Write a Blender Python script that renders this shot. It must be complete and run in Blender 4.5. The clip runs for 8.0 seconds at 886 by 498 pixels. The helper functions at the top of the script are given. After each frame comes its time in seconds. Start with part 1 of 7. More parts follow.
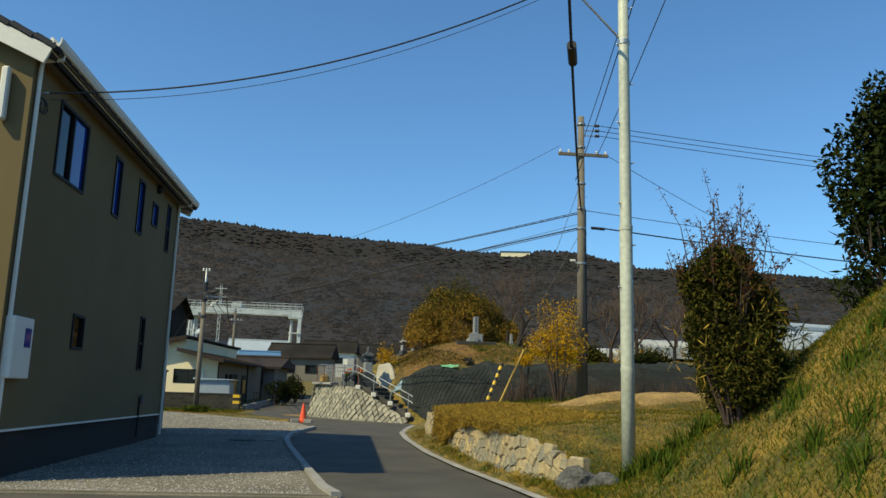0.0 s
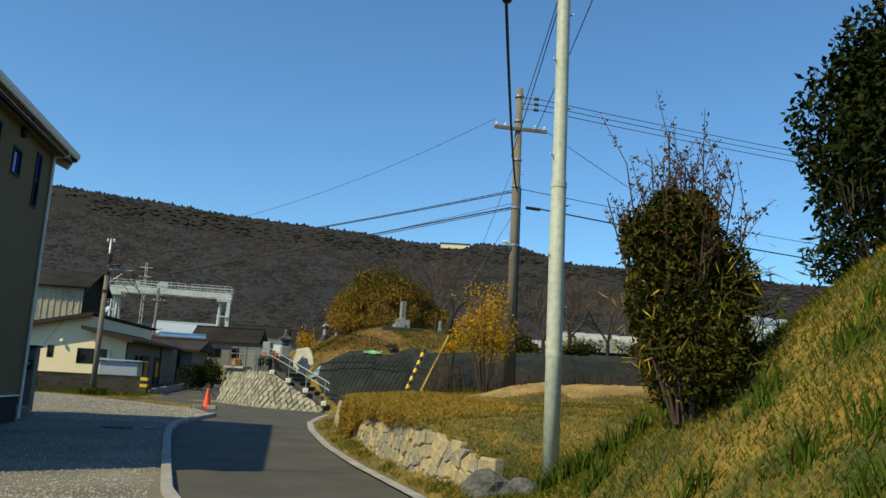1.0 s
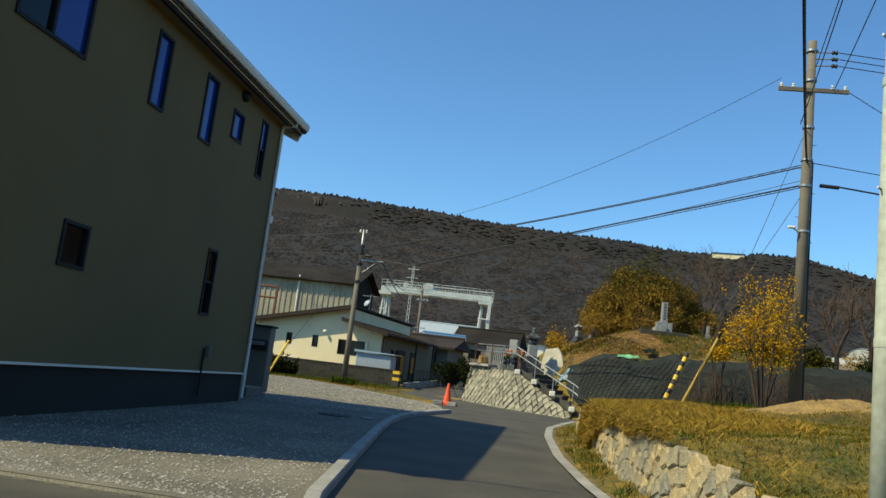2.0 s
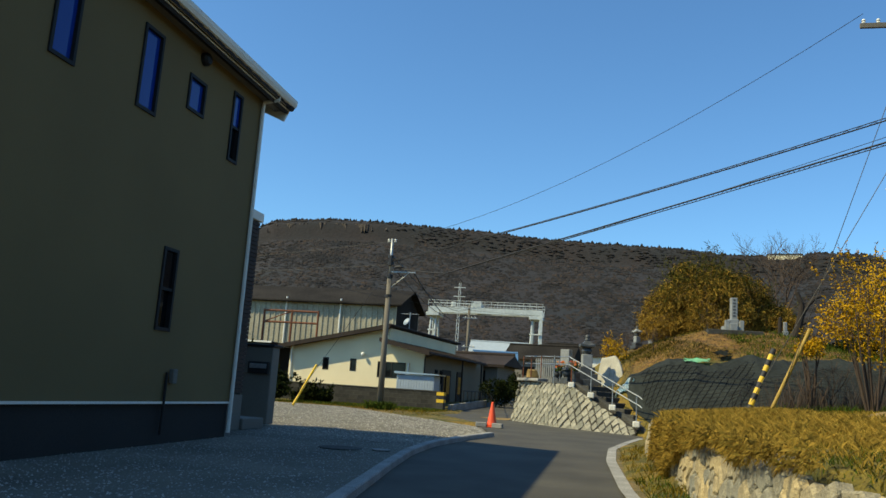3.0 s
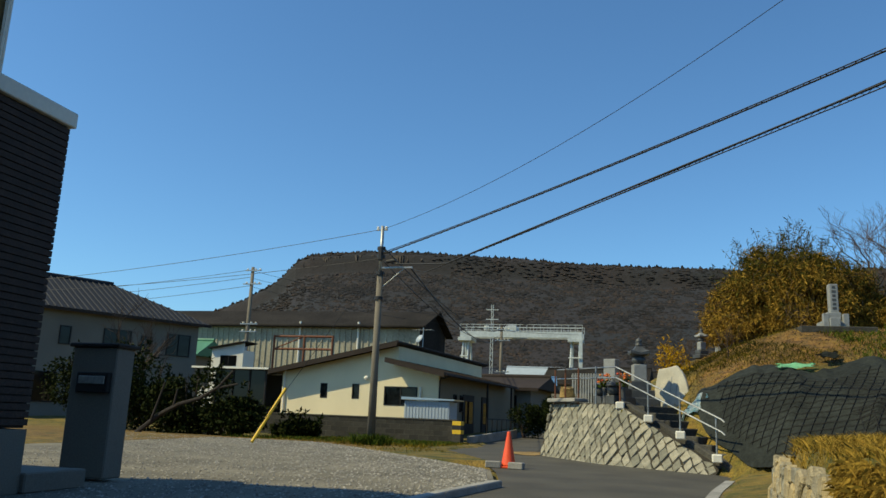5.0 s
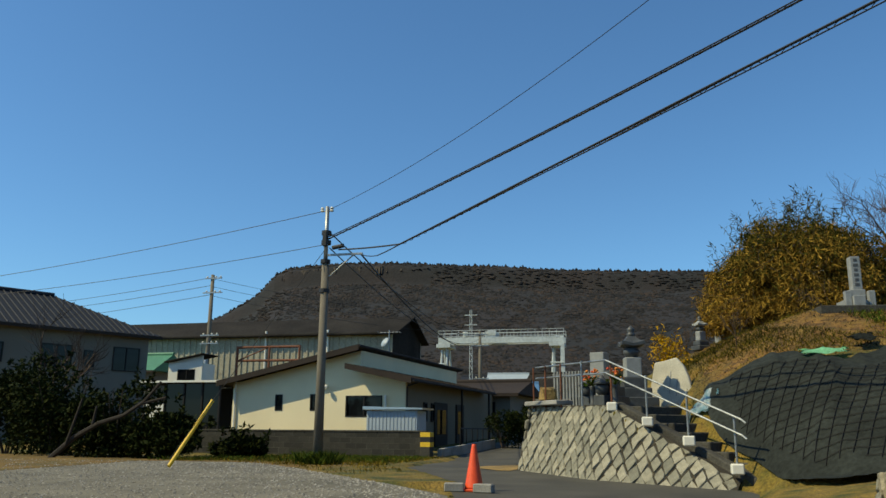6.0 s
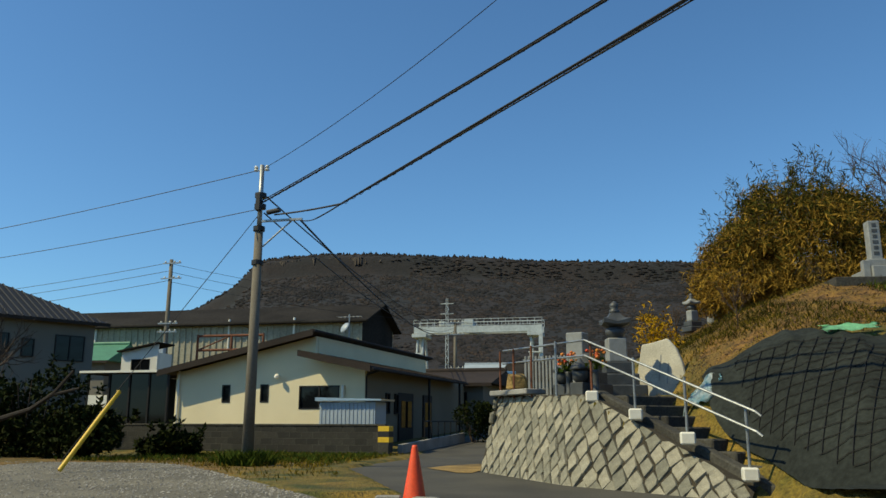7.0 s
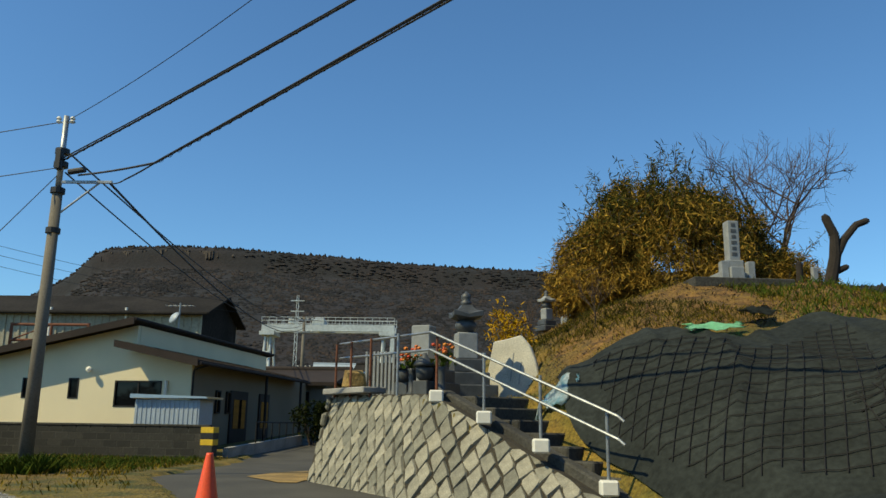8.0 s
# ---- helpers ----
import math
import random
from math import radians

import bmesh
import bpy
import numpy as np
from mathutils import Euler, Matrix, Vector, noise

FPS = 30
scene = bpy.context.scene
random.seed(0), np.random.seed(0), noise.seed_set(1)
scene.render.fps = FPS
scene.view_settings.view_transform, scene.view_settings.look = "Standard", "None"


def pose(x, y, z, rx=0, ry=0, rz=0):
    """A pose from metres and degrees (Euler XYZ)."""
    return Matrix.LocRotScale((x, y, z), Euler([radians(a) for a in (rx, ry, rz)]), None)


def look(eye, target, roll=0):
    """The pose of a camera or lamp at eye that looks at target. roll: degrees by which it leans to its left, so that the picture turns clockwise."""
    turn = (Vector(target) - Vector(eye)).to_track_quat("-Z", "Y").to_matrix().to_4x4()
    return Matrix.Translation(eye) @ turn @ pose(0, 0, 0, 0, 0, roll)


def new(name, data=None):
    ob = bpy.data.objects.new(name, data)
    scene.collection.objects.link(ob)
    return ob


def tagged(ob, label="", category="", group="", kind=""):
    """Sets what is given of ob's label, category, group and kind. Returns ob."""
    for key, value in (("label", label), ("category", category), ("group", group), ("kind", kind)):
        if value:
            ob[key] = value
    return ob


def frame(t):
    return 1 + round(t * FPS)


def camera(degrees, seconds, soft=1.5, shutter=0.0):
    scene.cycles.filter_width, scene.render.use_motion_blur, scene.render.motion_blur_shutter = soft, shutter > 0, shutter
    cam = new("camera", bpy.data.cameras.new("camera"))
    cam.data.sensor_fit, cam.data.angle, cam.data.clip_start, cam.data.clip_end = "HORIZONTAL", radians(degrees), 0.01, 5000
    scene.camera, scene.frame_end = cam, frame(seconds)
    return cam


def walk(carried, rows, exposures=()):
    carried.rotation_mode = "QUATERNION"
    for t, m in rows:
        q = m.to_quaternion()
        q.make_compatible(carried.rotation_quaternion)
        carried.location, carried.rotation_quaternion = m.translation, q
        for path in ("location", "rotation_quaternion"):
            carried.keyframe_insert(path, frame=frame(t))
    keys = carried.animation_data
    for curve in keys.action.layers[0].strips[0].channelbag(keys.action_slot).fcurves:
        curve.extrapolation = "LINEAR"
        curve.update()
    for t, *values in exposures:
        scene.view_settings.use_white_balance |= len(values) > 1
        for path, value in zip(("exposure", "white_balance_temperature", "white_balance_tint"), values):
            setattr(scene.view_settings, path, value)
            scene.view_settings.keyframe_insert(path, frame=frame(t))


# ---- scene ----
cam = camera(58.0, 8.0)
PATH = [
    (0, (-1.002, -0.534, 1.211), (-0.803, 1.423, 1.572), 1.7),
    (0.5, (-0.595, 0.502, 1.225), (-0.201, 2.428, 1.589), 0.1),
    (1, (-0.211, 1.502, 1.179), (0.137, 3.441, 1.523), 3.1),
    (1.5, (0.143, 2.885, 1.115), (0.087, 4.863, 1.411), 7.5),
    (2, (0.386, 4.217, 1.031), (0.083, 6.17, 1.34), 6.9),
    (2.2, (0.404, 4.81, 1.014), (0.037, 6.752, 1.318), 6.9),
    (3.5, (0.338, 8.966, 0.957), (-0.111, 10.877, 1.338), 2.4),
    (4, (0.224, 10.59, 0.911), (-0.285, 12.484, 1.301), 2.5),
    (4.5, (0.085, 12.366, 0.927), (-0.432, 14.256, 1.332), 2.6),
    (6, (-0.377, 17.717, 0.971), (-0.841, 19.611, 1.416), 0.4),
    (6.5, (-0.501, 19.38, 1.004), (-0.889, 21.291, 1.451), 0.6),
    (7, (-0.5, 20.653, 1.049), (-0.916, 22.563, 1.473), 0.1),
    (7.5, (-0.547, 21.766, 1.056), (-0.754, 23.71, 1.48), -0.0),
    (8, (-0.494, 22.492, 1.065), (-0.558, 24.444, 1.496), 0.8),
]
walk(cam, [(t, look(eye, target, roll)) for t, eye, target, roll in PATH],
     exposures=[(0, 0.05), (1.5, 0.08), (2, 0.2), (3.5, 0.2), (4, 0.14), (4.5, 0.02), (6, -0.15), (6.5, -0.24), (7, -0.2), (8, -0.1)])

# ---- light ----
SUN = Vector((-4.7, -2.7, 5.85)).normalized()
world = bpy.data.worlds.new("sky")
scene.world = world
world.use_nodes = True
_n = world.node_tree.nodes
_bg = _n["Background"]
_sky = _n.new("ShaderNodeTexSky")
_sky.sky_type, _sky.sun_disc = "NISHITA", False
_sky.sun_elevation = math.asin(SUN.z)
_sky.sun_rotation = math.atan2(SUN.x, SUN.y)
_sky.air_density, _sky.dust_density, _sky.ozone_density, _sky.altitude = 1.0, 0.4, 3.0, 50
_hue = _n.new("ShaderNodeMix")
_hue.data_type, _hue.blend_type = "RGBA", "MULTIPLY"
_hue.inputs[0].default_value, _hue.inputs[7].default_value = 1.0, (0.64, 0.97, 1.12, 1)
world.node_tree.links.new(_sky.outputs[0], _hue.inputs[6])
world.node_tree.links.new(_hue.outputs[2], _bg.inputs[0])
_bg.inputs[1].default_value = 0.138
sun = new("sun", bpy.data.lights.new("sun", "SUN"))
sun.data.energy, sun.data.angle, sun.data.color = 5.0, radians(0.5), (1.0, 0.88, 0.53)
sun.matrix_world = look(SUN * 50, (0, 0, 0))
scene.view_settings.exposure = 0.0


# ---- materials ----
def mat(name, base, rough=0.8, metal=0.0, vary=0.25, scale=3.0, fine=40.0, bump=0.3, tint=None, depth=0.01, spec=0.5):
    """A surface with two scales of variation: patches of a second colour and a fine grain with relief."""
    m = bpy.data.materials.new(name)
    m.use_nodes = True
    nt = m.node_tree
    b = nt.nodes["Principled BSDF"]
    b.inputs["Roughness"].default_value, b.inputs["Metallic"].default_value = rough, metal
    b.inputs["Specular IOR Level"].default_value = spec
    co = nt.nodes.new("ShaderNodeTexCoord")
    big, small = nt.nodes.new("ShaderNodeTexNoise"), nt.nodes.new("ShaderNodeTexNoise")
    big.inputs["Scale"].default_value, small.inputs["Scale"].default_value = scale, fine
    big.inputs["Detail"].default_value, small.inputs["Detail"].default_value = 5, 3
    for t in (big, small):
        nt.links.new(co.outputs["Object"], t.inputs["Vector"])
    ramp = nt.nodes.new("ShaderNodeValToRGB")
    ramp.color_ramp.elements[0].position, ramp.color_ramp.elements[1].position = 0.35, 0.68
    other = tint if tint else tuple(c * (1 - vary) for c in base)
    ramp.color_ramp.elements[0].color, ramp.color_ramp.elements[1].color = (*other, 1), (*base, 1)
    nt.links.new(big.outputs["Fac"], ramp.inputs[0])
    mul = nt.nodes.new("ShaderNodeMix")
    mul.data_type, mul.blend_type = "RGBA", "MULTIPLY"
    mul.inputs[0].default_value = 1.0
    r2 = nt.nodes.new("ShaderNodeMapRange")
    r2.inputs["From Min"].default_value, r2.inputs["From Max"].default_value = 0.3, 0.7
    r2.inputs["To Min"].default_value, r2.inputs["To Max"].default_value = 1 - vary, 1 + vary * 0.4
    nt.links.new(small.outputs["Fac"], r2.inputs[0])
    nt.links.new(ramp.outputs[0], mul.inputs[6])
    nt.links.new(r2.outputs[0], mul.inputs[7])
    nt.links.new(mul.outputs[2], b.inputs["Base Color"])
    if bump:
        bp = nt.nodes.new("ShaderNodeBump")
        bp.inputs["Strength"].default_value, bp.inputs["Distance"].default_value = bump, depth
        nt.links.new(small.outputs["Fac"], bp.inputs["Height"])
        nt.links.new(bp.outputs[0], b.inputs["Normal"])
    return m


def piece_mat(name, a, b2, rough=0.85, island=False, scale=6.0, fine=45.0, bump=0.5, depth=0.01):
    """Like mat(), but each piece takes its own shade between a and b2."""
    m = mat(name, a, rough, vary=0.3, scale=scale, fine=fine, bump=bump, depth=depth)
    nt = m.node_tree
    mul = [n for n in nt.nodes if n.type == "MIX"][0]
    if island:
        rnd = nt.nodes.new("ShaderNodeNewGeometry").outputs["Random Per Island"]
    else:
        rnd = nt.nodes.new("ShaderNodeObjectInfo").outputs["Random"]
    mx = nt.nodes.new("ShaderNodeMix")
    mx.data_type = "RGBA"
    mx.inputs[6].default_value, mx.inputs[7].default_value = (*a, 1), (*b2, 1)
    nt.links.new(rnd, mx.inputs[0])
    ramp = [n for n in nt.nodes if n.type == "VALTORGB"][0]
    ramp.color_ramp.elements[0].color, ramp.color_ramp.elements[1].color = (0.7, 0.7, 0.7, 1), (1, 1, 1, 1)
    m2 = nt.nodes.new("ShaderNodeMix")
    m2.data_type, m2.blend_type = "RGBA", "MULTIPLY"
    m2.inputs[0].default_value = 1.0
    nt.links.new(mx.outputs[2], m2.inputs[6])
    nt.links.new(ramp.outputs[0], m2.inputs[7])
    nt.links.new(m2.outputs[2], mul.inputs[6])
    return m


M_ASPHALT = mat("asphalt", (0.078, 0.071, 0.053), 0.9, vary=0.4, scale=0.9, fine=90, bump=0.5, depth=0.004)
M_GRAVEL = mat("gravel", (0.215, 0.195, 0.145), 0.95, vary=0.45, scale=0.7, fine=75, bump=0.8, depth=0.012)
M_CONC = mat("concrete", (0.36, 0.35, 0.32), 0.9, vary=0.35, scale=2.0, fine=60, bump=0.3)
M_CONC_OLD = mat("weathered_concrete", (0.078, 0.074, 0.060), 0.95, vary=0.5, scale=1.5, fine=30, bump=0.5)
M_BLOCK = piece_mat("concrete_block", (0.026, 0.026, 0.021), (0.050, 0.048, 0.038), 0.95)
M_STUCCO = mat("ochre_render", (0.165, 0.120, 0.048), 0.9, vary=0.12, scale=0.6, fine=90, bump=0.5, depth=0.004)
M_CREAM = mat("cream_render", (0.80, 0.70, 0.46), 0.9, vary=0.1, scale=0.5, fine=60, bump=0.2, depth=0.004)
# Cream render darkened: the porch roof's shade is put into the base colour.
M_CREAMSHADE = mat("shaded_cream_render", (0.20, 0.165, 0.11), 0.9, vary=0.12, scale=0.6, fine=60, bump=0.2)
M_GREYWALL = mat("grey_render", (0.18, 0.165, 0.135), 0.9, vary=0.15, scale=0.5, fine=60, bump=0.3)
M_FOUND = mat("foundation", (0.020, 0.019, 0.017), 0.9, vary=0.2, scale=1.0, fine=50)
M_WHITE = mat("white_trim", (0.74, 0.72, 0.63), 0.55, vary=0.06, scale=1.0, fine=20, bump=0.05)
M_ALU = mat("aluminium", (0.55, 0.56, 0.56), 0.35, 0.9, vary=0.1, scale=4, fine=50, bump=0.05)
M_STEEL = mat("galvanised_steel", (0.40, 0.42, 0.42), 0.45, 0.7, vary=0.25, scale=5, fine=30, bump=0.1)
M_POLE = mat("concrete_pole", (0.18, 0.157, 0.12), 0.9, vary=0.25, scale=1.5, fine=40, bump=0.2)
M_PIPE = mat("painted_pole", (0.50, 0.53, 0.43), 0.55, vary=0.2, scale=1.3, fine=14, bump=0.05)
M_BLACK = mat("black_rubber", (0.012, 0.012, 0.013), 0.6, vary=0.1, bump=0.05)
M_DARKFRAME = mat("dark_frame", (0.018, 0.018, 0.018), 0.6, vary=0.1, bump=0.02, spec=0.2)
M_TILE = piece_mat("slate_tile", (0.016, 0.020, 0.030), (0.028, 0.033, 0.046), 0.7, island=True, bump=0.2)
M_TILE.node_tree.nodes["Principled BSDF"].inputs["Specular IOR Level"].default_value = 0.25
M_BROWNROOF = mat("brown_metal_roof", (0.045, 0.034, 0.028), 0.85, vary=0.3, spec=0.2, scale=1.0, fine=25, bump=0.1)
M_BRICKSIDE = piece_mat("brown_siding", (0.030, 0.019, 0.014), (0.055, 0.034, 0.025), 0.8, island=True)
M_CORR = mat("corrugated_sheet", (0.42, 0.39, 0.28), 0.85, vary=0.25, scale=0.3, fine=6, bump=0.1, tint=(0.30, 0.275, 0.20))
M_CORRDARK = mat("dark_sheet", (0.036, 0.032, 0.028), 0.95, vary=0.45, scale=0.3, fine=6, bump=0.1, spec=0.1)
M_RUST = mat("rusty_steel", (0.22, 0.075, 0.032), 0.85, vary=0.4, scale=3, fine=30)
M_GRANITE = piece_mat("granite", (0.40, 0.37, 0.28), (0.20, 0.195, 0.15), 0.9, scale=9.0, fine=60.0, bump=1.0, depth=0.010)
M_RUBBLE = piece_mat("rubble_stone", (0.50, 0.39, 0.20), (0.24, 0.24, 0.20), 0.9, bump=0.8, depth=0.02)
M_MORTAR = mat("mossy_joint", (0.05, 0.042, 0.028), 1.0, vary=0.4, scale=5, fine=40, bump=0.6)
M_GREYSTONE = mat("grey_gravestone", (0.30, 0.31, 0.30), 0.6, vary=0.25, scale=6, fine=160, bump=0.1)
M_DARKSTONE = mat("dark_gravestone", (0.085, 0.09, 0.09), 0.5, vary=0.4, scale=6, fine=100, bump=0.2)
M_SLAB = mat("pale_stone_slab", (0.56, 0.53, 0.43), 0.85, vary=0.25, scale=3, fine=40, bump=0.4)
M_NET = mat("ground_cloth", (0.030, 0.035, 0.031), 0.9, spec=0.15, vary=0.35, scale=1.6, fine=14, bump=0.6, depth=0.03)
M_CORD = mat("net_cord", (0.006, 0.005, 0.004), 0.9, vary=0.1, bump=0)
M_TARP = mat("blue_tarp", (0.08, 0.33, 0.45), 0.45, vary=0.3, scale=8, fine=20, bump=0.5, tint=(0.6, 0.65, 0.65))
M_GREENCLOTH = mat("pale_green_sheet", (0.30, 0.72, 0.42), 0.7, vary=0.15, scale=6, fine=20, bump=0.4)
M_YELLOW = mat("yellow_paint", (0.78, 0.50, 0.02), 0.5, vary=0.15, scale=5, fine=30, bump=0.05)
M_FADED = mat("faded_yellow", (0.50, 0.33, 0.06), 0.6, vary=0.3, scale=6, fine=30, bump=0.1)
M_BLUEROOF = mat("blue_sheet_roof", (0.09, 0.20, 0.36), 0.5, vary=0.2, scale=0.6, fine=6, bump=0.05)
M_ORANGE = mat("traffic_orange", (0.85, 0.085, 0.015), 0.5, vary=0.12, scale=6, fine=40, bump=0.05)
M_BLUEGREY = mat("blue_grey_sheet", (0.36, 0.42, 0.47), 0.5, vary=0.12, scale=1.5, fine=20, bump=0.05)
M_CRANE = mat("pale_crane_paint", (0.52, 0.56, 0.55), 0.5, vary=0.2, scale=0.5, fine=3, bump=0)
M_BARK = mat("bark", (0.035, 0.026, 0.019), 0.95, vary=0.4, scale=8, fine=50, bump=0.8)
M_TWIG = mat("twig", (0.075, 0.05, 0.035), 0.95, vary=0.3, scale=8, fine=50, bump=0.3)
M_LEAFDARK = piece_mat("evergreen_leaf", (0.007, 0.016, 0.003), (0.030, 0.036, 0.006), 0.7, island=True, bump=0.0)
M_LEAFBAM = piece_mat("dry_bamboo_leaf", (0.60, 0.36, 0.055), (0.09, 0.055, 0.012), 0.9, island=True, bump=0.0)
M_BAMGREEN = piece_mat("green_bamboo_leaf", (0.13, 0.115, 0.018), (0.022, 0.032, 0.006), 0.8, island=True, bump=0.0)
M_REDLEAF = piece_mat("russet_leaf", (0.16, 0.055, 0.02), (0.07, 0.05, 0.012), 0.85, island=True, bump=0.0)
M_LEAFYEL = piece_mat("yellow_leaf", (0.66, 0.36, 0.008), (0.42, 0.25, 0.01), 0.6, island=True, bump=0.0)
M_LEAFMIX = piece_mat("bush_leaf", (0.012, 0.020, 0.003), (0.10, 0.085, 0.014), 0.85, island=True, bump=0.0)
M_BLADE = piece_mat("green_blade", (0.034, 0.072, 0.008), (0.10, 0.125, 0.014), 0.7, island=True, bump=0.0)
M_DRYGRASS = piece_mat("dry_grass", (0.32, 0.21, 0.026), (0.075, 0.08, 0.009), 0.95, island=True, bump=0.0)
M_STRAW = piece_mat("straw", (0.52, 0.33, 0.06), (0.19, 0.14, 0.025), 0.95, island=True, bump=0.0)
M_PALEFILM = mat("weathered_film", (0.42, 0.43, 0.40), 0.6, vary=0.25, scale=0.8, fine=8, bump=0.1)
M_FLOWER = piece_mat("red_flower", (0.75, 0.06, 0.01), (0.85, 0.30, 0.02), 0.6, island=True, bump=0.0)
M_SAND = mat("sandy_soil", (0.36, 0.235, 0.075), 0.95, vary=0.4, scale=2, fine=20, bump=0.8, depth=0.03)

for _m in (M_LEAFDARK, M_LEAFBAM, M_BAMGREEN, M_REDLEAF, M_LEAFYEL, M_LEAFMIX, M_BLADE, M_DRYGRASS, M_STRAW):
    _m.node_tree.nodes["Principled BSDF"].inputs["Specular IOR Level"].default_value = 0.05


def glass_mat(name, base, rough):
    m = bpy.data.materials.new(name)
    m.use_nodes = True
    b = m.node_tree.nodes["Principled BSDF"]
    b.inputs["Base Color"].default_value = (*base, 1)
    b.inputs["Roughness"].default_value = rough
    b.inputs["Specular IOR Level"].default_value = 0.9
    b.inputs["IOR"].default_value = 2.1
    return m


# Mirrored sky is put into the blue base colour; real shine kept low.
M_SKYGLASS = glass_mat("sky_blue_window_glass", (0.007, 0.036, 0.24), 0.03)
M_SKYGLASS.node_tree.nodes["Principled BSDF"].inputs["IOR"].default_value = 1.5
M_SKYGLASS.node_tree.nodes["Principled BSDF"].inputs["Specular IOR Level"].default_value = 0.3
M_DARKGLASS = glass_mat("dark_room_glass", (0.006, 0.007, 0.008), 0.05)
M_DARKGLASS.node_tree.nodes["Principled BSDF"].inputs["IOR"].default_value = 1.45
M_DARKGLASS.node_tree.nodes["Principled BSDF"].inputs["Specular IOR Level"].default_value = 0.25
M_FROST = glass_mat("green_frosted_glass", (0.05, 0.075, 0.05), 0.15)


# ---- mesh helpers ----
def part(name, bm, material, parent=None, label="", smooth=False, at=None):
    me = bpy.data.meshes.new(name)
    if smooth:
        for f in bm.faces:
            f.smooth = len(f.verts) <= 4
    bm.to_mesh(me)
    bm.free()
    for m in material if isinstance(material, (list, tuple)) else [material]:
        me.materials.append(m)
    ob = new(name, me)
    if at is not None:
        ob.matrix_basis = at
    ob.parent = parent
    if label:
        tagged(ob, label)
    return ob


def thing(name, at, label, category, group="", kind=""):
    ob = new(name)
    ob.matrix_basis = at if isinstance(at, Matrix) else pose(*at)
    return tagged(ob, label, category, group, kind)


def box(bm, c, s, m=None, bevel=0.0):
    """A box of size s centred on c, in the frame m."""
    v = bmesh.ops.create_cube(bm, size=1.0, matrix=(m or Matrix()) @ Matrix.Translation(c) @ Matrix.Diagonal((*s, 1)))["verts"]
    if bevel:
        es = list({e for q in v for e in q.link_edges})
        bmesh.ops.bevel(bm, geom=es, offset=bevel, segments=1, affect="EDGES")
    return bm


def B(c, s, bevel=0.0, m=None):
    return box(bmesh.new(), c, s, m, bevel)


def rod(bm, a, b, r1, r2=None, n=10):
    """A tapered round rod from a to b."""
    a, b = Vector(a), Vector(b)
    d = b - a
    m = Matrix.Translation((a + b) / 2) @ d.to_track_quat("Z", "Y").to_matrix().to_4x4()
    bmesh.ops.create_cone(bm, cap_ends=True, segments=n, radius1=r1, radius2=r1 if r2 is None else r2, depth=d.length, matrix=m)
    return bm


def R(a, b, r1, r2=None, n=10):
    return rod(bmesh.new(), a, b, r1, r2, n)


def tube(points, r, n=6):
    """A bent tube through points."""
    bm = bmesh.new()
    pts = [Vector(p) for p in points]
    rings = []
    for i, p in enumerate(pts):
        d = (pts[min(i + 1, len(pts) - 1)] - pts[max(i - 1, 0)]).normalized()
        q = d.to_track_quat("Z", "Y").to_matrix()
        rings.append([bm.verts.new(p + q @ Vector((math.cos(2 * math.pi * k / n) * r, math.sin(2 * math.pi * k / n) * r, 0))) for k in range(n)])
    for a, b in zip(rings, rings[1:]):
        for k in range(n):
            bm.faces.new((a[k], a[(k + 1) % n], b[(k + 1) % n], b[k]))
    bm.faces.new(rings[0][::-1])
    bm.faces.new(rings[-1])
    return bm


def prism(outline, depth, m=None):
    """An outline in x and z, pushed along y by depth, in the frame m."""
    bm = bmesh.new()
    m = m or Matrix()
    f = [bm.verts.new(m @ Vector((x, 0, z))) for x, z in outline]
    g = [bm.verts.new(m @ Vector((x, depth, z))) for x, z in outline]
    bm.faces.new(f)
    bm.faces.new(g[::-1])
    k = len(f)
    for i in range(k):
        bm.faces.new((f[i], g[i], g[(i + 1) % k], f[(i + 1) % k]))
    bmesh.ops.recalc_face_normals(bm, faces=bm.faces)
    return bm


def lathe(profile, n=16, m=None):
    """A turned body from (radius, height) pairs."""
    bm = bmesh.new()
    m = m or Matrix()
    rings = [[bm.verts.new(m @ Vector((r * math.cos(2 * math.pi * k / n), r * math.sin(2 * math.pi * k / n), z))) for k in range(n)] for r, z in profile]
    for a, b in zip(rings, rings[1:]):
        for k in range(n):
            bm.faces.new((a[k], a[(k + 1) % n], b[(k + 1) % n], b[k]))
    bm.faces.new(rings[0][::-1])
    bm.faces.new(rings[-1])
    return bm


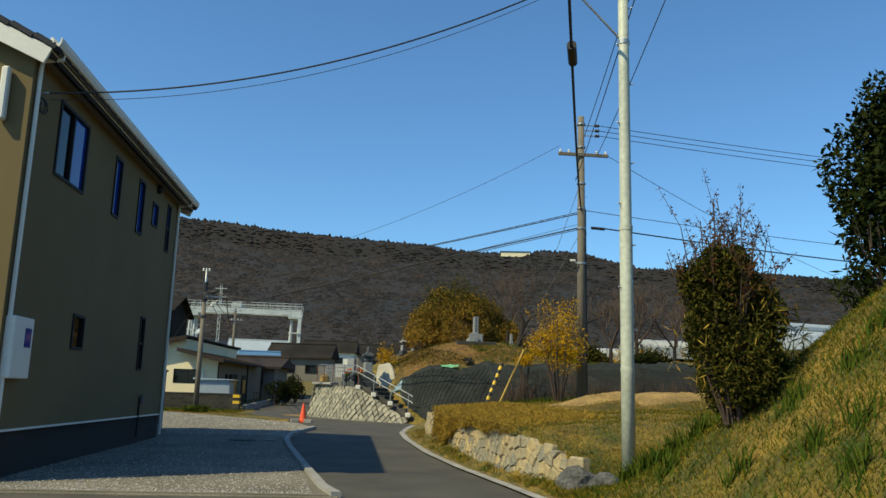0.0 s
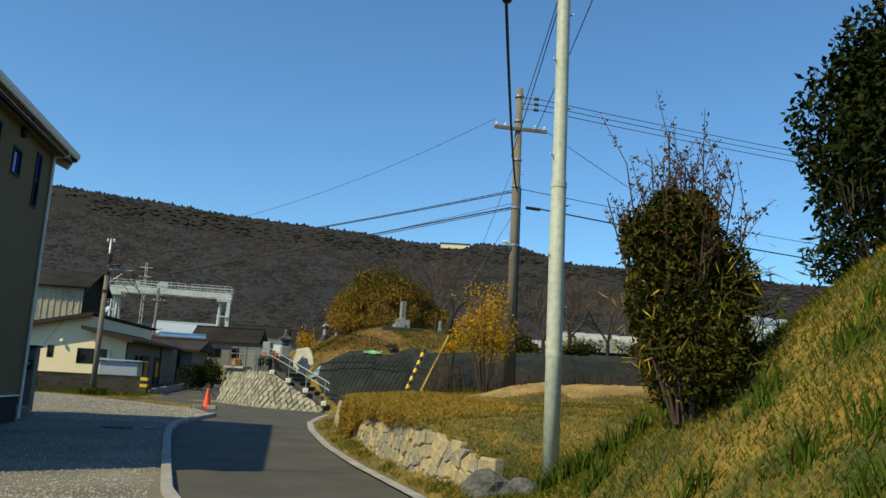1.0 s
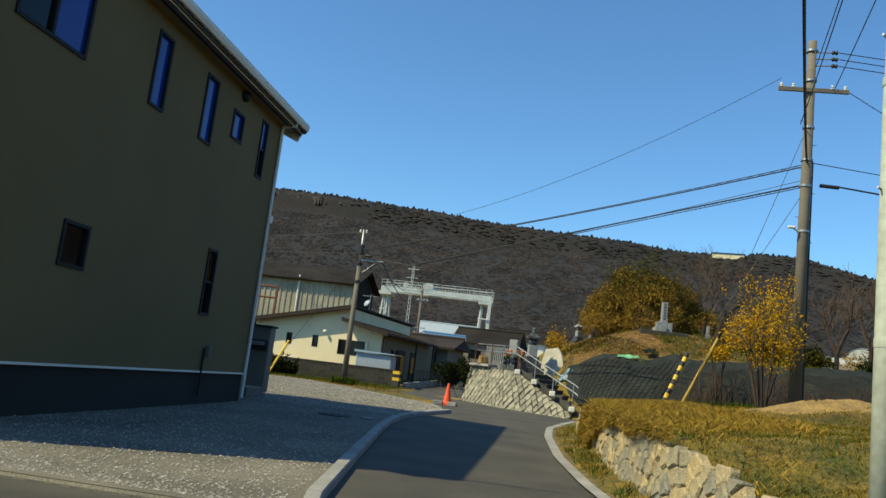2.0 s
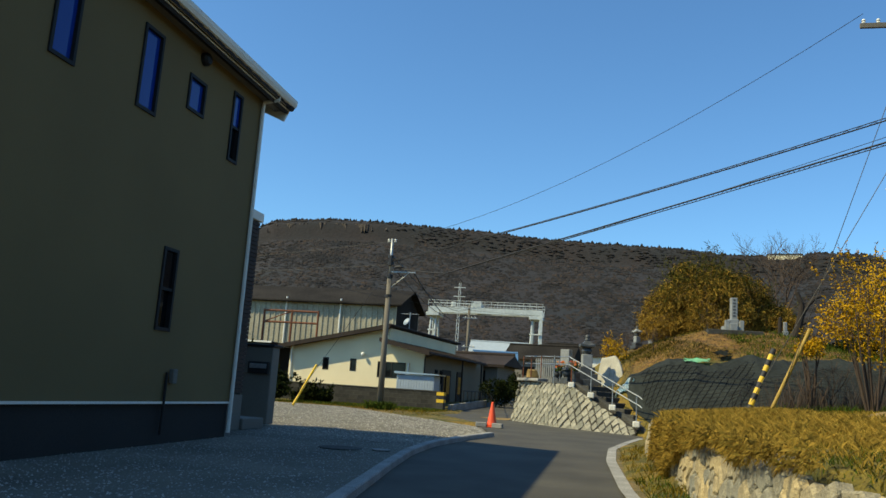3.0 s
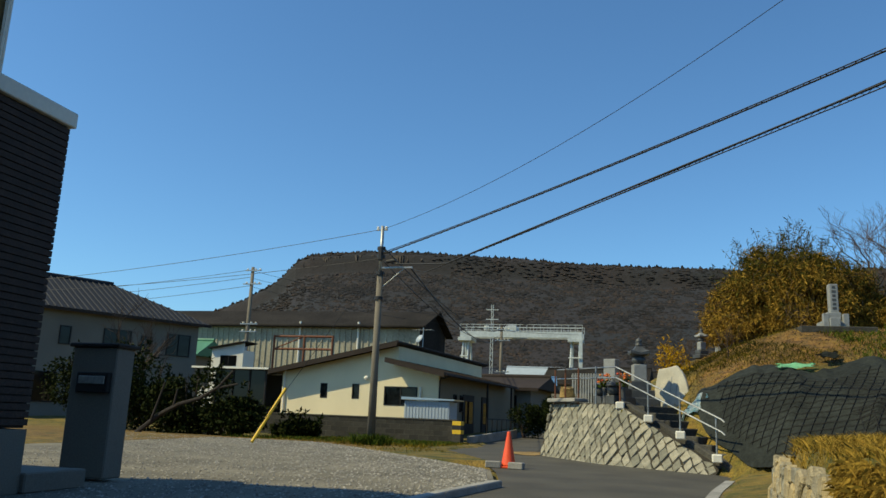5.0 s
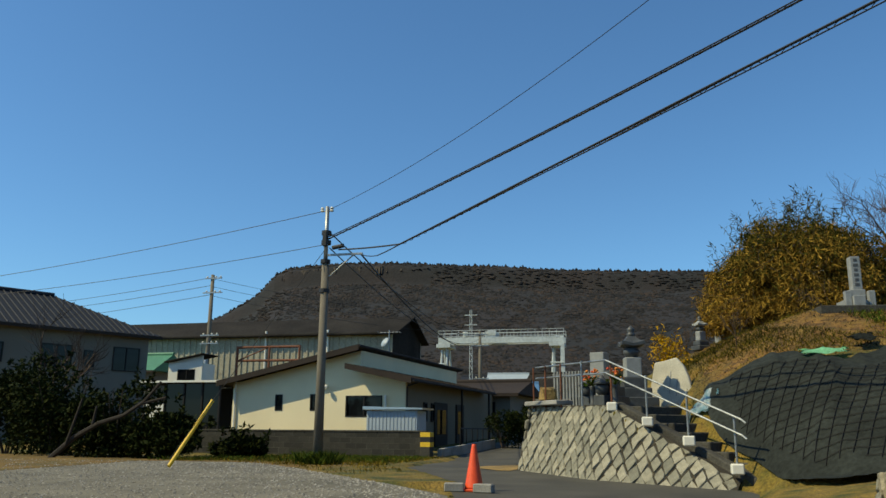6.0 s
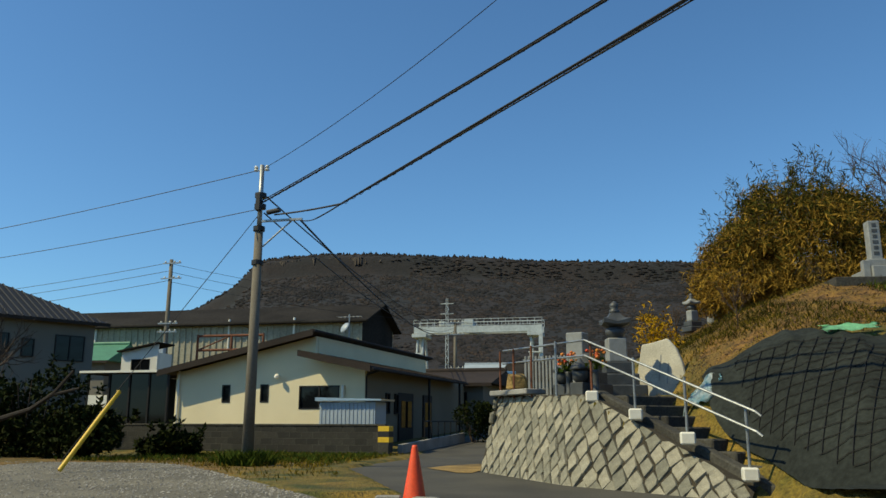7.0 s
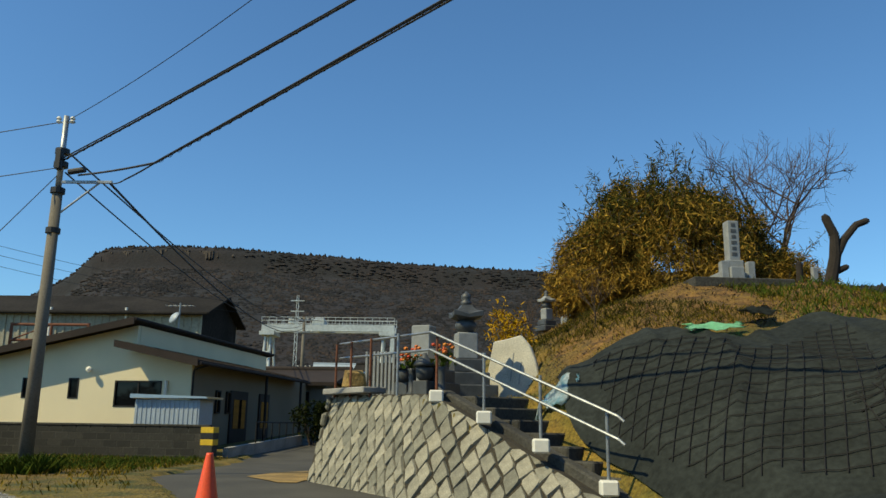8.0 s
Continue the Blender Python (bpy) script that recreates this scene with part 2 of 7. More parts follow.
def pierced(bm, x0, x1, z0, z1, thick, holes, m, top=None):
    """A wall in the x-z plane of m with openings (x0, x1, z0, z1) through it, y from 0 to thick."""
    xs = sorted({x0, x1, *[h[0] for h in holes], *[h[1] for h in holes]})
    zs = sorted({z0, z1, *[h[2] for h in holes], *[h[3] for h in holes]})
    nx, nz = len(xs) - 1, len(zs) - 1

    def solid(i, k):
        if not (0 <= i < nx and 0 <= k < nz):
            return False
        cx, cz = (xs[i] + xs[i + 1]) / 2, (zs[k] + zs[k + 1]) / 2
        return not any(h[0] < cx < h[1] and h[2] < cz < h[3] for h in holes)

    made = {}

    def v(i, k, y):
        if (i, k, y) not in made:
            made[i, k, y] = bm.verts.new(m @ Vector((xs[i], thick * y, zs[k])))
        return made[i, k, y]

    for i in range(nx):
        for k in range(nz):
            if not solid(i, k):
                continue
            bm.faces.new((v(i, k, 0), v(i + 1, k, 0), v(i + 1, k + 1, 0), v(i, k + 1, 0)))
            bm.faces.new((v(i, k, 1), v(i, k + 1, 1), v(i + 1, k + 1, 1), v(i + 1, k, 1)))
            for di, dk, a, b in ((-1, 0, (i, k), (i, k + 1)), (1, 0, (i + 1, k), (i + 1, k + 1)), (0, -1, (i, k), (i + 1, k)), (0, 1, (i, k + 1), (i + 1, k + 1))):
                if not solid(i + di, k + dk):
                    bm.faces.new((v(*a, 0), v(*b, 0), v(*b, 1), v(*a, 1)))
    bmesh.ops.recalc_face_normals(bm, faces=bm.faces)
    return bm


def grid_mesh(name, xs, ys, height, material, keep=None, uvmask=None):
    """A sheet over the grid xs, ys at height(x, y) arrays."""
    X, Y = np.meshgrid(xs, ys)
    Z = height(X, Y)
    nx, ny = len(xs), len(ys)
    co = np.stack([X, Y, Z], -1).reshape(-1, 3)
    i = np.arange(nx * ny).reshape(ny, nx)
    q = np.stack([i[:-1, :-1], i[:-1, 1:], i[1:, 1:], i[1:, :-1]], -1).reshape(-1, 4)
    if keep is not None:
        cx, cy = co[q, 0].mean(1), co[q, 1].mean(1)
        q = q[keep(cx, cy)]
    me = bpy.data.meshes.new(name)
    me.from_pydata(co.tolist(), [], q.tolist())
    me.polygons.foreach_set("use_smooth", [True] * len(me.polygons))
    me.materials.append(material)
    return new(name, me)


# ---- ground ----
def ease(a, b, v):
    t = np.clip((v - a) / (b - a), 0, 1)
    return t * t * (3 - 2 * t)


def road_z(y):
    return np.interp(y, [-60, -1, 4, 10, 17, 23, 30, 36, 44, 150, 400], [2.2, 0.22, 0.05, -0.08, -0.02, 0.05, 0.08, 0.14, 0.06, 4.0, 13])


def road_right(y):
    return np.interp(y, [-60, -5, 5, 9, 11, 14, 17, 21, 24, 27, 31], [3, 2.0, 1.75, 1.5, 1.25, 0.82, 0.52, 0.33, 0.35, 0.7, 1.1])


def wall_x(y):
    return np.interp(y, [10, 11, 12.5, 14, 17.5, 20, 22, 24, 26.5, 28], [2.05, 1.75, 1.42, 1.2, 1.0, 0.92, 0.84, 1.0, 2.4, 4.2])


FOOT = [Vector((-3.15, 36.1)), Vector((-1.35, 33.35)), Vector((1.0, 31.45))]


def behind(X, Y, a, b):
    """Distance behind the line a-b (towards the hill) and the share of the way along it."""
    d = np.array([b.x - a.x, b.y - a.y])
    n = np.hypot(*d)
    px, py = X - a.x, Y - a.y
    return (px * -d[1] + py * d[0]) / n, (px * d[0] + py * d[1]) / n / n


def bumps(X, Y, scale, seed=0.0):
    return (np.sin(X * 2.1 / scale + seed) * np.cos(Y * 1.7 / scale + 1.3 * seed) + 0.6 * np.sin(X * 4.7 / scale + Y * 3.1 / scale + seed * 2.7)
            + 0.4 * np.cos(X * 9.1 / scale - Y * 8.3 / scale + seed)) / 2


def terrain(X, Y):
    left = np.interp(Y, [-60, 9.7, 9.75, 28.8, 31.3, 36.3, 41, 46, 70], [-30, -30, -12.8, -12.8, -3.6, -6.15, -6.3, -6.9, -7.5])
    plot_x = np.interp(Y, [9.6, 9.7, 28.8, 30.7, 35.5, 37, 37.1], [-30, -2.5, -3.0, -4.4, -8.6, -10.4, -30])
    edge = np.interp(Y, [-60, -5, 5, 9, 11, 14, 17, 21, 24, 27, 31, 31.6, 33.4, 36, 46, 70], [3, 2.0, 1.75, 1.5, 1.25, 0.82, 0.52, 0.33, 0.35, 0.7, 1.3, 1.05, -1.2, -2.95, -3.2, -3.6])
    paved = ((X > left + 0.25) & (X < edge + 0.18)) | ((X < plot_x - 0.2) & (X > -12.8))
    base = road_z(Y) - np.where(paved & (Y < 63), 0.12, 0.0)
    dx = X - road_right(Y)
    bank = base + 0.05 + 7 * (1 - np.exp(-1.15 * np.maximum(dx - 0.12, 0) / 7)) * (1 - ease(6.8, 10.2, Y))
    low = 0.16 * np.clip(dx - 0.2, 0, 3) * ease(7, 10, Y)
    z = bank + low
    dw = X - wall_x(Y) - 0.3
    terr = 0.70 + 0.16 * ease(0, 2, dw) + 0.012 * (Y - 12) + 0.05 * np.maximum(dw - 2, 0) + 0.04 * bumps(X, Y, 1.3)
    terr = terr + 0.28 * np.exp(-((X - 5.6) / 1.6) ** 2 - ((Y - 18.5) / 1.0) ** 2) + 0.22 * np.exp(-((X - 8.0) / 1.4) ** 2 - ((Y - 18.0) / 0.9) ** 2)
    on = ease(-0.05, 0.1, dw) * ease(10.3, 12.8, Y) * (1 - ease(26, 30, Y) * (1 - ease(3, 6, X)))
    z = np.where(on > 0, z * (1 - on) + np.maximum(terr, z * (1 - on)) * on, z)
    # the hill behind the terrace
    yf = np.interp(X, [0.8, 1.35, 1.7, 2.5, 4, 6, 30], [32.6, 31.7, 31.0, 30.1, 29.7, 29.5, 29.2])
    zf = np.interp(X, [1, 2.5, 5, 10, 40], [0.12, 0.28, 0.9, 1.3, 2.2])
    top = np.interp(X, [0.6, 0.9, 1.7, 2.5, 5.4, 9, 40], [1.2, 1.6, 2.05, 2.32, 2.5, 2.72, 4.0])
    xs = X + 0.18 * np.clip(Y - 37, 0, 8)
    crest = np.interp(xs, [-0.4, 0.3, 1, 2, 3.5, 6, 9, 14, 40], [0.1, 1.62, 2.55, 3.2, 3.72, 3.78, 3.1, 2.6, 3.5])
    ramp = np.clip((Y - yf) / np.maximum(33.8 - yf, 0.6), 0, 1)
    hill = zf + (top - zf) * ramp ** 0.85
    up = np.clip((Y - 33.8) / 3.6, 0, 1)
    hill = hill + (np.maximum(crest, top * (X > 0.9)) - hill) * up
    back = ease(46, 70, Y)
    far = np.maximum(road_z(Y), np.minimum(2.6 + 0.09 * (Y - 34), 5.6)) * ease(0, 12, X) + road_z(Y) * (1 - ease(0, 12, X))
    hill = hill * (1 - back) + far * back + 0.05 * bumps(X, Y, 0.9, 2) * ease(33, 35, Y)
    use = (Y > yf) & (X > 0.5 - 0.18 * np.clip(Y - 37, 0, 8))
    z = np.where(use, np.maximum(z, hill), z)
    # the plot held up by the stone wall beside the steps
    d0, s0 = behind(X, Y, FOOT[1], FOOT[0])
    d1, s1 = behind(X, Y, FOOT[2], FOOT[1])
    d0, d1 = -d0, -d1
    flat = (d0 > 0.5) & (d1 > 0.5) & (Y < 44) & (X > -2.75)
    step = 0.02 + 1.4 * np.clip(s1, 0, 1)
    plot = np.where(d1 < 2.0, np.minimum(step, 1.5), 1.5)
    z = np.where(flat & (X < 2.2) & (s1 > -0.02), np.maximum(z, plot * (1 - ease(42, 50, Y))), z)
    out = ease(60, 140, np.hypot(X, Y))
    return z + 0.25 * bumps(X, Y, 9, 1) * out + 0.012 * bumps(X, Y, 0.35, 4)


def spread(lo, a, b, hi, step, grow=1.18):
    mid = list(np.arange(a, b + 1e-6, step))
    left, right, s = [], [], step
    v = a
    while v > lo:
        s *= grow
        v -= s
        left.append(v)
    s, v = step, b
    while v < hi:
        s *= grow
        v += s
        right.append(v)
    return np.array(left[::-1] + mid + right)


def ground_material():
    """Dry winter grass with green tufts and bare orange soil, mixed by where each grows."""
    m = mat("winter_grass_and_soil", (0.27, 0.175, 0.025), 1.0, vary=0.5, scale=1.5, fine=22, bump=1.0, depth=0.06, tint=(0.045, 0.062, 0.007))
    nt = m.node_tree
    mul = [n for n in nt.nodes if n.type == "MIX"][0]
    at = nt.nodes.new("ShaderNodeAttribute")
    at.attribute_name = "soil"
    mx = nt.nodes.new("ShaderNodeMix")
    mx.data_type = "RGBA"
    noi = nt.nodes.new("ShaderNodeTexNoise")
    noi.inputs["Scale"].default_value, noi.inputs["Detail"].default_value = 2.2, 6
    ad = nt.nodes.new("ShaderNodeMath")
    ad.operation = "MULTIPLY_ADD"
    ad.inputs[1].default_value, ad.inputs[2].default_value = 1.6, -0.8
    co = nt.nodes.new("ShaderNodeTexCoord")
    nt.links.new(co.outputs["Object"], noi.inputs["Vector"])
    nt.links.new(noi.outputs["Fac"], ad.inputs[0])
    sm = nt.nodes.new("ShaderNodeMath")
    sm.operation, sm.use_clamp = "ADD", True
    nt.links.new(at.outputs["Fac"], sm.inputs[0])
    nt.links.new(ad.outputs[0], sm.inputs[1])
    soil = nt.nodes.new("ShaderNodeValToRGB")
    soil.color_ramp.elements[0].position, soil.color_ramp.elements[1].position = 0.3, 0.7
    soil.color_ramp.elements[0].color, soil.color_ramp.elements[1].color = (0.065, 0.032, 0.009, 1), (0.29, 0.15, 0.03, 1)
    n2 = nt.nodes.new("ShaderNodeTexNoise")
    n2.inputs["Scale"].default_value, n2.inputs["Detail"].default_value = 4.5, 8
    nt.links.new(co.outputs["Object"], n2.inputs["Vector"])
    nt.links.new(n2.outputs["Fac"], soil.inputs[0])
    ramp = [n for n in nt.nodes if n.type == "VALTORGB" and n != soil][0]
    nt.links.new(sm.outputs[0], mx.inputs[0])
    nt.links.new(ramp.outputs[0], mx.inputs[6])
    nt.links.new(soil.outputs[0], mx.inputs[7])
    nt.links.new(mx.outputs[2], mul.inputs[6])
    return m


M_GROUND = ground_material()
M_VERGE = mat("earth_verge", (0.25, 0.17, 0.065), 1.0, vary=0.5, scale=4, fine=40, bump=1.0, depth=0.03, tint=(0.10, 0.09, 0.03))
gx, gy = spread(-2600, -13, 13, 2600, 0.22), spread(-400, -3, 47, 2600, 0.22)
ground = grid_mesh("ground", gx, gy, terrain, M_GROUND)
tagged(ground, "dry winter grass and bare orange soil on uneven ground", "ground", kind="structure")
GX, GY = np.meshgrid(gx, gy)
soil = ease(33.5, 35, GY) * (1 - ease(44, 48, GY)) * ease(0.3, 1.5, GX) * 0.85 + 0.7 * np.exp(-((GX - 6.5) / 2.6) ** 2 - ((GY - 18.3) / 1.3) ** 2)
soil += 0.55 * ease(27, 33, GY) * (1 - ease(40, 42, GY)) * (1 - ease(-8, -6, GX))
at_soil = ground.data.attributes.new("soil", "FLOAT", "POINT")
at_soil.data.foreach_set("value", soil.ravel().astype(np.float32))


def hz(x, y):
    return float(terrain(np.array([[float(x)]]), np.array([[float(y)]]))[0, 0])


def strip(name, rows, material, lift, cols=12, thick=0.0):
    """A surface between a left and a right edge: rows of (y, left x, right x)."""
    ys = np.array([r[0] for r in rows])
    yy = np.linspace(ys[0], ys[-1], int((ys[-1] - ys[0]) / 0.4) + 2)
    lx, rx = np.interp(yy, ys, [r[1] for r in rows]), np.interp(yy, ys, [r[2] for r in rows])
    co, q = [], []
    for y, a, b in zip(yy, lx, rx):
        for k in range(cols + 1):
            x = a + (b - a) * k / cols
            co.append((x, y, float(road_z(y)) + lift))
    w = cols + 1
    for j in range(len(yy) - 1):
        for k in range(cols):
            q.append((j * w + k, j * w + k + 1, (j + 1) * w + k + 1, (j + 1) * w + k))
    me = bpy.data.meshes.new(name)
    me.from_pydata(co, [], q)
    me.polygons.foreach_set("use_smooth", [True] * len(me.polygons))
    me.materials.append(material)
    return new(name, me)


KERB = [(9.75, -1.12), (10.6, -1.32), (13.5, -1.75), (17.4, -2.3), (19.5, -2.55), (21.3, -2.62), (23.5, -2.45), (25.7, -2.2)]
ky, kx = np.array([k[0] for k in KERB]), np.array([k[1] for k in KERB])


def road_left(y):
    return float(np.interp(y, [-60, 9.7, 9.75, 10.6, 13.5, 17.4, 19.5, 21.3, 23.5, 25.7, 28.8, 31.3, 36.3, 41, 46, 70],
                           [-30, -30, -1.12, -1.32, -1.75, -2.3, -2.55, -2.62, -2.45, -2.2, -2.9, -3.6, -6.15, -6.3, -6.9, -7.5]))


def road_edge(y):
    return float(np.interp(y, [-60, -5, 5, 9, 11, 14, 17, 21, 24, 27, 31, 31.6, 33.4, 36, 46, 70],
                           [3, 2.0, 1.75, 1.5, 1.25, 0.82, 0.52, 0.33, 0.35, 0.7, 1.3, 1.05, -1.2, -2.95, -3.2, -3.6]))


road = strip("road", [(y, road_left(y), road_edge(y)) for y in np.arange(9.75, 64, 0.25)], M_ASPHALT, 0.0)
tagged(road, "worn grey asphalt lane bending between a gravel plot and a stone wall", "road", kind="structure")
apron = strip("road_apron", [(y, -30, road_edge(y)) for y in (-60, -5, 5, 9, 9.75)], M_ASPHALT, 0.0, 30)
tagged(apron, "grey asphalt in front of the gravel plot", "road", kind="structure")
lot = strip("gravel_plot", [(9.75, -13, -1.22), (10.6, -13, -1.42), (13.5, -13, -1.85), (17.4, -13, -2.4), (19.5, -13, -2.65), (21.3, -13, -2.72), (23.5, -13, -2.55),
                            (25.7, -13, -2.3), (28.8, -13, -3.0), (30.7, -13, -4.4), (35.5, -13, -8.6), (37, -13, -10.4)], M_GRAVEL, 0.04, 40)
edge_front = part("gravel_edge", B((-7.05, 9.78, float(road_z(9.75)) - 0.03), (11.8, 0.12, 0.13), 0.02), M_GRAVEL)
tagged(edge_front, "compacted gravel edge along the asphalt", "gravel", kind="structure")
patch = strip("sandy_patch", [(35.6, -3.5, -3.2), (37, -4.4, -3.1), (38.6, -4.2, -3.1), (39.6, -3.6, -3.2)], M_SAND, 0.012, 4)
tagged(patch, "pale sandy patch on the asphalt beside the stone wall", "sand", kind="structure")
tagged(lot, "pale grey loose gravel covering the plot beside the house", "gravel", kind="structure")


def kerb():
    bm = bmesh.new()
    for (y0, x0), (y1, x1) in zip(KERB, KERB[1:]):
        n = max(1, round((y1 - y0) / 1.2))
        for i in range(n):
            a = Vector((x0 + (x1 - x0) * i / n, y0 + (y1 - y0) * i / n))
            b = Vector((x0 + (x1 - x0) * (i + 1) / n, y0 + (y1 - y0) * (i + 1) / n))
            za, zb = float(road_z(a.y)), float(road_z(b.y))
            d = (b - a).normalized()
            s = Vector((-d.y, d.x)) * 0.13
            vs = []
            for p, z in ((a + d * 0.006, za), (b - d * 0.006, zb)):
                for q, dz in ((p, -0.1), (p, 0.075), (p + s * 0.1, 0.09), (p + s, 0.09), (p + s, -0.1)):
                    vs.append(bm.verts.new((q.x, q.y, z + dz)))
            for k in range(5):
                bm.faces.new((vs[k], vs[(k + 1) % 5], vs[5 + (k + 1) % 5], vs[5 + k]))
            bm.faces.new(vs[:5][::-1])
            bm.faces.new(vs[5:])
    bmesh.ops.recalc_face_normals(bm, faces=bm.faces)
    return tagged(part("kerb", bm, M_CONC), "low pale concrete kerb along the gravel plot", "kerb", kind="structure")


kerb()
gut = strip("road_edging", [(y, road_edge(y) - 0.02, road_edge(y) + 0.14) for y in np.arange(-6, 30, 0.4)], M_CONC, 0.03, 2)
soilstrip = strip("road_verge", [(y, road_edge(y) + 0.14, road_edge(y) + 0.5) for y in np.arange(-6, 30, 0.4)], M_VERGE, 0.02, 3)
tagged(soilstrip, "brown earth and straw along the lane edging", "verge", kind="structure")
tagged(gut, "thin worn concrete edging of the lane", "edging", kind="structure")


# ---- far mountain ----
RIDGE = [(-75, 3), (-40, 4.6), (-33, 5.6), (-31.2, 6.4), (-28.6, 7.7), (-26.5, 9.15), (-25.4, 10.5), (-24.4, 11.05), (-21, 11.5), (-17, 11.66), (-9.4, 11.45),
         (-5.3, 11.15), (4.6, 10.7), (6.5, 10.4), (11.3, 10.15), (13, 10.45), (15.8, 10.3), (19.7, 9.2), (26.8, 8.85), (34, 8.0), (75, 6)]


def mountain_material():
    m = mat("winter_woodland", (0.018, 0.012, 0.010), 1.0, vary=0.5, scale=0.012, fine=0.3, bump=0.4, depth=2.0, tint=(0.009, 0.010, 0.010))
    return m


def mountain_z(az, s):
    """Height at a bearing and a share s of the way from the foot to the ridge."""
    el = np.interp(az, [r[0] for r in RIDGE], [r[1] for r in RIDGE])
    top = 1000 * np.tan(np.radians(el)) + 1
    f = 0.92 * np.clip(s, 0, 1) ** 1.15
    f = f + 0.08 * ease(0.90, 0.97, s)
    f = np.where(s > 1, 1 - (s - 1) * 0.35, f)
    return -4 + (top + 3) * f


def mountain():
    az = np.arange(-75, 75.01, 0.16)
    ss = np.concatenate([np.linspace(0, 0.88, 70), np.linspace(0.885, 1.0, 24), [1.05, 1.2, 1.5]])
    A, S = np.meshgrid(az, ss)
    rr = 330 + 670 * S
    Z = mountain_z(A, S)
    rng = np.random.RandomState(3)
    wob = np.zeros_like(Z)
    for k in range(14):
        fa, fs, p = rng.uniform(0.3, 6), rng.uniform(4, 70), rng.uniform(0, 6)
        wob += np.sin(A * fa + S * fs * rng.choice([-1, 1]) + p) / (0.6 + 0.2 * fa + fs * 0.02)
    Z = Z + wob * 0.12 * np.clip(S * 4, 0, 1) * np.where(S > 0.985, 0.12, 1.0)
    Z = Z + rng.uniform(-1, 1, Z.shape) * np.where(S > 0.98, 0.25, 0.12) * np.clip(S * 4, 0, 1)
    X, Y = rr * np.sin(np.radians(A)), rr * np.cos(np.radians(A))
    nx, ny = len(az), len(ss)
    i = np.arange(nx * ny).reshape(ny, nx)
    q = np.stack([i[:-1, :-1], i[:-1, 1:], i[1:, 1:], i[1:, :-1]], -1).reshape(-1, 4)
    me = bpy.data.meshes.new("mountain")
    me.from_pydata(np.stack([X, Y, Z], -1).reshape(-1, 3).tolist(), [], q.tolist())
    me.materials.append(mountain_material())
    return tagged(new("mountain", me), "long flat-topped mountain covered in brown winter woodland", "mountain", kind="structure")


mountain()


def cliff():
    """Bare rock showing below the rim at the mountain's end."""
    rng = np.random.RandomState(12)
    az = np.arange(-24.9, -14.5, 0.07)
    rows = np.linspace(0, 1, 7)
    el = np.interp(az, [r[0] for r in RIDGE], [r[1] for r in RIDGE])
    top = 1000 * np.tan(np.radians(el))
    deep = 21 * np.interp(az, [-25, -24, -20, -17, -14.5], [0.4, 1.0, 0.9, 0.5, 0.05]) * rng.uniform(0.75, 1.1, len(az))
    jag = np.cumsum(rng.normal(0, 1.6, len(az)))
    jag = jag - np.convolve(jag, np.ones(25) / 25, "same")
    co, q = [], []
    for k, v in enumerate(rows):
        r = 958 + 14 * v + 10 * ease(-18, -14.6, az) + jag + rng.uniform(-0.8, 0.8, len(az))
        z = top * 0.965 - 3 - deep * (1 - v)
        co += np.stack([r * np.sin(np.radians(az)), r * np.cos(np.radians(az)), z], -1).tolist()
    n = len(az)
    for k in range(len(rows) - 1):
        for i in range(n - 1):
            q.append((k * n + i, k * n + i + 1, (k + 1) * n + i + 1, (k + 1) * n + i))
    me = bpy.data.meshes.new("cliff")
    me.from_pydata(co, [], q)
    me.materials.append(mat("cliff_rock", (0.065, 0.05, 0.036), 1.0, vary=0.5, scale=0.06, fine=0.5, bump=0.6, depth=1.0))
    return tagged(new("cliff", me), "brown-grey rock cliff below the mountain rim", "cliff", kind="structure")


cliff()


# ---- the ochre house ----
HX, HY0, HY1, HW = -5.63, 10.42, 19.5, 8.0
DRIP, EAVE = 0.60, 5.78
WINDOWS = [(11.48, 12.78, 4.28, 5.44), (14.32, 14.75, 4.3, 5.42), (15.95, 16.4, 4.3, 5.43), (17.12, 17.6, 4.7, 5.23), (18.44, 18.76, 4.34, 5.48),
           (12.99, 13.55, 1.78, 2.35), (17.03, 17.4, 1.55, 2.69)]


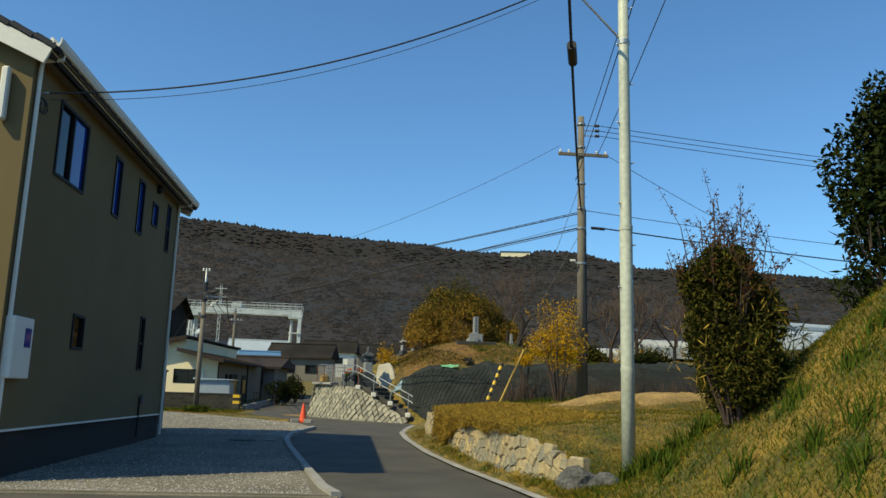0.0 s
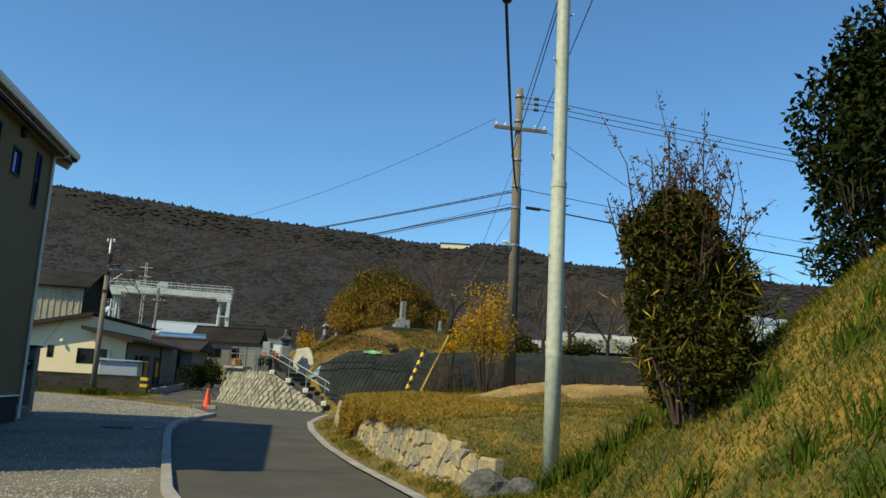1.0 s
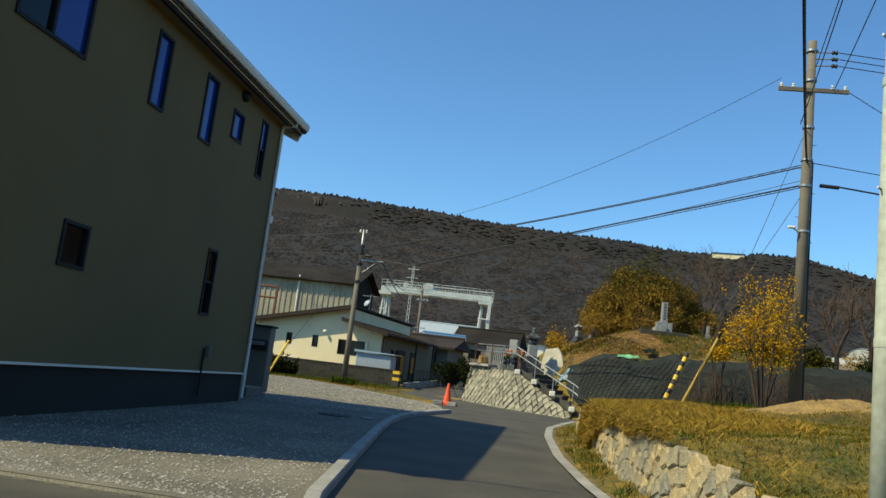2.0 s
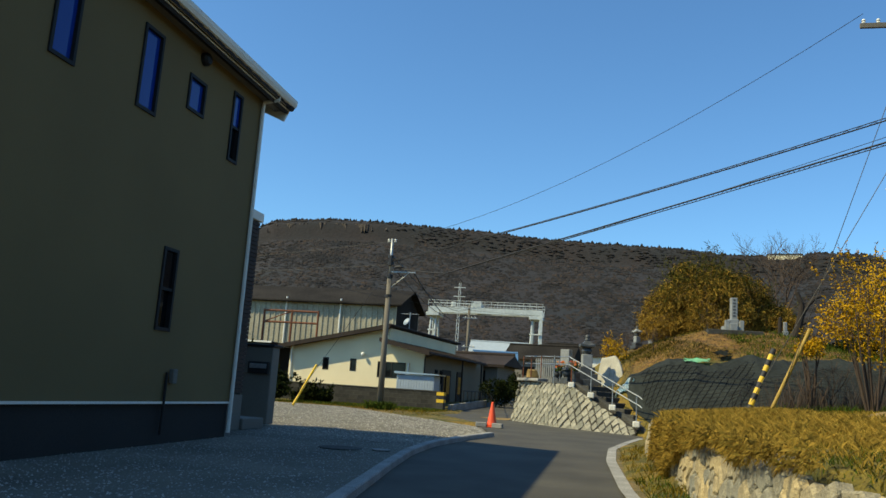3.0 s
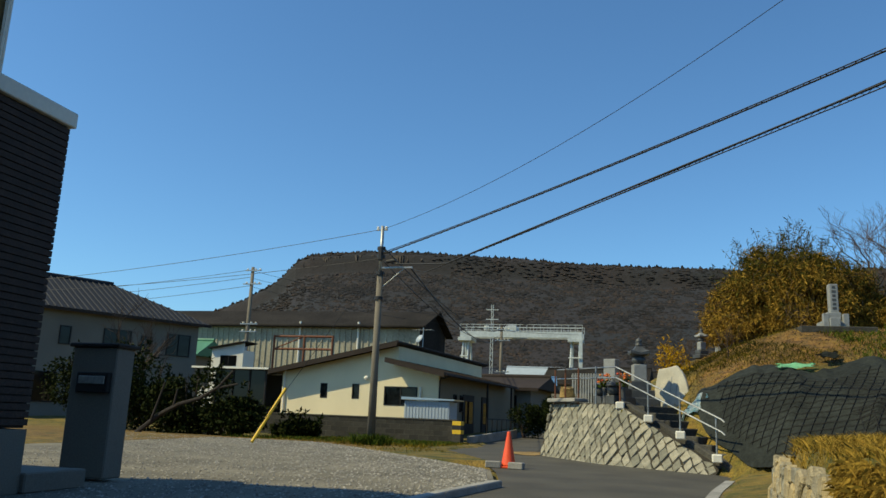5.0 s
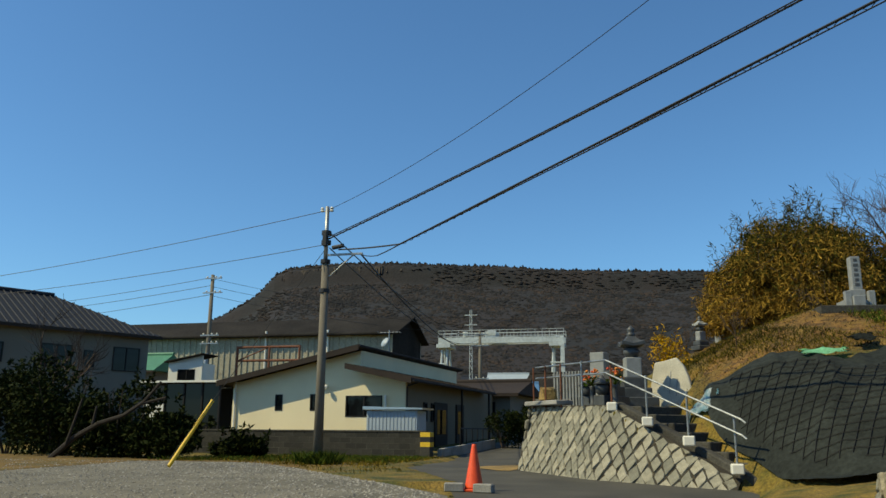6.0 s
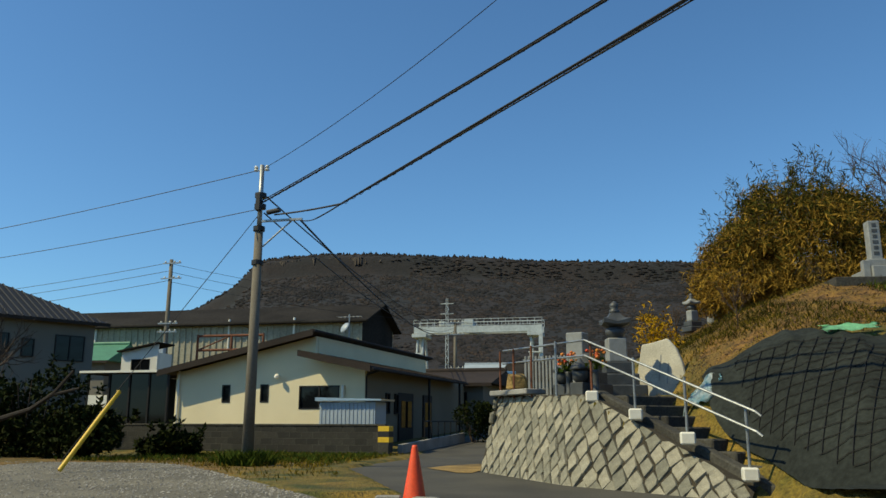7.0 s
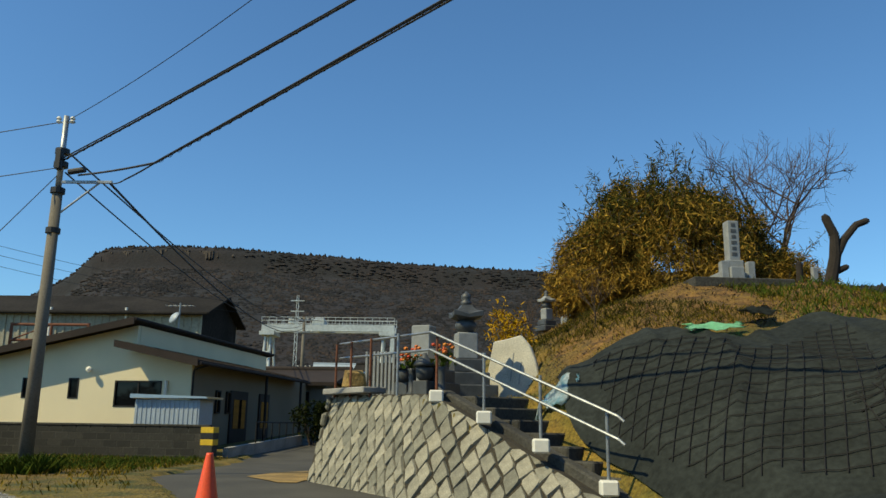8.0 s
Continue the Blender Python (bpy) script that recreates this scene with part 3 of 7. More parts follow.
def window_unit(parent, m, w, h, sash="fixed", glass=None):
    """A dark-framed window in the x-z plane of m, its lower left corner at the origin."""
    f = 0.045
    bm = bmesh.new()
    box(bm, (w / 2, 0.0, f / 2), (w, 0.09, f), m)
    box(bm, (w / 2, 0.0, h - f / 2), (w, 0.09, f), m)
    box(bm, (f / 2, 0.0, h / 2), (f, 0.09, h - 2 * f), m)
    box(bm, (w - f / 2, 0.0, h / 2), (f, 0.09, h - 2 * f), m)
    win = part("window", bm, M_DARKFRAME, parent)
    if sash == "hung":
        part("meeting_rail", B((w / 2, -0.005, h * 0.5), (w - 2 * f, 0.05, 0.04), m=m), M_DARKFRAME, win)
        part("pane", B((w / 2, 0.0, h * 0.75 - f / 4), (w - 2 * f, 0.012, h * 0.5 - f - 0.02), m=m), glass or M_SKYGLASS, win)
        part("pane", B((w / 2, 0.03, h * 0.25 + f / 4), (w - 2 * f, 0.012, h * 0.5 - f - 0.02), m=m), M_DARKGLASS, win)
    elif sash == "slide":
        part("mullion", B((w / 2, 0.0, h / 2), (0.05, 0.06, h - 2 * f), m=m), M_DARKFRAME, win)
        part("pane", B((w / 4 + f / 4, 0.02, h / 2), (w / 2 - f, 0.012, h - 2 * f), m=m), M_DARKGLASS, win)
        part("pane", B((w * 0.75 - f / 4, 0.0, h / 2), (w / 2 - f, 0.012, h - 2 * f), m=m), glass or M_SKYGLASS, win)
    else:
        part("pane", B((w / 2, 0.01, h / 2), (w - 2 * f, 0.012, h - 2 * f), m=m), glass or M_SKYGLASS, win)
    return win


def ochre_house():
    h = thing("house", (HX, HY0, 0.1), "two-storey ochre rendered house with dark tiled gable roof and white eaves", "house")
    inv = Matrix.Translation((-HX, -HY0, -0.1))
    side = inv @ Matrix.Translation((HX, 0, 0)) @ pose(0, 0, 0, 0, 0, 90)  # x runs along world y, y goes into the house
    bm = pierced(bmesh.new(), HY0, HY1, DRIP, EAVE, 0.16, WINDOWS, side)
    part("side_wall", bm, M_STUCCO, h)
    ridge_x, rise = -HW / 2, 0.45 * HW / 2
    gable = [(-HW, DRIP), (-0.16, DRIP), (-0.16, EAVE), (ridge_x, EAVE + rise), (-HW, EAVE)]
    part("gable_wall", prism(gable, 0.16, inv @ Matrix.Translation((HX, HY0 + 0.002, 0))), M_STUCCO, h)
    part("gable_wall", prism(gable, 0.16, inv @ Matrix.Translation((HX, HY1 - 0.162, 0))), M_STUCCO, h)
    part("side_wall", B((HX - HW + 0.08, (HY0 + HY1) / 2, (DRIP + EAVE) / 2), (0.16, HY1 - HY0 - 0.4, EAVE - DRIP), m=inv), M_STUCCO, h)
    part("foundation", B((HX - HW / 2, (HY0 + HY1) / 2, 0.26), (HW - 0.06, HY1 - HY0 - 0.06, 0.68), m=inv), M_FOUND, h)
    part("interior_floor", B((HX - HW / 2, (HY0 + HY1) / 2, 2.95), (HW - 0.4, HY1 - HY0 - 0.4, 0.2), m=inv), M_FOUND, h)
    bm = bmesh.new()
    box(bm, (HX + 0.012, (HY0 + HY1) / 2, DRIP - 0.012), (0.03, HY1 - HY0 + 0.03, 0.03), inv)
    box(bm, (HX - HW / 2, HY0 - 0.012, DRIP - 0.012), (HW, 0.03, 0.03), inv)
    part("drip_rail", bm, M_WHITE, h, "pale metal drip rail under the wall")
    for y0, y1, z0, z1 in WINDOWS:
        kind = "slide" if y1 - y0 > 1 else "hung" if z1 - z0 > 1 and y0 > 16.5 else "fixed"
        # Upper panes carry the painted sky reflection, lower ones plain dark glass.
        window_unit(h, side @ Matrix.Translation((y0, 0.02, z0)), y1 - y0, z1 - z0, kind, M_SKYGLASS if z0 > 3 else M_DARKGLASS)
    # roof: deck, pantiles in rolls, verge boards, gutter
    over, gn, gf = 0.25, 0.16, 0.5
    ya, yb = HY0 - gn, HY1 + gf
    ang = math.atan(0.45)
    run = (HW / 2 + over)
    for sgn in (1, -1):
        m = inv @ Matrix.Translation((HX - HW / 2, ya, EAVE + rise)) @ (Matrix() if sgn == 1 else Matrix.Translation((0, yb - ya, 0)) @ pose(0, 0, 0, 0, 0, 180))
        slope = m @ pose(0, 0, 0, 0, math.degrees(ang), 0)
        ln, wd = run / math.cos(ang), yb - ya
        part("roof_deck", B((ln / 2, wd / 2, 0.02), (ln, wd, 0.10), m=slope), M_DARKFRAME, h)
        bm = bmesh.new()
        n, rows = 31, 13
        for j in range(rows):
            x0, x1 = ln * j / rows, ln * (j + 1) / rows + 0.05
            prof = [(0, 0.0), (0.05, 0.035), (0.11, 0.05), (0.17, 0.035), (0.21, 0.005), (0.305, 0.0)]
            for i in range(n):
                y0 = wd * i / n
                top = [[bm.verts.new(slope @ Vector((x, y0 + py * wd / n / 0.305, 0.075 + pz + (0.03 if x == x1 else 0.005)))) for py, pz in prof] for x in (x0, x1)]
                low = [bm.verts.new(slope @ Vector((x1, y0 + py * wd / n / 0.305, 0.07))) for py, pz in prof]
                for k in range(5):
                    bm.faces.new((top[0][k], top[1][k], top[1][k + 1], top[0][k + 1]))
                    bm.faces.new((top[1][k], low[k], low[k + 1], top[1][k + 1]))
        tagged(part("roof_tiles", bm, M_TILE, h, "rows of dark slate-grey pantiles"), kind="stuff")
        for e in (0.0, wd):
            for j in range(13):
                part("verge_tile", B((ln * (j + 0.5) / 13 + 0.03, e + (0.06 if e == 0 else -0.06), 0.125), (ln / 13 + 0.04, 0.2, 0.11), 0.03, slope @ pose(0, 0, 0, 0, 4, 0) @ Matrix.Translation((0, 0, 0.07 * j * ln / 13))), M_TILE, h)
            part("verge_board", B((ln / 2, e, -0.05), (ln, 0.045, 0.24), m=slope), M_WHITE, h)
    part("ridge_cap", R(inv @ Vector((HX - HW / 2, ya, EAVE + rise + 0.12)), inv @ Vector((HX - HW / 2, yb, EAVE + rise + 0.12)), 0.13), M_TILE, h)
    gx0, gz = HX + over, EAVE + 0.04
    part("soffit", B((HX + over / 2, (ya + yb) / 2, EAVE - 0.07), (over + 0.02, yb - ya, 0.03), m=inv), M_GREYWALL, h)
    part("fascia", B((gx0 + 0.0, (ya + yb) / 2, gz - 0.03), (0.04, yb - ya, 0.2), m=inv), M_WHITE, h)
    prof = [(0, 0.06), (0, -0.06), (0.04, -0.075), (0.10, -0.06), (0.125, 0.0), (0.13, 0.065), (0.115, 0.065), (0.10, 0.0), (0.02, -0.045), (0.015, 0.06)]
    bm = prism(prof, yb - ya + 0.06, inv @ Matrix.Translation((gx0 + 0.02, ya - 0.03, gz)))
    part("gutter", bm, M_WHITE, h, "cream half-round plastic gutter")
    for y, back in ((HY0 + 0.12, 0.0), (HY1 - 0.07, 0.0)):
        pts = [(gx0 + 0.07, y, gz - 0.06), (gx0 + 0.07, y, gz - 0.13), (HX + 0.06, y, gz - 0.17), (HX + 0.045, y, gz - 0.3), (HX + 0.045, y, 0.12)]
        part("downpipe", tube([inv @ Vector(p) for p in pts], 0.033, 8), M_WHITE, h)
    part("hood_vent", lathe([(0.1, 0), (0.1, 0.06), (0.07, 0.1), (0.01, 0.11)], 14, inv @ Matrix.Translation((HX, 17.45, 5.57)) @ pose(0, 0, 0, 0, 90, 0)), M_DARKFRAME, h)
    part("meter_box", B((HX + 0.07, 10.82, 1.68), (0.14, 0.62, 0.82), 0.015, inv), M_WHITE, h, "pale electricity meter cabinet")
    part("meter_window", B((HX + 0.142, 10.95, 1.82), (0.012, 0.2, 0.26), 0.003, inv), M_SKYGLASS, h)
    part("tap_box", B((HX + 0.04, 17.6, 0.95), (0.08, 0.1, 0.2), 0.01, inv), M_GREYWALL, h)
    part("tap_pipe", R(inv @ Vector((HX + 0.03, 17.45, 0.16)), inv @ Vector((HX + 0.03, 17.45, 1.0)), 0.02), M_DARKFRAME, h)
    part("service_bracket", R(inv @ Vector((HX, 10.62, 5.2)), inv @ Vector((HX + 0.16, 10.62, 5.22)), 0.02), M_STEEL, h)
    part("coiled_lead", tube([inv @ Vector((HX + 0.06 + 0.02 * math.sin(a), 10.62 + 0.1 * math.sin(a) + 0.012 * a, 5.05 + 0.1 * math.cos(a))) for a in np.arange(0, 12, 0.5)], 0.012, 5), M_BLACK, h)
    part("conduit", tube([inv @ Vector(p) for p in ((HX + 0.03, 10.62, 5.1), (HX + 0.03, 10.6, 4.5), (HX + 0.03, 10.62, 2.1))], 0.02, 6), M_DARKFRAME, h)
    part("verge_light", B((HX - 0.32, HY0 - 0.07, 5.08), (0.1, 0.12, 0.75), 0.02, inv), M_WHITE, h)
    # the lower wing in dark ribbed siding
    w0, w1, wx = HY1, 21.05, -6.22
    part("wing_wall", B((wx - 1.6, (w0 + w1) / 2, 2.3), (3.2, w1 - w0 - 0.02, 3.2), m=inv), M_FOUND, h)
    n = 42
    for i in range(n):
        z = 0.72 + 3.16 * (i + 0.5) / n
        bm = box(bmesh.new(), (wx + 0.012, (w0 + w1) / 2, z), (0.03, w1 - w0 + 0.02, 3.16 / n - 0.014), inv)
        box(bm, (wx - 1.6, w1 + 0.012, z), (3.2, 0.03, 3.16 / n - 0.014), inv)
        part("siding_board", bm, M_BRICKSIDE, h)
    part("wing_parapet", B((wx - 1.58, (w0 + w1) / 2 + 0.02, 3.98), (3.3, w1 - w0 + 0.08, 0.17), 0.01, inv), M_WHITE, h)
    part("wing_base", B((wx - 1.58, (w0 + w1) / 2, 0.38), (3.24, w1 - w0, 0.62), m=inv), M_GREYWALL, h)
    part("entrance_step", B((wx - 0.6, w1 + 0.45, 0.17), (1.4, 0.9, 0.2), 0.015, inv), M_GREYWALL, h)
    return h


ochre_house()


def gate_post():
    g = thing("gate_post", (-6.6, 22.62, 0.12), "grey rendered gate pillar with a letter slot and dark cap", "pillar")
    part("pillar", B((0, 0.0, 0.76), (0.62, 0.34, 1.52), 0.015), M_GREYWALL, g)
    part("cap", B((0, 0, 1.545), (0.70, 0.42, 0.05), 0.012), M_DARKFRAME, g)
    part("letter_box", B((0.05, -0.20, 1.10), (0.44, 0.08, 0.24), 0.01), M_DARKFRAME, g)
    part("flap", B((0.05, -0.245, 1.13), (0.36, 0.012, 0.09), 0.003), M_STEEL, g)
    return g


gate_post()


# ---- walls, steps and the grave plot ----
TOP = [Vector((-2.85, 36.6, 1.55)), Vector((-1.0, 33.95, 1.5)), Vector((1.12, 31.78, 0.22))]


def face_point(s, v):
    """A point on the battered stone face: s runs 0..2 along its two stretches, v from its foot to its top."""
    i = min(int(s), 1)
    f = s - i
    lo = FOOT[i].lerp(FOOT[i + 1], f)
    hi = TOP[i].lerp(TOP[i + 1], f)
    z0 = float(road_z(lo.y)) - 0.05
    return Vector((lo.x, lo.y, z0)).lerp(hi, v)


def stone_wall():
    w = thing("retaining_wall", (-1.2, 33.5, 0.1), "battered retaining wall of grey granite blocks laid diagonally in dark joints", "wall", kind="structure")
    inv = Matrix.Translation((1.2, -33.5, -0.1))
    bm = bmesh.new()
    n = 24
    cols = [[bm.verts.new(inv @ face_point(2 * k / n, v)) for v in np.linspace(0, 1, 7)] for k in range(n + 1)]
    backs = [[bm.verts.new(inv @ (face_point(2 * k / n, v) + Vector((0.42, 0.42, -0.02)))) for v in (0, 1)] for k in range(n + 1)]
    for a, b, c, d in zip(cols, cols[1:], backs, backs[1:]):
        for k in range(6):
            bm.faces.new((a[k], b[k], b[k + 1], a[k + 1]))
        bm.faces.new((a[6], b[6], d[1], c[1]))
    part("joint_bed", bm, M_MORTAR, w)
    return w, inv


RET, RET_INV = stone_wall()


def diagonal_stones():
    """Rhombic blocks on the face, each a low pillow proud of its joints."""
    rng = random.Random(5)
    L0, L1 = (FOOT[1] - FOOT[0]).length, (FOOT[2] - FOOT[1]).length
    total, tall = L0 + L1, 1.75
    a, b = 0.275, 0.215
    made = 0
    side = [Vector((-2.75, 42)), FOOT[0]]

    def on_face(u, h):
        s = u / L0 if u < L0 else 1 + (u - L0) / L1
        s = min(max(s, 0.0), 1.999)
        p0, p1 = face_point(s, 0), face_point(s, 1)
        up = p1 - p0
        return p0 + up * (h / up.length), up.length

    rows = int(tall / b) + 2
    for j in range(-1, rows):
        for i in range(-6, int(total / a) + 6):
            # block corners: an upright lozenge, leaning with the course
            cx, cy = i * a + (a / 2 if j % 2 else 0), j * b
            j0 = 0.026
            ring = []
            for px, py in ((0, -b * 1.02), (a * 0.52, -b * 0.12), (a * 0.5, b * 0.22), (0, b * 1.02), (-a * 0.52, b * 0.12), (-a * 0.5, -b * 0.22)):
                ring.append((cx + px * (1 - j0 / a * 1.6) + rng.uniform(-0.03, 0.03), cy + py * (1 - j0 / b * 1.0) + rng.uniform(-0.03, 0.03)))
            _, full = on_face(cx, 0)
            if cx < 0.05 or cx > total - 0.05 or cy < -0.04 or cy - b * 0.45 > full:
                continue
            pts = []
            for x, y in ring:
                x = min(max(x, 0.01), total - 0.01)
                _, f2 = on_face(x, 0)
                pts.append((x, min(max(y, 0.0), f2 - 0.01)))
            if max(p[1] for p in pts) - min(p[1] for p in pts) < 0.07:
                continue
            w0 = [on_face(x, y)[0] for x, y in pts]
            mid = sum(w0, Vector()) / 6
            s = min(max(cx, 0.01), total - 0.01)
            q = on_face(s + 0.01 if s < total - 0.1 else s, 0)[0] - on_face(s - 0.05 if s > 0.1 else 0, 0)[0]
            up = on_face(s, 0.5)[0] - on_face(s, 0)[0]
            nrm = q.cross(up).normalized()
            out = rng.uniform(0.018, 0.040)
            bm = bmesh.new()
            low = [bm.verts.new(p - mid - nrm * 0.01) for p in w0]
            hi = [bm.verts.new((p - mid) * 0.88 + nrm * (out + rng.uniform(-0.012, 0.012))) for p in w0]
            for k in range(6):
                bm.faces.new((low[k], low[(k + 1) % 6], hi[(k + 1) % 6], hi[k]))
            bm.faces.new(hi)
            bmesh.ops.recalc_face_normals(bm, faces=bm.faces)
            part("stone", bm, M_GRANITE, RET, at=Matrix.Translation(RET_INV @ mid))
            made += 1
    # the return at the far end, seen at a slant
    return made


diagonal_stones()


# ---- steps, rail and the grave plot ----
def steps():
    s = thing("stone_steps", (0.1, 32.9, 0.1), "worn concrete steps climbing beside the stone wall", "steps", kind="structure")
    inv = Matrix.Translation((-0.1, -32.9, -0.1))
    a, b = Vector((1.45, 31.75)), Vector((-0.78, 34.05))
    d = (b - a).normalized()
    n = Vector((0.72, 0.69))
    count, ln = 8, (b - a).length
    yaw = math.degrees(math.atan2(d.y, d.x))
    for i in range(count):
        p = a + d * (ln * (i + 0.5) / count) + n * 0.9
        top = 0.24 + 1.3 * (i + 0.6) / count
        m = inv @ pose(p.x, p.y, 0, 0, 0, yaw + random.uniform(-1.5, 1.5))
        part("step", B((0, 0, top - 0.13), (ln / count + 0.08, 1.58 + random.uniform(-0.06, 0.06), 0.26), 0.02, m), M_CONC_OLD, s)
    up = math.degrees(math.atan2(1.3, ln))
    mid = (a + b) / 2 + n * 0.0
    m = inv @ pose(mid.x, mid.y, 0.86, 0, 0, yaw) @ pose(0, 0, 0, 0, -up, 0)
    part("stringer", B((0, 0, -0.06), (math.hypot(ln, 1.3) + 0.1, 0.2, 0.2), 0.025, m), M_CONC_OLD, s, "sloping worn concrete edge of the steps")
    part("threshold", B((1.95, 31.85, 0.12), (0.8, 0.34, 0.14), 0.02, inv @ Matrix()), M_CONC, s, "pale low stone at the foot of the steps")
    return s


steps()
POSTS = [(1.08, 31.76, 0.35), (0.39, 32.40, 0.78), (-0.28, 33.12, 1.11), (-0.93, 33.86, 1.40)]
FLAT = [(-1.55, 34.6, 1.52), (-2.05, 35.35, 1.52), (-2.45, 35.95, 1.52), (-2.78, 36.45, 1.52)]


def hand_rail():
    r = thing("handrail", (0, 33.5, 0.5), "galvanised steel handrail with two tubes on white concrete blocks", "handrail")
    inv = Matrix.Translation((0, -33.5, -0.5))
    for x, y, z in POSTS:
        part("foot_block", B((x, y, z + 0.06), (0.2, 0.2, 0.17), 0.02, inv), M_WHITE, r, "white concrete foot block")
        part("post", R(inv @ Vector((x, y, z + 0.15)), inv @ Vector((x, y, z + 0.90)), 0.02), M_RUST if y > 33.5 else M_STEEL, r)
    for x, y, z in FLAT:
        part("post", R(inv @ Vector((x, y, z - 0.03)), inv @ Vector((x, y, z + 0.90)), 0.02), M_RUST if x < -2 else M_STEEL, r)
    a, b = Vector((1.15, 31.60, 1.19)), Vector((-1.02, 33.86, 2.36))
    for dz in (0, -0.25):
        o = Vector((0, 0, dz))
        part("tube_rail", tube([inv @ (a + o + Vector((0.08, -0.06, -0.06))), inv @ (a + o + Vector((0.02, -0.02, 0))), inv @ (b + o), inv @ (Vector((-2.72, 36.45, 2.43)) + o)], 0.018, 8), M_STEEL, r)
    return r


hand_rail()
part_c = part("coping", B((-2.45, 35.95, 1.60), (1.5, 0.42, 0.1), 0.015, Matrix.Translation((-2.4, 35.95, 1.6)) @ pose(0, 0, 0, 0, 0, -55) @ Matrix.Translation((2.45, -35.95, -1.6))), M_CONC, RET, "flat grey concrete coping", at=Matrix.Translation((1.2, -33.5, -0.1)))


def return_wall():
    """The short side of the stone plot, running back from its corner."""
    a, b = FOOT[0], Vector((-2.65, 41.5))
    bm = bmesh.new()
    vs = [bm.verts.new(v) for v in ((a.x, a.y, 0), (b.x - 0.4, b.y, 0), (b.x, b.y, 1.45), (a.x + 0.3, a.y + 0.5, 1.5), (a.x + 0.8, a.y + 0.6, 0), (b.x + 0.4, b.y, 0), (b.x + 0.4, b.y, 1.45), (a.x + 0.8, a.y + 0.6, 1.5))]
    for f in ((0, 1, 2, 3), (4, 7, 6, 5), (3, 2, 6, 7), (1, 5, 6, 2), (0, 3, 7, 4)):
        bm.faces.new([vs[k] for k in f])
    bmesh.ops.recalc_face_normals(bm, faces=bm.faces)
    w = part("return_wall", bm, M_MORTAR)
    tagged(w, "side of the raised plot in dark jointed stone", "wall", kind="structure")
    rng = random.Random(8)
    for j in range(6):
        for i in range(13):
            y = 36.4 + i * 0.38 + (0.19 if j % 2 else 0)
            z = 0.14 + j * 0.25
            x = -3.1 + 0.06 * (y - 36.4) * 0.4 + 0.22 * (z / 1.5)
            part("stone", B((0, 0, 0), (0.1, 0.33 + rng.uniform(-0.03, 0.03), 0.22), 0.03), M_GRANITE, w, at=pose(x, y, z, rng.uniform(-8, 8), 8, rng.uniform(-4, 4)))
    return w


return_wall()


def pagoda(at, s, label):
    """A five-ring stone tower: square foot, orb, flared roof, bud."""
    p = thing("stone_pagoda", at, label, "gravestone")
    if s > 0.6:
        part("base_stone", B((0, 0, -0.13), (1.15, 1.15, 0.3), 0.02, Matrix.Scale(s, 4)), M_DARKSTONE, p)
    part("foot_stone", B((0, 0, 0.14), (0.86, 0.86, 0.28), 0.02, Matrix.Scale(s, 4)), M_DARKSTONE, p)
    part("foot_stone", B((0, 0, 0.42), (0.66, 0.66, 0.28), 0.02, Matrix.Scale(s, 4)), M_DARKSTONE, p)
    part("shaft", B((0, 0, 0.84), (0.44, 0.44, 0.56), 0.02, Matrix.Scale(s, 4)), M_GREYSTONE, p)
    part("orb", lathe([(0.1, 1.11), (0.19, 1.15), (0.235, 1.24), (0.235, 1.30), (0.19, 1.37), (0.12, 1.4)], 18, Matrix.Scale(s, 4)), M_DARKSTONE, p, smooth=True)
    bm = bmesh.new()
    rings = []
    for w, z, up in ((0.16, 1.39, 0), (0.315, 1.43, 0.05), (0.32, 1.50, 0.08), (0.21, 1.58, 0.02), (0.13, 1.68, 0), (0.11, 1.72, 0)):
        pts = [(-w, -w, up), (0, -w, 0), (w, -w, up), (w, 0, 0), (w, w, up), (0, w, 0), (-w, w, up), (-w, 0, 0)]
        rings.append([bm.verts.new((x * s, y * s, (z + u) * s)) for x, y, u in pts])
    for a, b in zip(rings, rings[1:]):
        for k in range(8):
            bm.faces.new((a[k], a[(k + 1) % 8], b[(k + 1) % 8], b[k]))
    bm.faces.new(rings[0][::-1])
    bm.faces.new(rings[-1])
    part("flared_roof", bm, M_DARKSTONE if s > 0.6 else M_GREYSTONE, p)
    part("finial", lathe([(0.09, 1.7), (0.12, 1.74), (0.12, 1.79), (0.08, 1.82), (0.115, 1.87), (0.10, 1.94), (0.04, 1.99), (0.01, 2.02)], 14, Matrix.Scale(s, 4)), M_DARKSTONE, p, smooth=True)
    return p


pagoda(pose(-0.53, 35.95, 1.70, 0, 0, 12), 0.79, "tall grey stone pagoda with flared roof and bud finial")
pagoda(pose(1.28, 40.5, hz(1.28, 40.5) - 0.03, 0, 0, 30), 0.47, "small weathered stone pagoda on the slope")


def upright_stone(name, x, y, z, w, d, h, yaw, material, label):
    g = thing(name, pose(x, y, z, 0, 0, yaw), label, "gravestone")
    part("plinth", B((0, 0, 0.11), (w * 2.0, d * 2.0, 0.22), 0.012), material, g)
    part("block", B((0, 0, 0.32), (w * 1.5, d * 1.5, 0.2), 0.012), material, g)
    part("pillar", B((0, 0, 0.42 + (h - 0.42) / 2), (w, d, h - 0.42), 0.015), material, g)
    return g


upright_stone("gravestone", -1.25, 36.2, 1.48, 0.34, 0.3, 1.25, -20, M_GREYSTONE, "square grey granite gravestone on a stepped plinth")
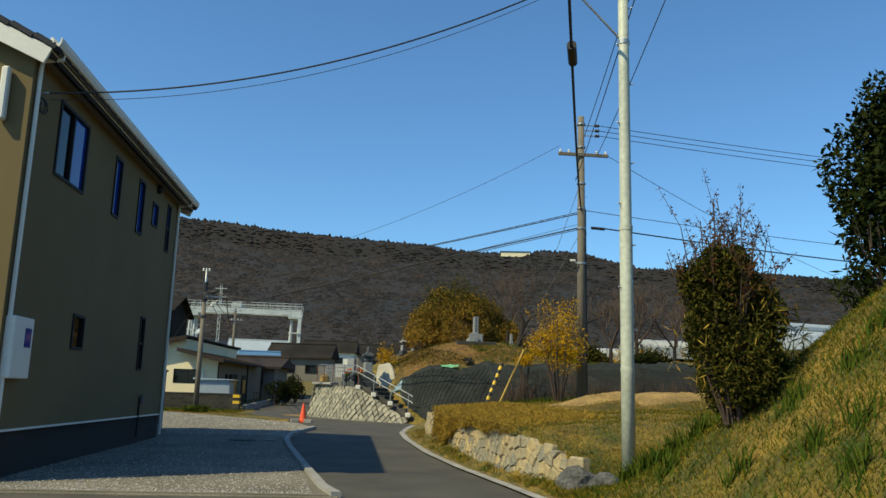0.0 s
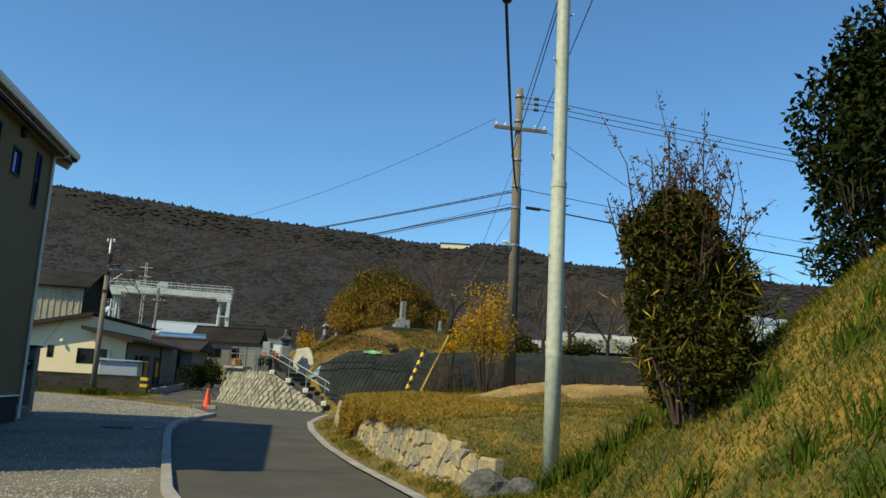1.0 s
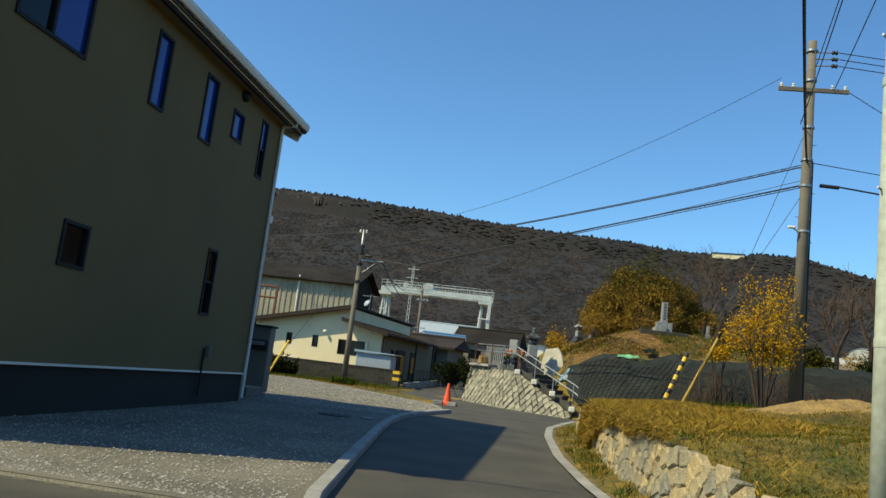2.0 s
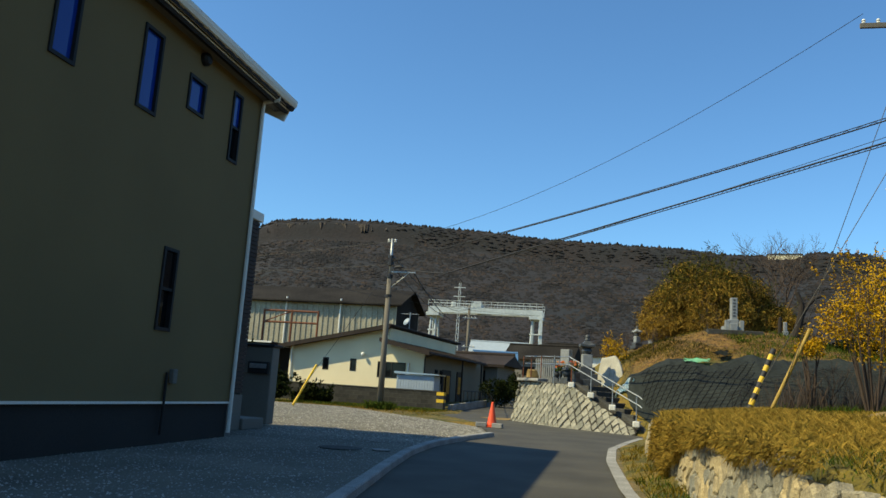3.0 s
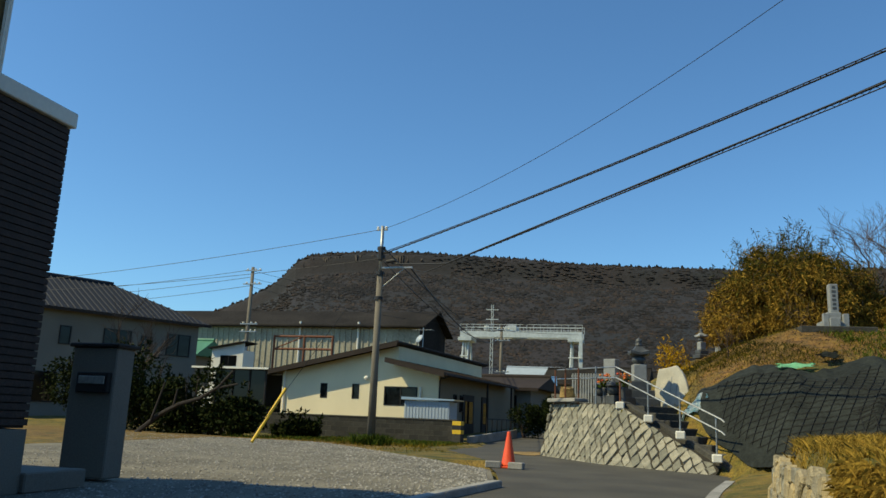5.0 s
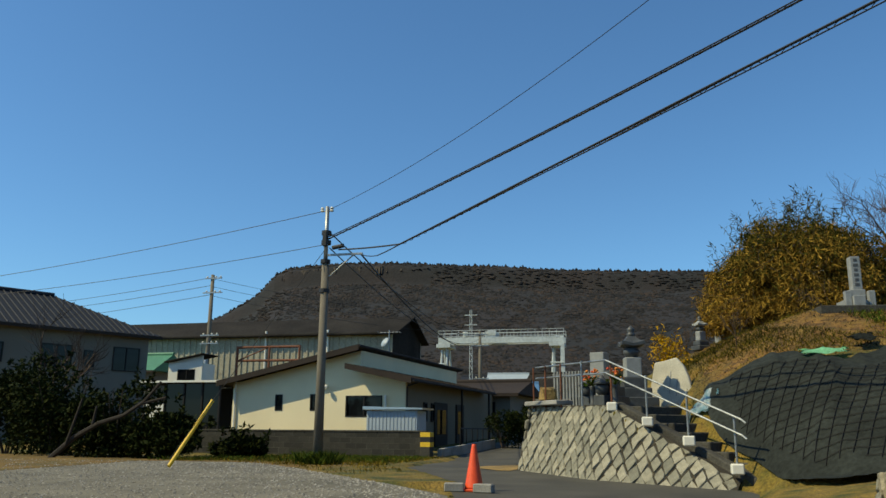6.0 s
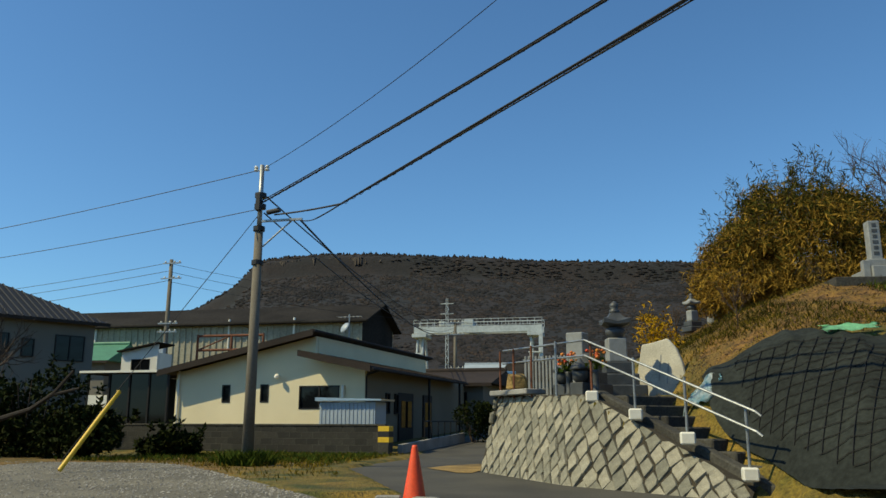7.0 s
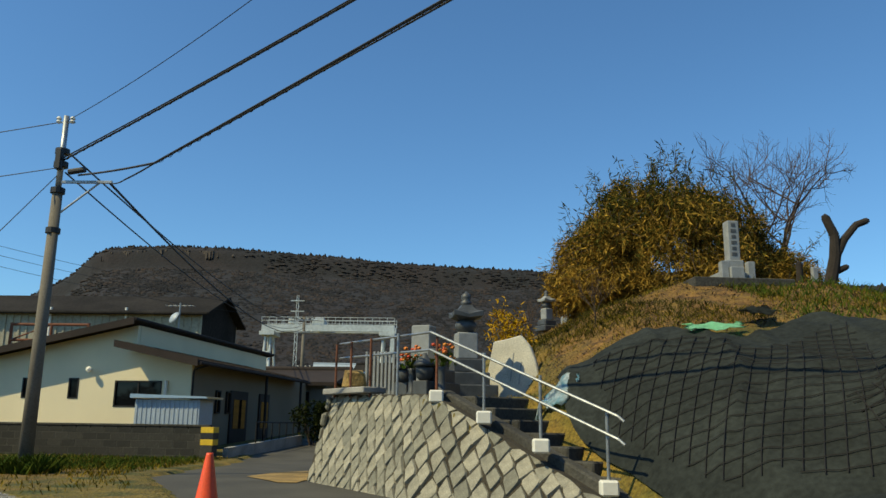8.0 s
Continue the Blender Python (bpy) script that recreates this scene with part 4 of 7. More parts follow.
upright_stone("gravestone", -0.95, 35.0, 1.48, 0.26, 0.26, 0.75, -25, M_DARKSTONE, "short dark polished gravestone")


def leaning_slab():
    out = [(-0.43, 0), (0.50, 0), (0.50, 0.42), (0.40, 0.72), (0.26, 1.0), (0.08, 1.18), (-0.20, 1.09), (-0.42, 1.04), (-0.46, 0.5)]
    bm = prism(out, 0.14)
    bmesh.ops.bevel(bm, geom=list(bm.edges), offset=0.02, segments=1, affect="EDGES")
    ob = part("stone_slab", bm, M_SLAB, at=pose(0.22, 36.45, 1.48, -9, 4, -22))
    tagged(ob, "pale rough-edged natural stone slab standing beside the pagoda", "stone slab")
    # Thin grey bars put streaks of shadow on the slab's face.
    for x, z, h in ((-0.02, 0.6, 0.5), (0.14, 0.5, 0.4)):
        part("shadow_streak", B((x, -0.004, z), (0.022, 0.008, h), 0.002), M_GREYSTONE, ob, "grey strip drawn as a streak of shadow")
    return ob


leaning_slab()


def vase(x, y, z, seed):
    v = thing("flower_vase", (x, y, z), "dark stone vase with orange and red flowers", "vase", group="grave flowers")
    part("vase", lathe([(0.07, 0), (0.09, 0.05), (0.06, 0.1), (0.06, 0.4), (0.08, 0.44)], 12), M_DARKSTONE, v, smooth=True)
    rng = random.Random(seed)
    st, fl, lf = bmesh.new(), bmesh.new(), bmesh.new()
    for i in range(22):
        a, r = rng.uniform(0, 6.28), rng.uniform(0.03, 0.2)
        tip = Vector((r * math.cos(a), r * math.sin(a), 0.44 + rng.uniform(0.12, 0.34)))
        rod(st, (0, 0, 0.42), tip, 0.005, 0.003, 4)
        bmesh.ops.create_icosphere(fl, subdivisions=1, radius=rng.uniform(0.025, 0.045), matrix=Matrix.Translation(tip) @ Matrix.Diagonal((1, 1, 0.7, 1)))
        for k in range(3):
            q = tip * 0.75 + Vector((rng.uniform(-0.08, 0.08), rng.uniform(-0.08, 0.08), 0.05))
            vs = [lf.verts.new(q + Vector((rng.uniform(-0.05, 0.05), rng.uniform(-0.05, 0.05), rng.uniform(-0.05, 0.05)))) for _ in range(3)]
            lf.faces.new(vs)
    tagged(part("stalk_bunch", st, M_BLADE, v), kind="stuff")
    tagged(part("bouquet", fl, M_FLOWER, v), kind="stuff")
    tagged(part("foliage", lf, M_BLADE, v), kind="stuff")
    return v


vase(-1.35, 35.0, 1.48, 1)
vase(-0.88, 34.55, 1.48, 2)


def slat_panel():
    g = thing("slatted_screen", pose(-1.75, 38.2, 1.47, 0, 0, -12), "weathered grey slatted grille panel among the graves", "screen")
    for i in range(20):
        part("slat", B((-0.76 + i * 0.08, 0, 0.5), (0.045, 0.03, 1.0), 0.004), M_GREYSTONE, g)
    for z in (0.08, 0.92):
        part("rail", B((0, 0.02, z), (1.62, 0.03, 0.05), 0.004), M_GREYSTONE, g)
    return g


slat_panel()


def offering_lantern(x, y):
    g = thing("stone_lantern", pose(x, y, 1.48, 0, 0, -30), "small dark stone grave lantern", "lantern")
    part("stand", B((0, 0, 0.12), (0.26, 0.26, 0.24), 0.012), M_DARKSTONE, g)
    part("bowl", lathe([(0.07, 0.24), (0.13, 0.3), (0.14, 0.42), (0.12, 0.46)], 14), M_DARKSTONE, g, smooth=True)
    part("lid", lathe([(0.18, 0.46), (0.16, 0.52), (0.05, 0.6), (0.03, 0.66)], 14), M_DARKSTONE, g, smooth=True)
    return g


offering_lantern(-1.5, 35.45)
offering_lantern(-1.15, 34.75)
bm = B((0, 0, 0), (0.36, 0.3, 0.32), 0.05)
for v in bm.verts:
    v.co += Vector((random.uniform(-0.03, 0.03), random.uniform(-0.03, 0.03), random.uniform(-0.03, 0.03)))
tagged(part("stone_block", bm, M_SAND, at=pose(-2.45, 36.35, 1.80, 0, 0, 20)), "rough tan stone block on the wall coping", "stone block")


def monument():
    g = thing("grave_monument", pose(4.6, 37.7, 3.74, 0, 0, 6), "grey granite family grave pillar on stepped plinths", "gravestone")
    part("kerb_slab", B((-0.1, 0.1, -0.06), (1.9, 1.5, 0.2), 0.015), M_CONC_OLD, g, "low weathered kerb slab")
    part("plinth", B((-0.1, 0, 0.12), (0.60, 0.54, 0.2), 0.012), M_GREYSTONE, g)
    part("plinth", B((-0.06, 0, 0.34), (0.36, 0.34, 0.26), 0.012), M_GREYSTONE, g)
    part("pillar", B((-0.02, 0, 0.86), (0.225, 0.22, 0.80), 0.015), M_GREYSTONE, g)
    for sx in (-0.31, 0.2):
        part("vase_block", B((sx, -0.24, 0.22), (0.14, 0.14, 0.4), 0.01), M_GREYSTONE, g)
    part("offering_stone", B((-0.1, -0.3, 0.16), (0.26, 0.16, 0.28), 0.01), M_GREYSTONE, g)
    for i in range(6):
        part("engraved_mark", B((-0.02, -0.113, 1.17 - i * 0.115), (0.085 + 0.02 * (i % 2), 0.008, 0.07), 0.002), M_DARKSTONE, g, "dark engraved bar")
    return g


monument()
for x, y, z, w, h, yaw in ((2.1, 42.2, 0, 0.42, 0.95, 20), (6.5, 38.6, 0, 0.2, 0.75, 10)):
    upright_stone("gravestone", x, y, hz(x, y) - 0.05, w * 0.6, w * 0.45, h, yaw, M_GREYSTONE, "weathered old gravestone half hidden in scrub")


# ---- ground cloth with its net over the slope ----
CREASES = [(3.3, 34.0, 2.0, 30.4, 0.07), (5.3, 34.0, 3.4, 29.6, 0.09), (7.0, 33.6, 4.6, 29.8, 0.06), (2.2, 32.6, 6.5, 31.4, 0.05), (8.2, 33.6, 8.8, 29.4, 0.07), (11.0, 33.4, 9.8, 29.2, 0.07), (14.5, 33.4, 13.2, 29.0, 0.07)]


def cloth_z(X, Y):
    """The cloth's height: the slope, soft hollows, sharp creases, and puckers hanging from its upper edge."""
    z = terrain(X, Y) + 0.10 + 0.022 * bumps(X, Y, 0.55, 3) + 0.05 * np.sin(X * 1.9 + Y * 0.7) * np.sin(Y * 1.1 + 0.6 * X)
    for x0, y0, x1, y1, high in CREASES:
        dx, dy = x1 - x0, y1 - y0
        ln = math.hypot(dx, dy)
        along = ((X - x0) * dx + (Y - y0) * dy) / ln ** 2
        off = ((X - x0) * dy - (Y - y0) * dx) / ln + 0.12 * np.sin(along * 9 + x0)
        z = z + high * np.exp(-np.abs(off) / 0.09) * np.clip(np.minimum(along, 1 - along) * 5, 0, 1)
    pucker = np.maximum(np.sin(X * 7.3 + 1.2 * np.sin(X * 2.2)), 0) ** 3
    return z + 0.06 * pucker * ease(32.3, 33.9, Y)


def cloth_low(X):
    return np.interp(X, [0.8, 0.9, 1.35, 1.7, 2.1, 3, 4, 6, 24], [33.6, 33.0, 32.0, 30.9, 30.0, 29.5, 29.2, 29.0, 28.6])


def cloth_top(X):
    return np.interp(X, [0.85, 1.5, 2.4, 3.2, 4.5, 6, 9, 24], [34.3, 34.4, 34.2, 33.6, 34.1, 33.7, 33.6, 33.5]) + 0.12 * np.sin(X * 3.1)


def cloth():
    us, vs = np.arange(0.82, 23.6, 0.06), np.linspace(0, 1, 80)
    U, V = np.meshgrid(us, vs)
    X = U - 0.0 * V
    Y = cloth_low(U) + (cloth_top(U) - cloth_low(U)) * V
    Z = cloth_z(X, Y)
    nx, ny = len(us), len(vs)
    i = np.arange(nx * ny).reshape(ny, nx)
    q = np.stack([i[:-1, :-1], i[:-1, 1:], i[1:, 1:], i[1:, :-1]], -1).reshape(-1, 4)
    me = bpy.data.meshes.new("ground_cloth")
    me.from_pydata(np.stack([X, Y, Z], -1).reshape(-1, 3).tolist(), [], q.tolist())
    me.polygons.foreach_set("use_smooth", [True] * len(me.polygons))
    me.materials.append(M_NET)
    ob = tagged(new("ground_cloth", me), "wrinkled dark grey weed cloth pegged over the slope", "ground cloth")
    # cords of the net lie on the cloth: a skewed sheet beside the steps, a straight one over the rest
    verts, faces = [], []

    def cord(xx, yy, r=0.0075):
        zz = cloth_z(xx, yy) + 0.014
        p = np.stack([xx, yy, zz], -1)
        d = np.gradient(p, axis=0)
        side = np.stack([-d[:, 1], d[:, 0], np.zeros(len(xx))], -1)
        side = side / (np.linalg.norm(side, axis=1)[:, None] + 1e-9) * r
        base = len(verts)
        up = np.array([0, -0.35, 0.94]) * r
        for k in range(len(xx)):
            verts.extend([tuple(p[k] + side[k]), tuple(p[k] - side[k]), tuple(p[k] + 1.6 * up)])
        for k in range(len(xx) - 1):
            a, b = base + 3 * k, base + 3 * k + 3
            faces.extend([(a, a + 2, b + 2, b), (a + 2, a + 1, b + 1, b + 2)])

    def runs(xx, yy, inside):
        """The stretches of a line that lie inside its sheet."""
        ok = inside(xx, yy)
        k = 0
        while k < len(xx):
            if ok[k]:
                e = k
                while e < len(xx) and ok[e]:
                    e += 1
                if e - k > 3:
                    cord(xx[k:e], yy[k:e])
                k = e
            k += 1

    def share(xx, yy):
        return (yy - cloth_low(xx)) / (cloth_top(xx) - cloth_low(xx))

    def skew_sheet(xx, yy):
        v = share(xx, yy)
        return (xx > 1.25) & (xx < 4.3 + 0.9 * (v - 0.5)) & (v > 0.16) & (v < 0.86)

    def straight_sheet(xx, yy):
        v = share(xx, yy)
        return (xx > 3.7 - 0.5 * v) & (xx < 20) & (v > 0.02) & (v < 0.46 + 0.34 * ease(3.6, 6.5, xx))

    line = np.arange(-7, 7, 0.07)
    for k in np.arange(-4.2, 4.3, 0.19):
        wob = 0.025 * np.sin(line * 1.7 + k * 2)
        runs(2.8 + line * 0.95 + k * 0.40, 32.0 - line * 0.31 + k * 0.92 + wob, skew_sheet)
        runs(2.8 + line * 0.40 + k * 0.95 + wob, 32.0 + line * 0.92 - k * 0.31, skew_sheet)
    across = np.arange(3.2, 20, 0.08)
    for y in np.arange(28.7, 34, 0.17):
        runs(across, y + 0.05 * np.sin(across * 1.1 + y * 3) + 0.02 * (across - 4), straight_sheet)
    upward = np.arange(28.4, 34.2, 0.07)
    for x in np.arange(3.2, 20, 0.2):
        runs(x + 0.05 * np.sin(upward * 1.6 + x * 2) + 0.03 * (upward - 31), upward, straight_sheet)
    me = bpy.data.meshes.new("net")
    me.from_pydata(verts, [], faces)
    me.materials.append(M_CORD)
    tagged(new("slope_net", me), "black square-mesh net stretched over the weed cloth", "net", kind="stuff")
    return ob


cloth()


def rag(name, cx, cy, w, h, n, material, label, lift=0.1, yaw=0.0):
    rng = random.Random(len(label))
    bm = bmesh.new()
    rows = []
    for j in range(n + 1):
        row = []
        for i in range(n + 1):
            u, v = i / n - 0.5, j / n - 0.5
            k = 1 - 0.35 * abs(math.sin(3.1 * u + 5 * v))
            x = cx + (u * w * k) * math.cos(yaw) - v * h * math.sin(yaw)
            y = cy + (u * w * k) * math.sin(yaw) + v * h * math.cos(yaw)
            z = hz(x, y) + lift + 0.025 * math.sin(9 * u + 4 * v) + rng.uniform(-0.012, 0.012)
            row.append(bm.verts.new((x, y, z)))
        rows.append(row)
    for a, b in zip(rows, rows[1:]):
        for i in range(n):
            bm.faces.new((a[i], a[i + 1], b[i + 1], b[i]))
    g = bmesh.ops.solidify(bm, geom=bm.faces[:], thickness=0.012)
    return tagged(part(name, bm, material, smooth=True), label, "sheet")


rag("green_sheet", 2.95, 33.75, 0.9, 0.32, 10, M_GREENCLOTH, "pale green plastic sheet crumpled at the top of the cloth", 0.16, -0.15)
rag("cloth_fold", 3.75, 34.25, 0.6, 0.5, 8, M_NET, "bunched fold of dark weed cloth", 0.22, 0.2)
rag("blue_tarp", 0.74, 33.85, 0.75, 0.34, 10, M_TARP, "blue and white plastic sheet rolled beside the steps", 0.16, -0.9)


# ---- poles and cables ----
def cable(name, a, b, sag, r, label, parent=None, n=28):
    a, b = Vector(a), Vector(b)
    pts = [a.lerp(b, k / n) - Vector((0, 0, sag * 4 * (k / n) * (1 - k / n))) for k in range(n + 1)]
    ob = part(name, tube(pts, r, 5), M_BLACK)
    return tagged(ob, label, "cable", group="overhead cables")


P2, P3, PP, P4 = (6.3, 25.29), (-8.0, 36.3), (2.81, 10.58), (-31.4, 71.3)


def insulator(parent, x, y, z, m=M_WHITE, r=0.05):
    part("insulator", lathe([(r * 0.5, 0), (r, 0.03), (r * 0.6, 0.06), (r, 0.09), (r * 0.5, 0.13)], 10, Matrix.Translation((x, y, z))), m, parent)


def pole_near():
    g = thing("service_pole", (*PP, 0.3), "pale green-white painted steel service pole standing in the grass", "utility pole")
    part("shaft", lathe([(0.096, -0.3), (0.095, 1.5), (0.093, 3.38), (0.086, 3.42), (0.081, 5.8), (0.076, 8.3)], 24), M_PIPE, g, smooth=True)
    for z, r in ((3.4, 0.099), (1.35, 0.099), (6.3, 0.09), (7.05, 0.088)):
        part("band", lathe([(r - 0.02, z - 0.04), (r, z - 0.035), (r, z + 0.035), (r - 0.02, z + 0.04)], 20), M_PIPE if z < 4 else M_STEEL, g)
    for i in range(9):
        z = 1.9 + i * 0.62
        part("step_bolt", R((0.075 * (-1) ** i, 0, z), (0.13 * (-1) ** i, -0.05, z + 0.01), 0.01, n=6), M_STEEL, g)
    part("bracket_arm", B((-0.42, 0, 7.08), (0.95, 0.06, 0.06), 0.005), M_STEEL, g)
    part("brace", R((-0.72, 0, 7.05), (-0.05, 0, 6.35), 0.018), M_STEEL, g)
    part("clamp", B((-0.84, 0, 7.12), (0.08, 0.1, 0.12), 0.01), M_BLACK, g)
    return g


def pole_far():
    g = thing("utility_pole", pose(*P2, 1.2) @ Matrix.Scale(0.92, 4), "tall brown-grey concrete utility pole with crossarm and insulators", "utility pole")
    part("shaft", R((0, 0, -0.2), (0, 0, 10.5), 0.175, 0.115, 18), M_POLE, g, smooth=True)
    part("crossarm", B((0.05, -0.13, 8.98), (1.9, 0.075, 0.12), 0.006), M_POLE, g)
    for x in (-0.82, -0.5, 0.55, 0.9):
        insulator(g, x, -0.13, 9.02)
    for i, z in enumerate((9.75, 9.95, 10.15)):
        part("side_arm", R((0.05, -0.05, z), (0.55, -0.1, z), 0.02), M_STEEL, g)
        part("strain_insulator", lathe([(0.03, 0), (0.07, 0.04), (0.04, 0.09), (0.07, 0.14), (0.03, 0.18)], 10, Matrix.Translation((0.5, -0.1, z)) @ pose(0, 0, 0, 0, 90, 0)), M_BLACK, g)
    for z in (10.2, 9.3, 7.9, 6.95, 6.2, 4.9):
        part("band", lathe([(0.13, z - 0.03), (0.165, z - 0.03), (0.165, z + 0.03), (0.13, z + 0.03)], 16), M_STEEL, g)
    part("cable_guard", R((0.19, -0.02, 0.3), (0.16, -0.02, 6.9), 0.022), M_BLACK, g)
    part("splice_case", R((0.35, -0.1, 6.22), (0.85, -0.1, 6.2), 0.055), M_BLACK, g)
    lamp = part("street_lamp", R((-0.14, -0.1, 4.86), (-0.32, -0.16, 4.95), 0.03), M_WHITE, g, "small white street lamp")
    part("lamp_head", B((-0.36, -0.17, 4.96), (0.2, 0.1, 0.07), 0.02), M_WHITE, lamp)
    for i in range(10):
        z = 1.8 + i * 0.7
        part("step_bolt", R((0.14 * (-1) ** i, 0, z), (0.24 * (-1) ** i, -0.02, z), 0.01, n=6), M_STEEL, g)
    return g


def pole_lane():
    g = thing("utility_pole", (*P3, 0.1), "slim grey concrete telephone pole beside the lane", "utility pole")
    part("shaft", R((0, 0, -0.2), (0, 0, 5.0), 0.124, 0.088, 18), M_POLE, g, smooth=True)
    part("shaft", R((0, 0, 5.0), (0, 0, 6.5), 0.055, 0.05, 14), M_STEEL, g, smooth=True)
    for z in (5.05, 5.55, 5.8, 4.3):
        part("band", lathe([(0.07, z - 0.05), (0.125, z - 0.05), (0.125, z + 0.05), (0.07, z + 0.05)], 14), M_BLACK, g)
    part("bracket_arm", B((0.52, 0, 5.22), (0.95, 0.05, 0.05), 0.005), M_STEEL, g)
    part("brace", R((0.1, 0, 4.65), (0.75, 0, 5.2), 0.018), M_STEEL, g)
    part("splice_case", R((0.22, -0.1, 5.38), (0.52, -0.12, 5.42), 0.055), M_BLACK, g)
    part("junction_box", B((0.02, -0.12, 5.62), (0.12, 0.12, 0.4), 0.02), M_BLACK, g)
    insulator(g, -0.14, 0, 6.36)
    insulator(g, 0.12, 0, 6.36)
    part("top_bar", B((0, 0, 6.38), (0.34, 0.03, 0.03)), M_STEEL, g)
    return g


def pole_back(at, h, label):
    g = thing("utility_pole", at, label, "utility pole")
    part("shaft", R((0, 0, -0.3), (0, 0, h), 0.19, 0.13, 14), M_POLE, g, smooth=True)
    for z, w in ((h - 0.3, 1.4), (h - 1.4, 1.6), (h - 4.6, 1.5), (h - 5.2, 1.5)):
        part("crossarm", B((0.15, -0.16, z), (w, 0.08, 0.08)), M_STEEL, g)
        for x in (-0.35, 0.35, 0.75):
            insulator(g, x, -0.16, z + 0.03, r=0.08)
    part("cabinet", B((-0.05, -0.25, h - 6.4), (0.4, 0.35, 0.9), 0.03), M_BLUEGREY, g)
    return g


pole_near()
pole_far()
pole_lane()
pole_back((*P4, hz(*P4)), 12.4 - hz(*P4), "distant concrete power pole with stacked crossarms")
TW = "black twisted telephone cable slung between poles"
TH = "thin black overhead wire"
KNOT, KNEE = (-5.43, 34.32, 5.03), (-6.14, 34.87, 4.92)
cable("cable", (P2[0], P2[1], 7.44), (P3[0], P3[1], 5.72), 0.14, 0.018, TW)
cable("cable", (P2[0], P2[1], 7.50), (P3[0], P3[1], 5.77), 0.16, 0.012, TW)
cable("cable", (P2[0], P2[1], 6.95), KNOT, 0.0, 0.022, TW)
cable("cable", (P2[0], P2[1], 6.89), KNOT, 0.03, 0.012, TW)
cable("cable", (P2[0], P2[1], 7.08), KNEE, 0.1, 0.008, TH)
cable("cable", KNOT, (P3[0] + 0.35, P3[1], 5.45), 0.02, 0.02, TW, n=8)
cable("cable", KNOT, KNEE, 0.01, 0.014, TW, n=8)
cable("cable", KNEE, (P3[0] + 0.95, P3[1], 5.3), 0.03, 0.012, TW, n=8)
for a, b, gap, name in ((Vector((P2[0], P2[1], 7.47)), Vector((P3[0], P3[1], 5.74)), 0.14, "lashing"), (Vector((P2[0], P2[1], 6.92)), Vector(KNOT), 0.0, "lashing")):
    turns = [a.lerp(b, k / 420) + Vector((0, 0.026 * math.sin(k * 0.9), 0.028 * math.cos(k * 0.9) - 0.015 - gap * 4 * (k / 420) * (1 - k / 420))) for k in range(421)]
    tagged(part(name, tube(turns, 0.006, 3), M_BLACK), "thin spiral lashing wound round the telephone cable", "cable", group="overhead cables")
cable("wire", (P2[0] - 0.75, P2[1] - 0.1, 9.76), (P3[0], P3[1], 6.5), 0.75, 0.007, TH)
cable("cable", (P2[0], P2[1], 7.55), (1.95, 10.58, 7.45), 0.6, 0.028, TW)
cable("cable", (1.95, 10.58, 7.45), (1.0, -16, 7.6), 0.3, 0.028, TW)
sp = part("cable_splice", R((2.62, 12.8, 7.22), (2.42, 12.15, 7.25), 0.085), M_BLACK)
tagged(sp, "fat black splice sleeve hanging on the telephone cable", "cable", group="overhead cables")
for dx, zz in ((0.05, 10.9), (0.3, 10.3), (-0.1, 9.2)):
    cable("wire", (P2[0] + dx * 2, P2[1], 1.2 + 0.92 * (zz - 1.2)), (2.6 + dx * 3, 4.0, zz + 0.3), 0.3, 0.012, TH)
for z, dz in ((10.95, 0.0), (11.15, 0.1), (11.35, 0.15)):
    cable("wire", (P2[0] + 0.65, P2[1] - 0.1, 1.2 + 0.92 * (z - 1.2)), (46, 33, z + 0.6 + dz), 0.5, 0.012, TH)
cable("wire", (P2[0], P2[1], 7.55), (46, 36, 8.6), 0.5, 0.012, TH)
cable("cable", (P2[0] + 0.8, P2[1] - 0.1, 6.92), (46, 35, 7.6), 0.5, 0.024, TW)
cable("wire", (P2[0] + 0.9, P2[1] - 0.1, 9.48), (30, 40, 6.6), 0.6, 0.01, TH)
cable("service_drop", (HX + 0.16, 10.62, 5.22), (2.7, 10.58, 8.0), 0.58, 0.013, "black house service line")
cable("service_drop", (HX + 0.16, 10.7, 5.15), (2.7, 10.62, 7.95), 0.62, 0.005, "thin grey house service line")
pole_back((-15.5, 95, hz(-15.5, 95)), 10.6 - hz(-15.5, 95), "distant power pole behind the bungalow")
cable("cable", (P3[0] + 0.95, P3[1], 5.3), (-15.5, 95, 9.6), 1.3, 0.024, TW)
cable("cable", (P3[0] + 0.1, P3[1], 5.9), (-15.5, 95, 10.3), 1.0, 0.018, TW)
cable("cable", (P3[0] + 0.1, P3[1], 5.5), (-15.5, 95, 9.9), 1.3, 0.016, TW)
cable("wire", (P3[0], P3[1], 6.5), (-36, 40, 5.2), 0.5, 0.009, TH)
cable("wire", (P3[0], P3[1], 5.6), (-40, 46, 6.4), 0.5, 0.009, TH)
cable("stay_wire", (P3[0], P3[1], 5.5), (-10.3, 33.6, 0.35), 0.0, 0.008, "steel stay wire of the telephone pole")
cable("stay_wire", (P2[0], P2[1], 6.81), (3.14, 25.15, 1.1), 0.0, 0.008, "steel stay wire of the utility pole")
cable("stay_wire", (P2[0], P2[1], 8.56), (3.8, 25.7, 1.15), 0.0, 0.008, "steel stay wire of the utility pole")
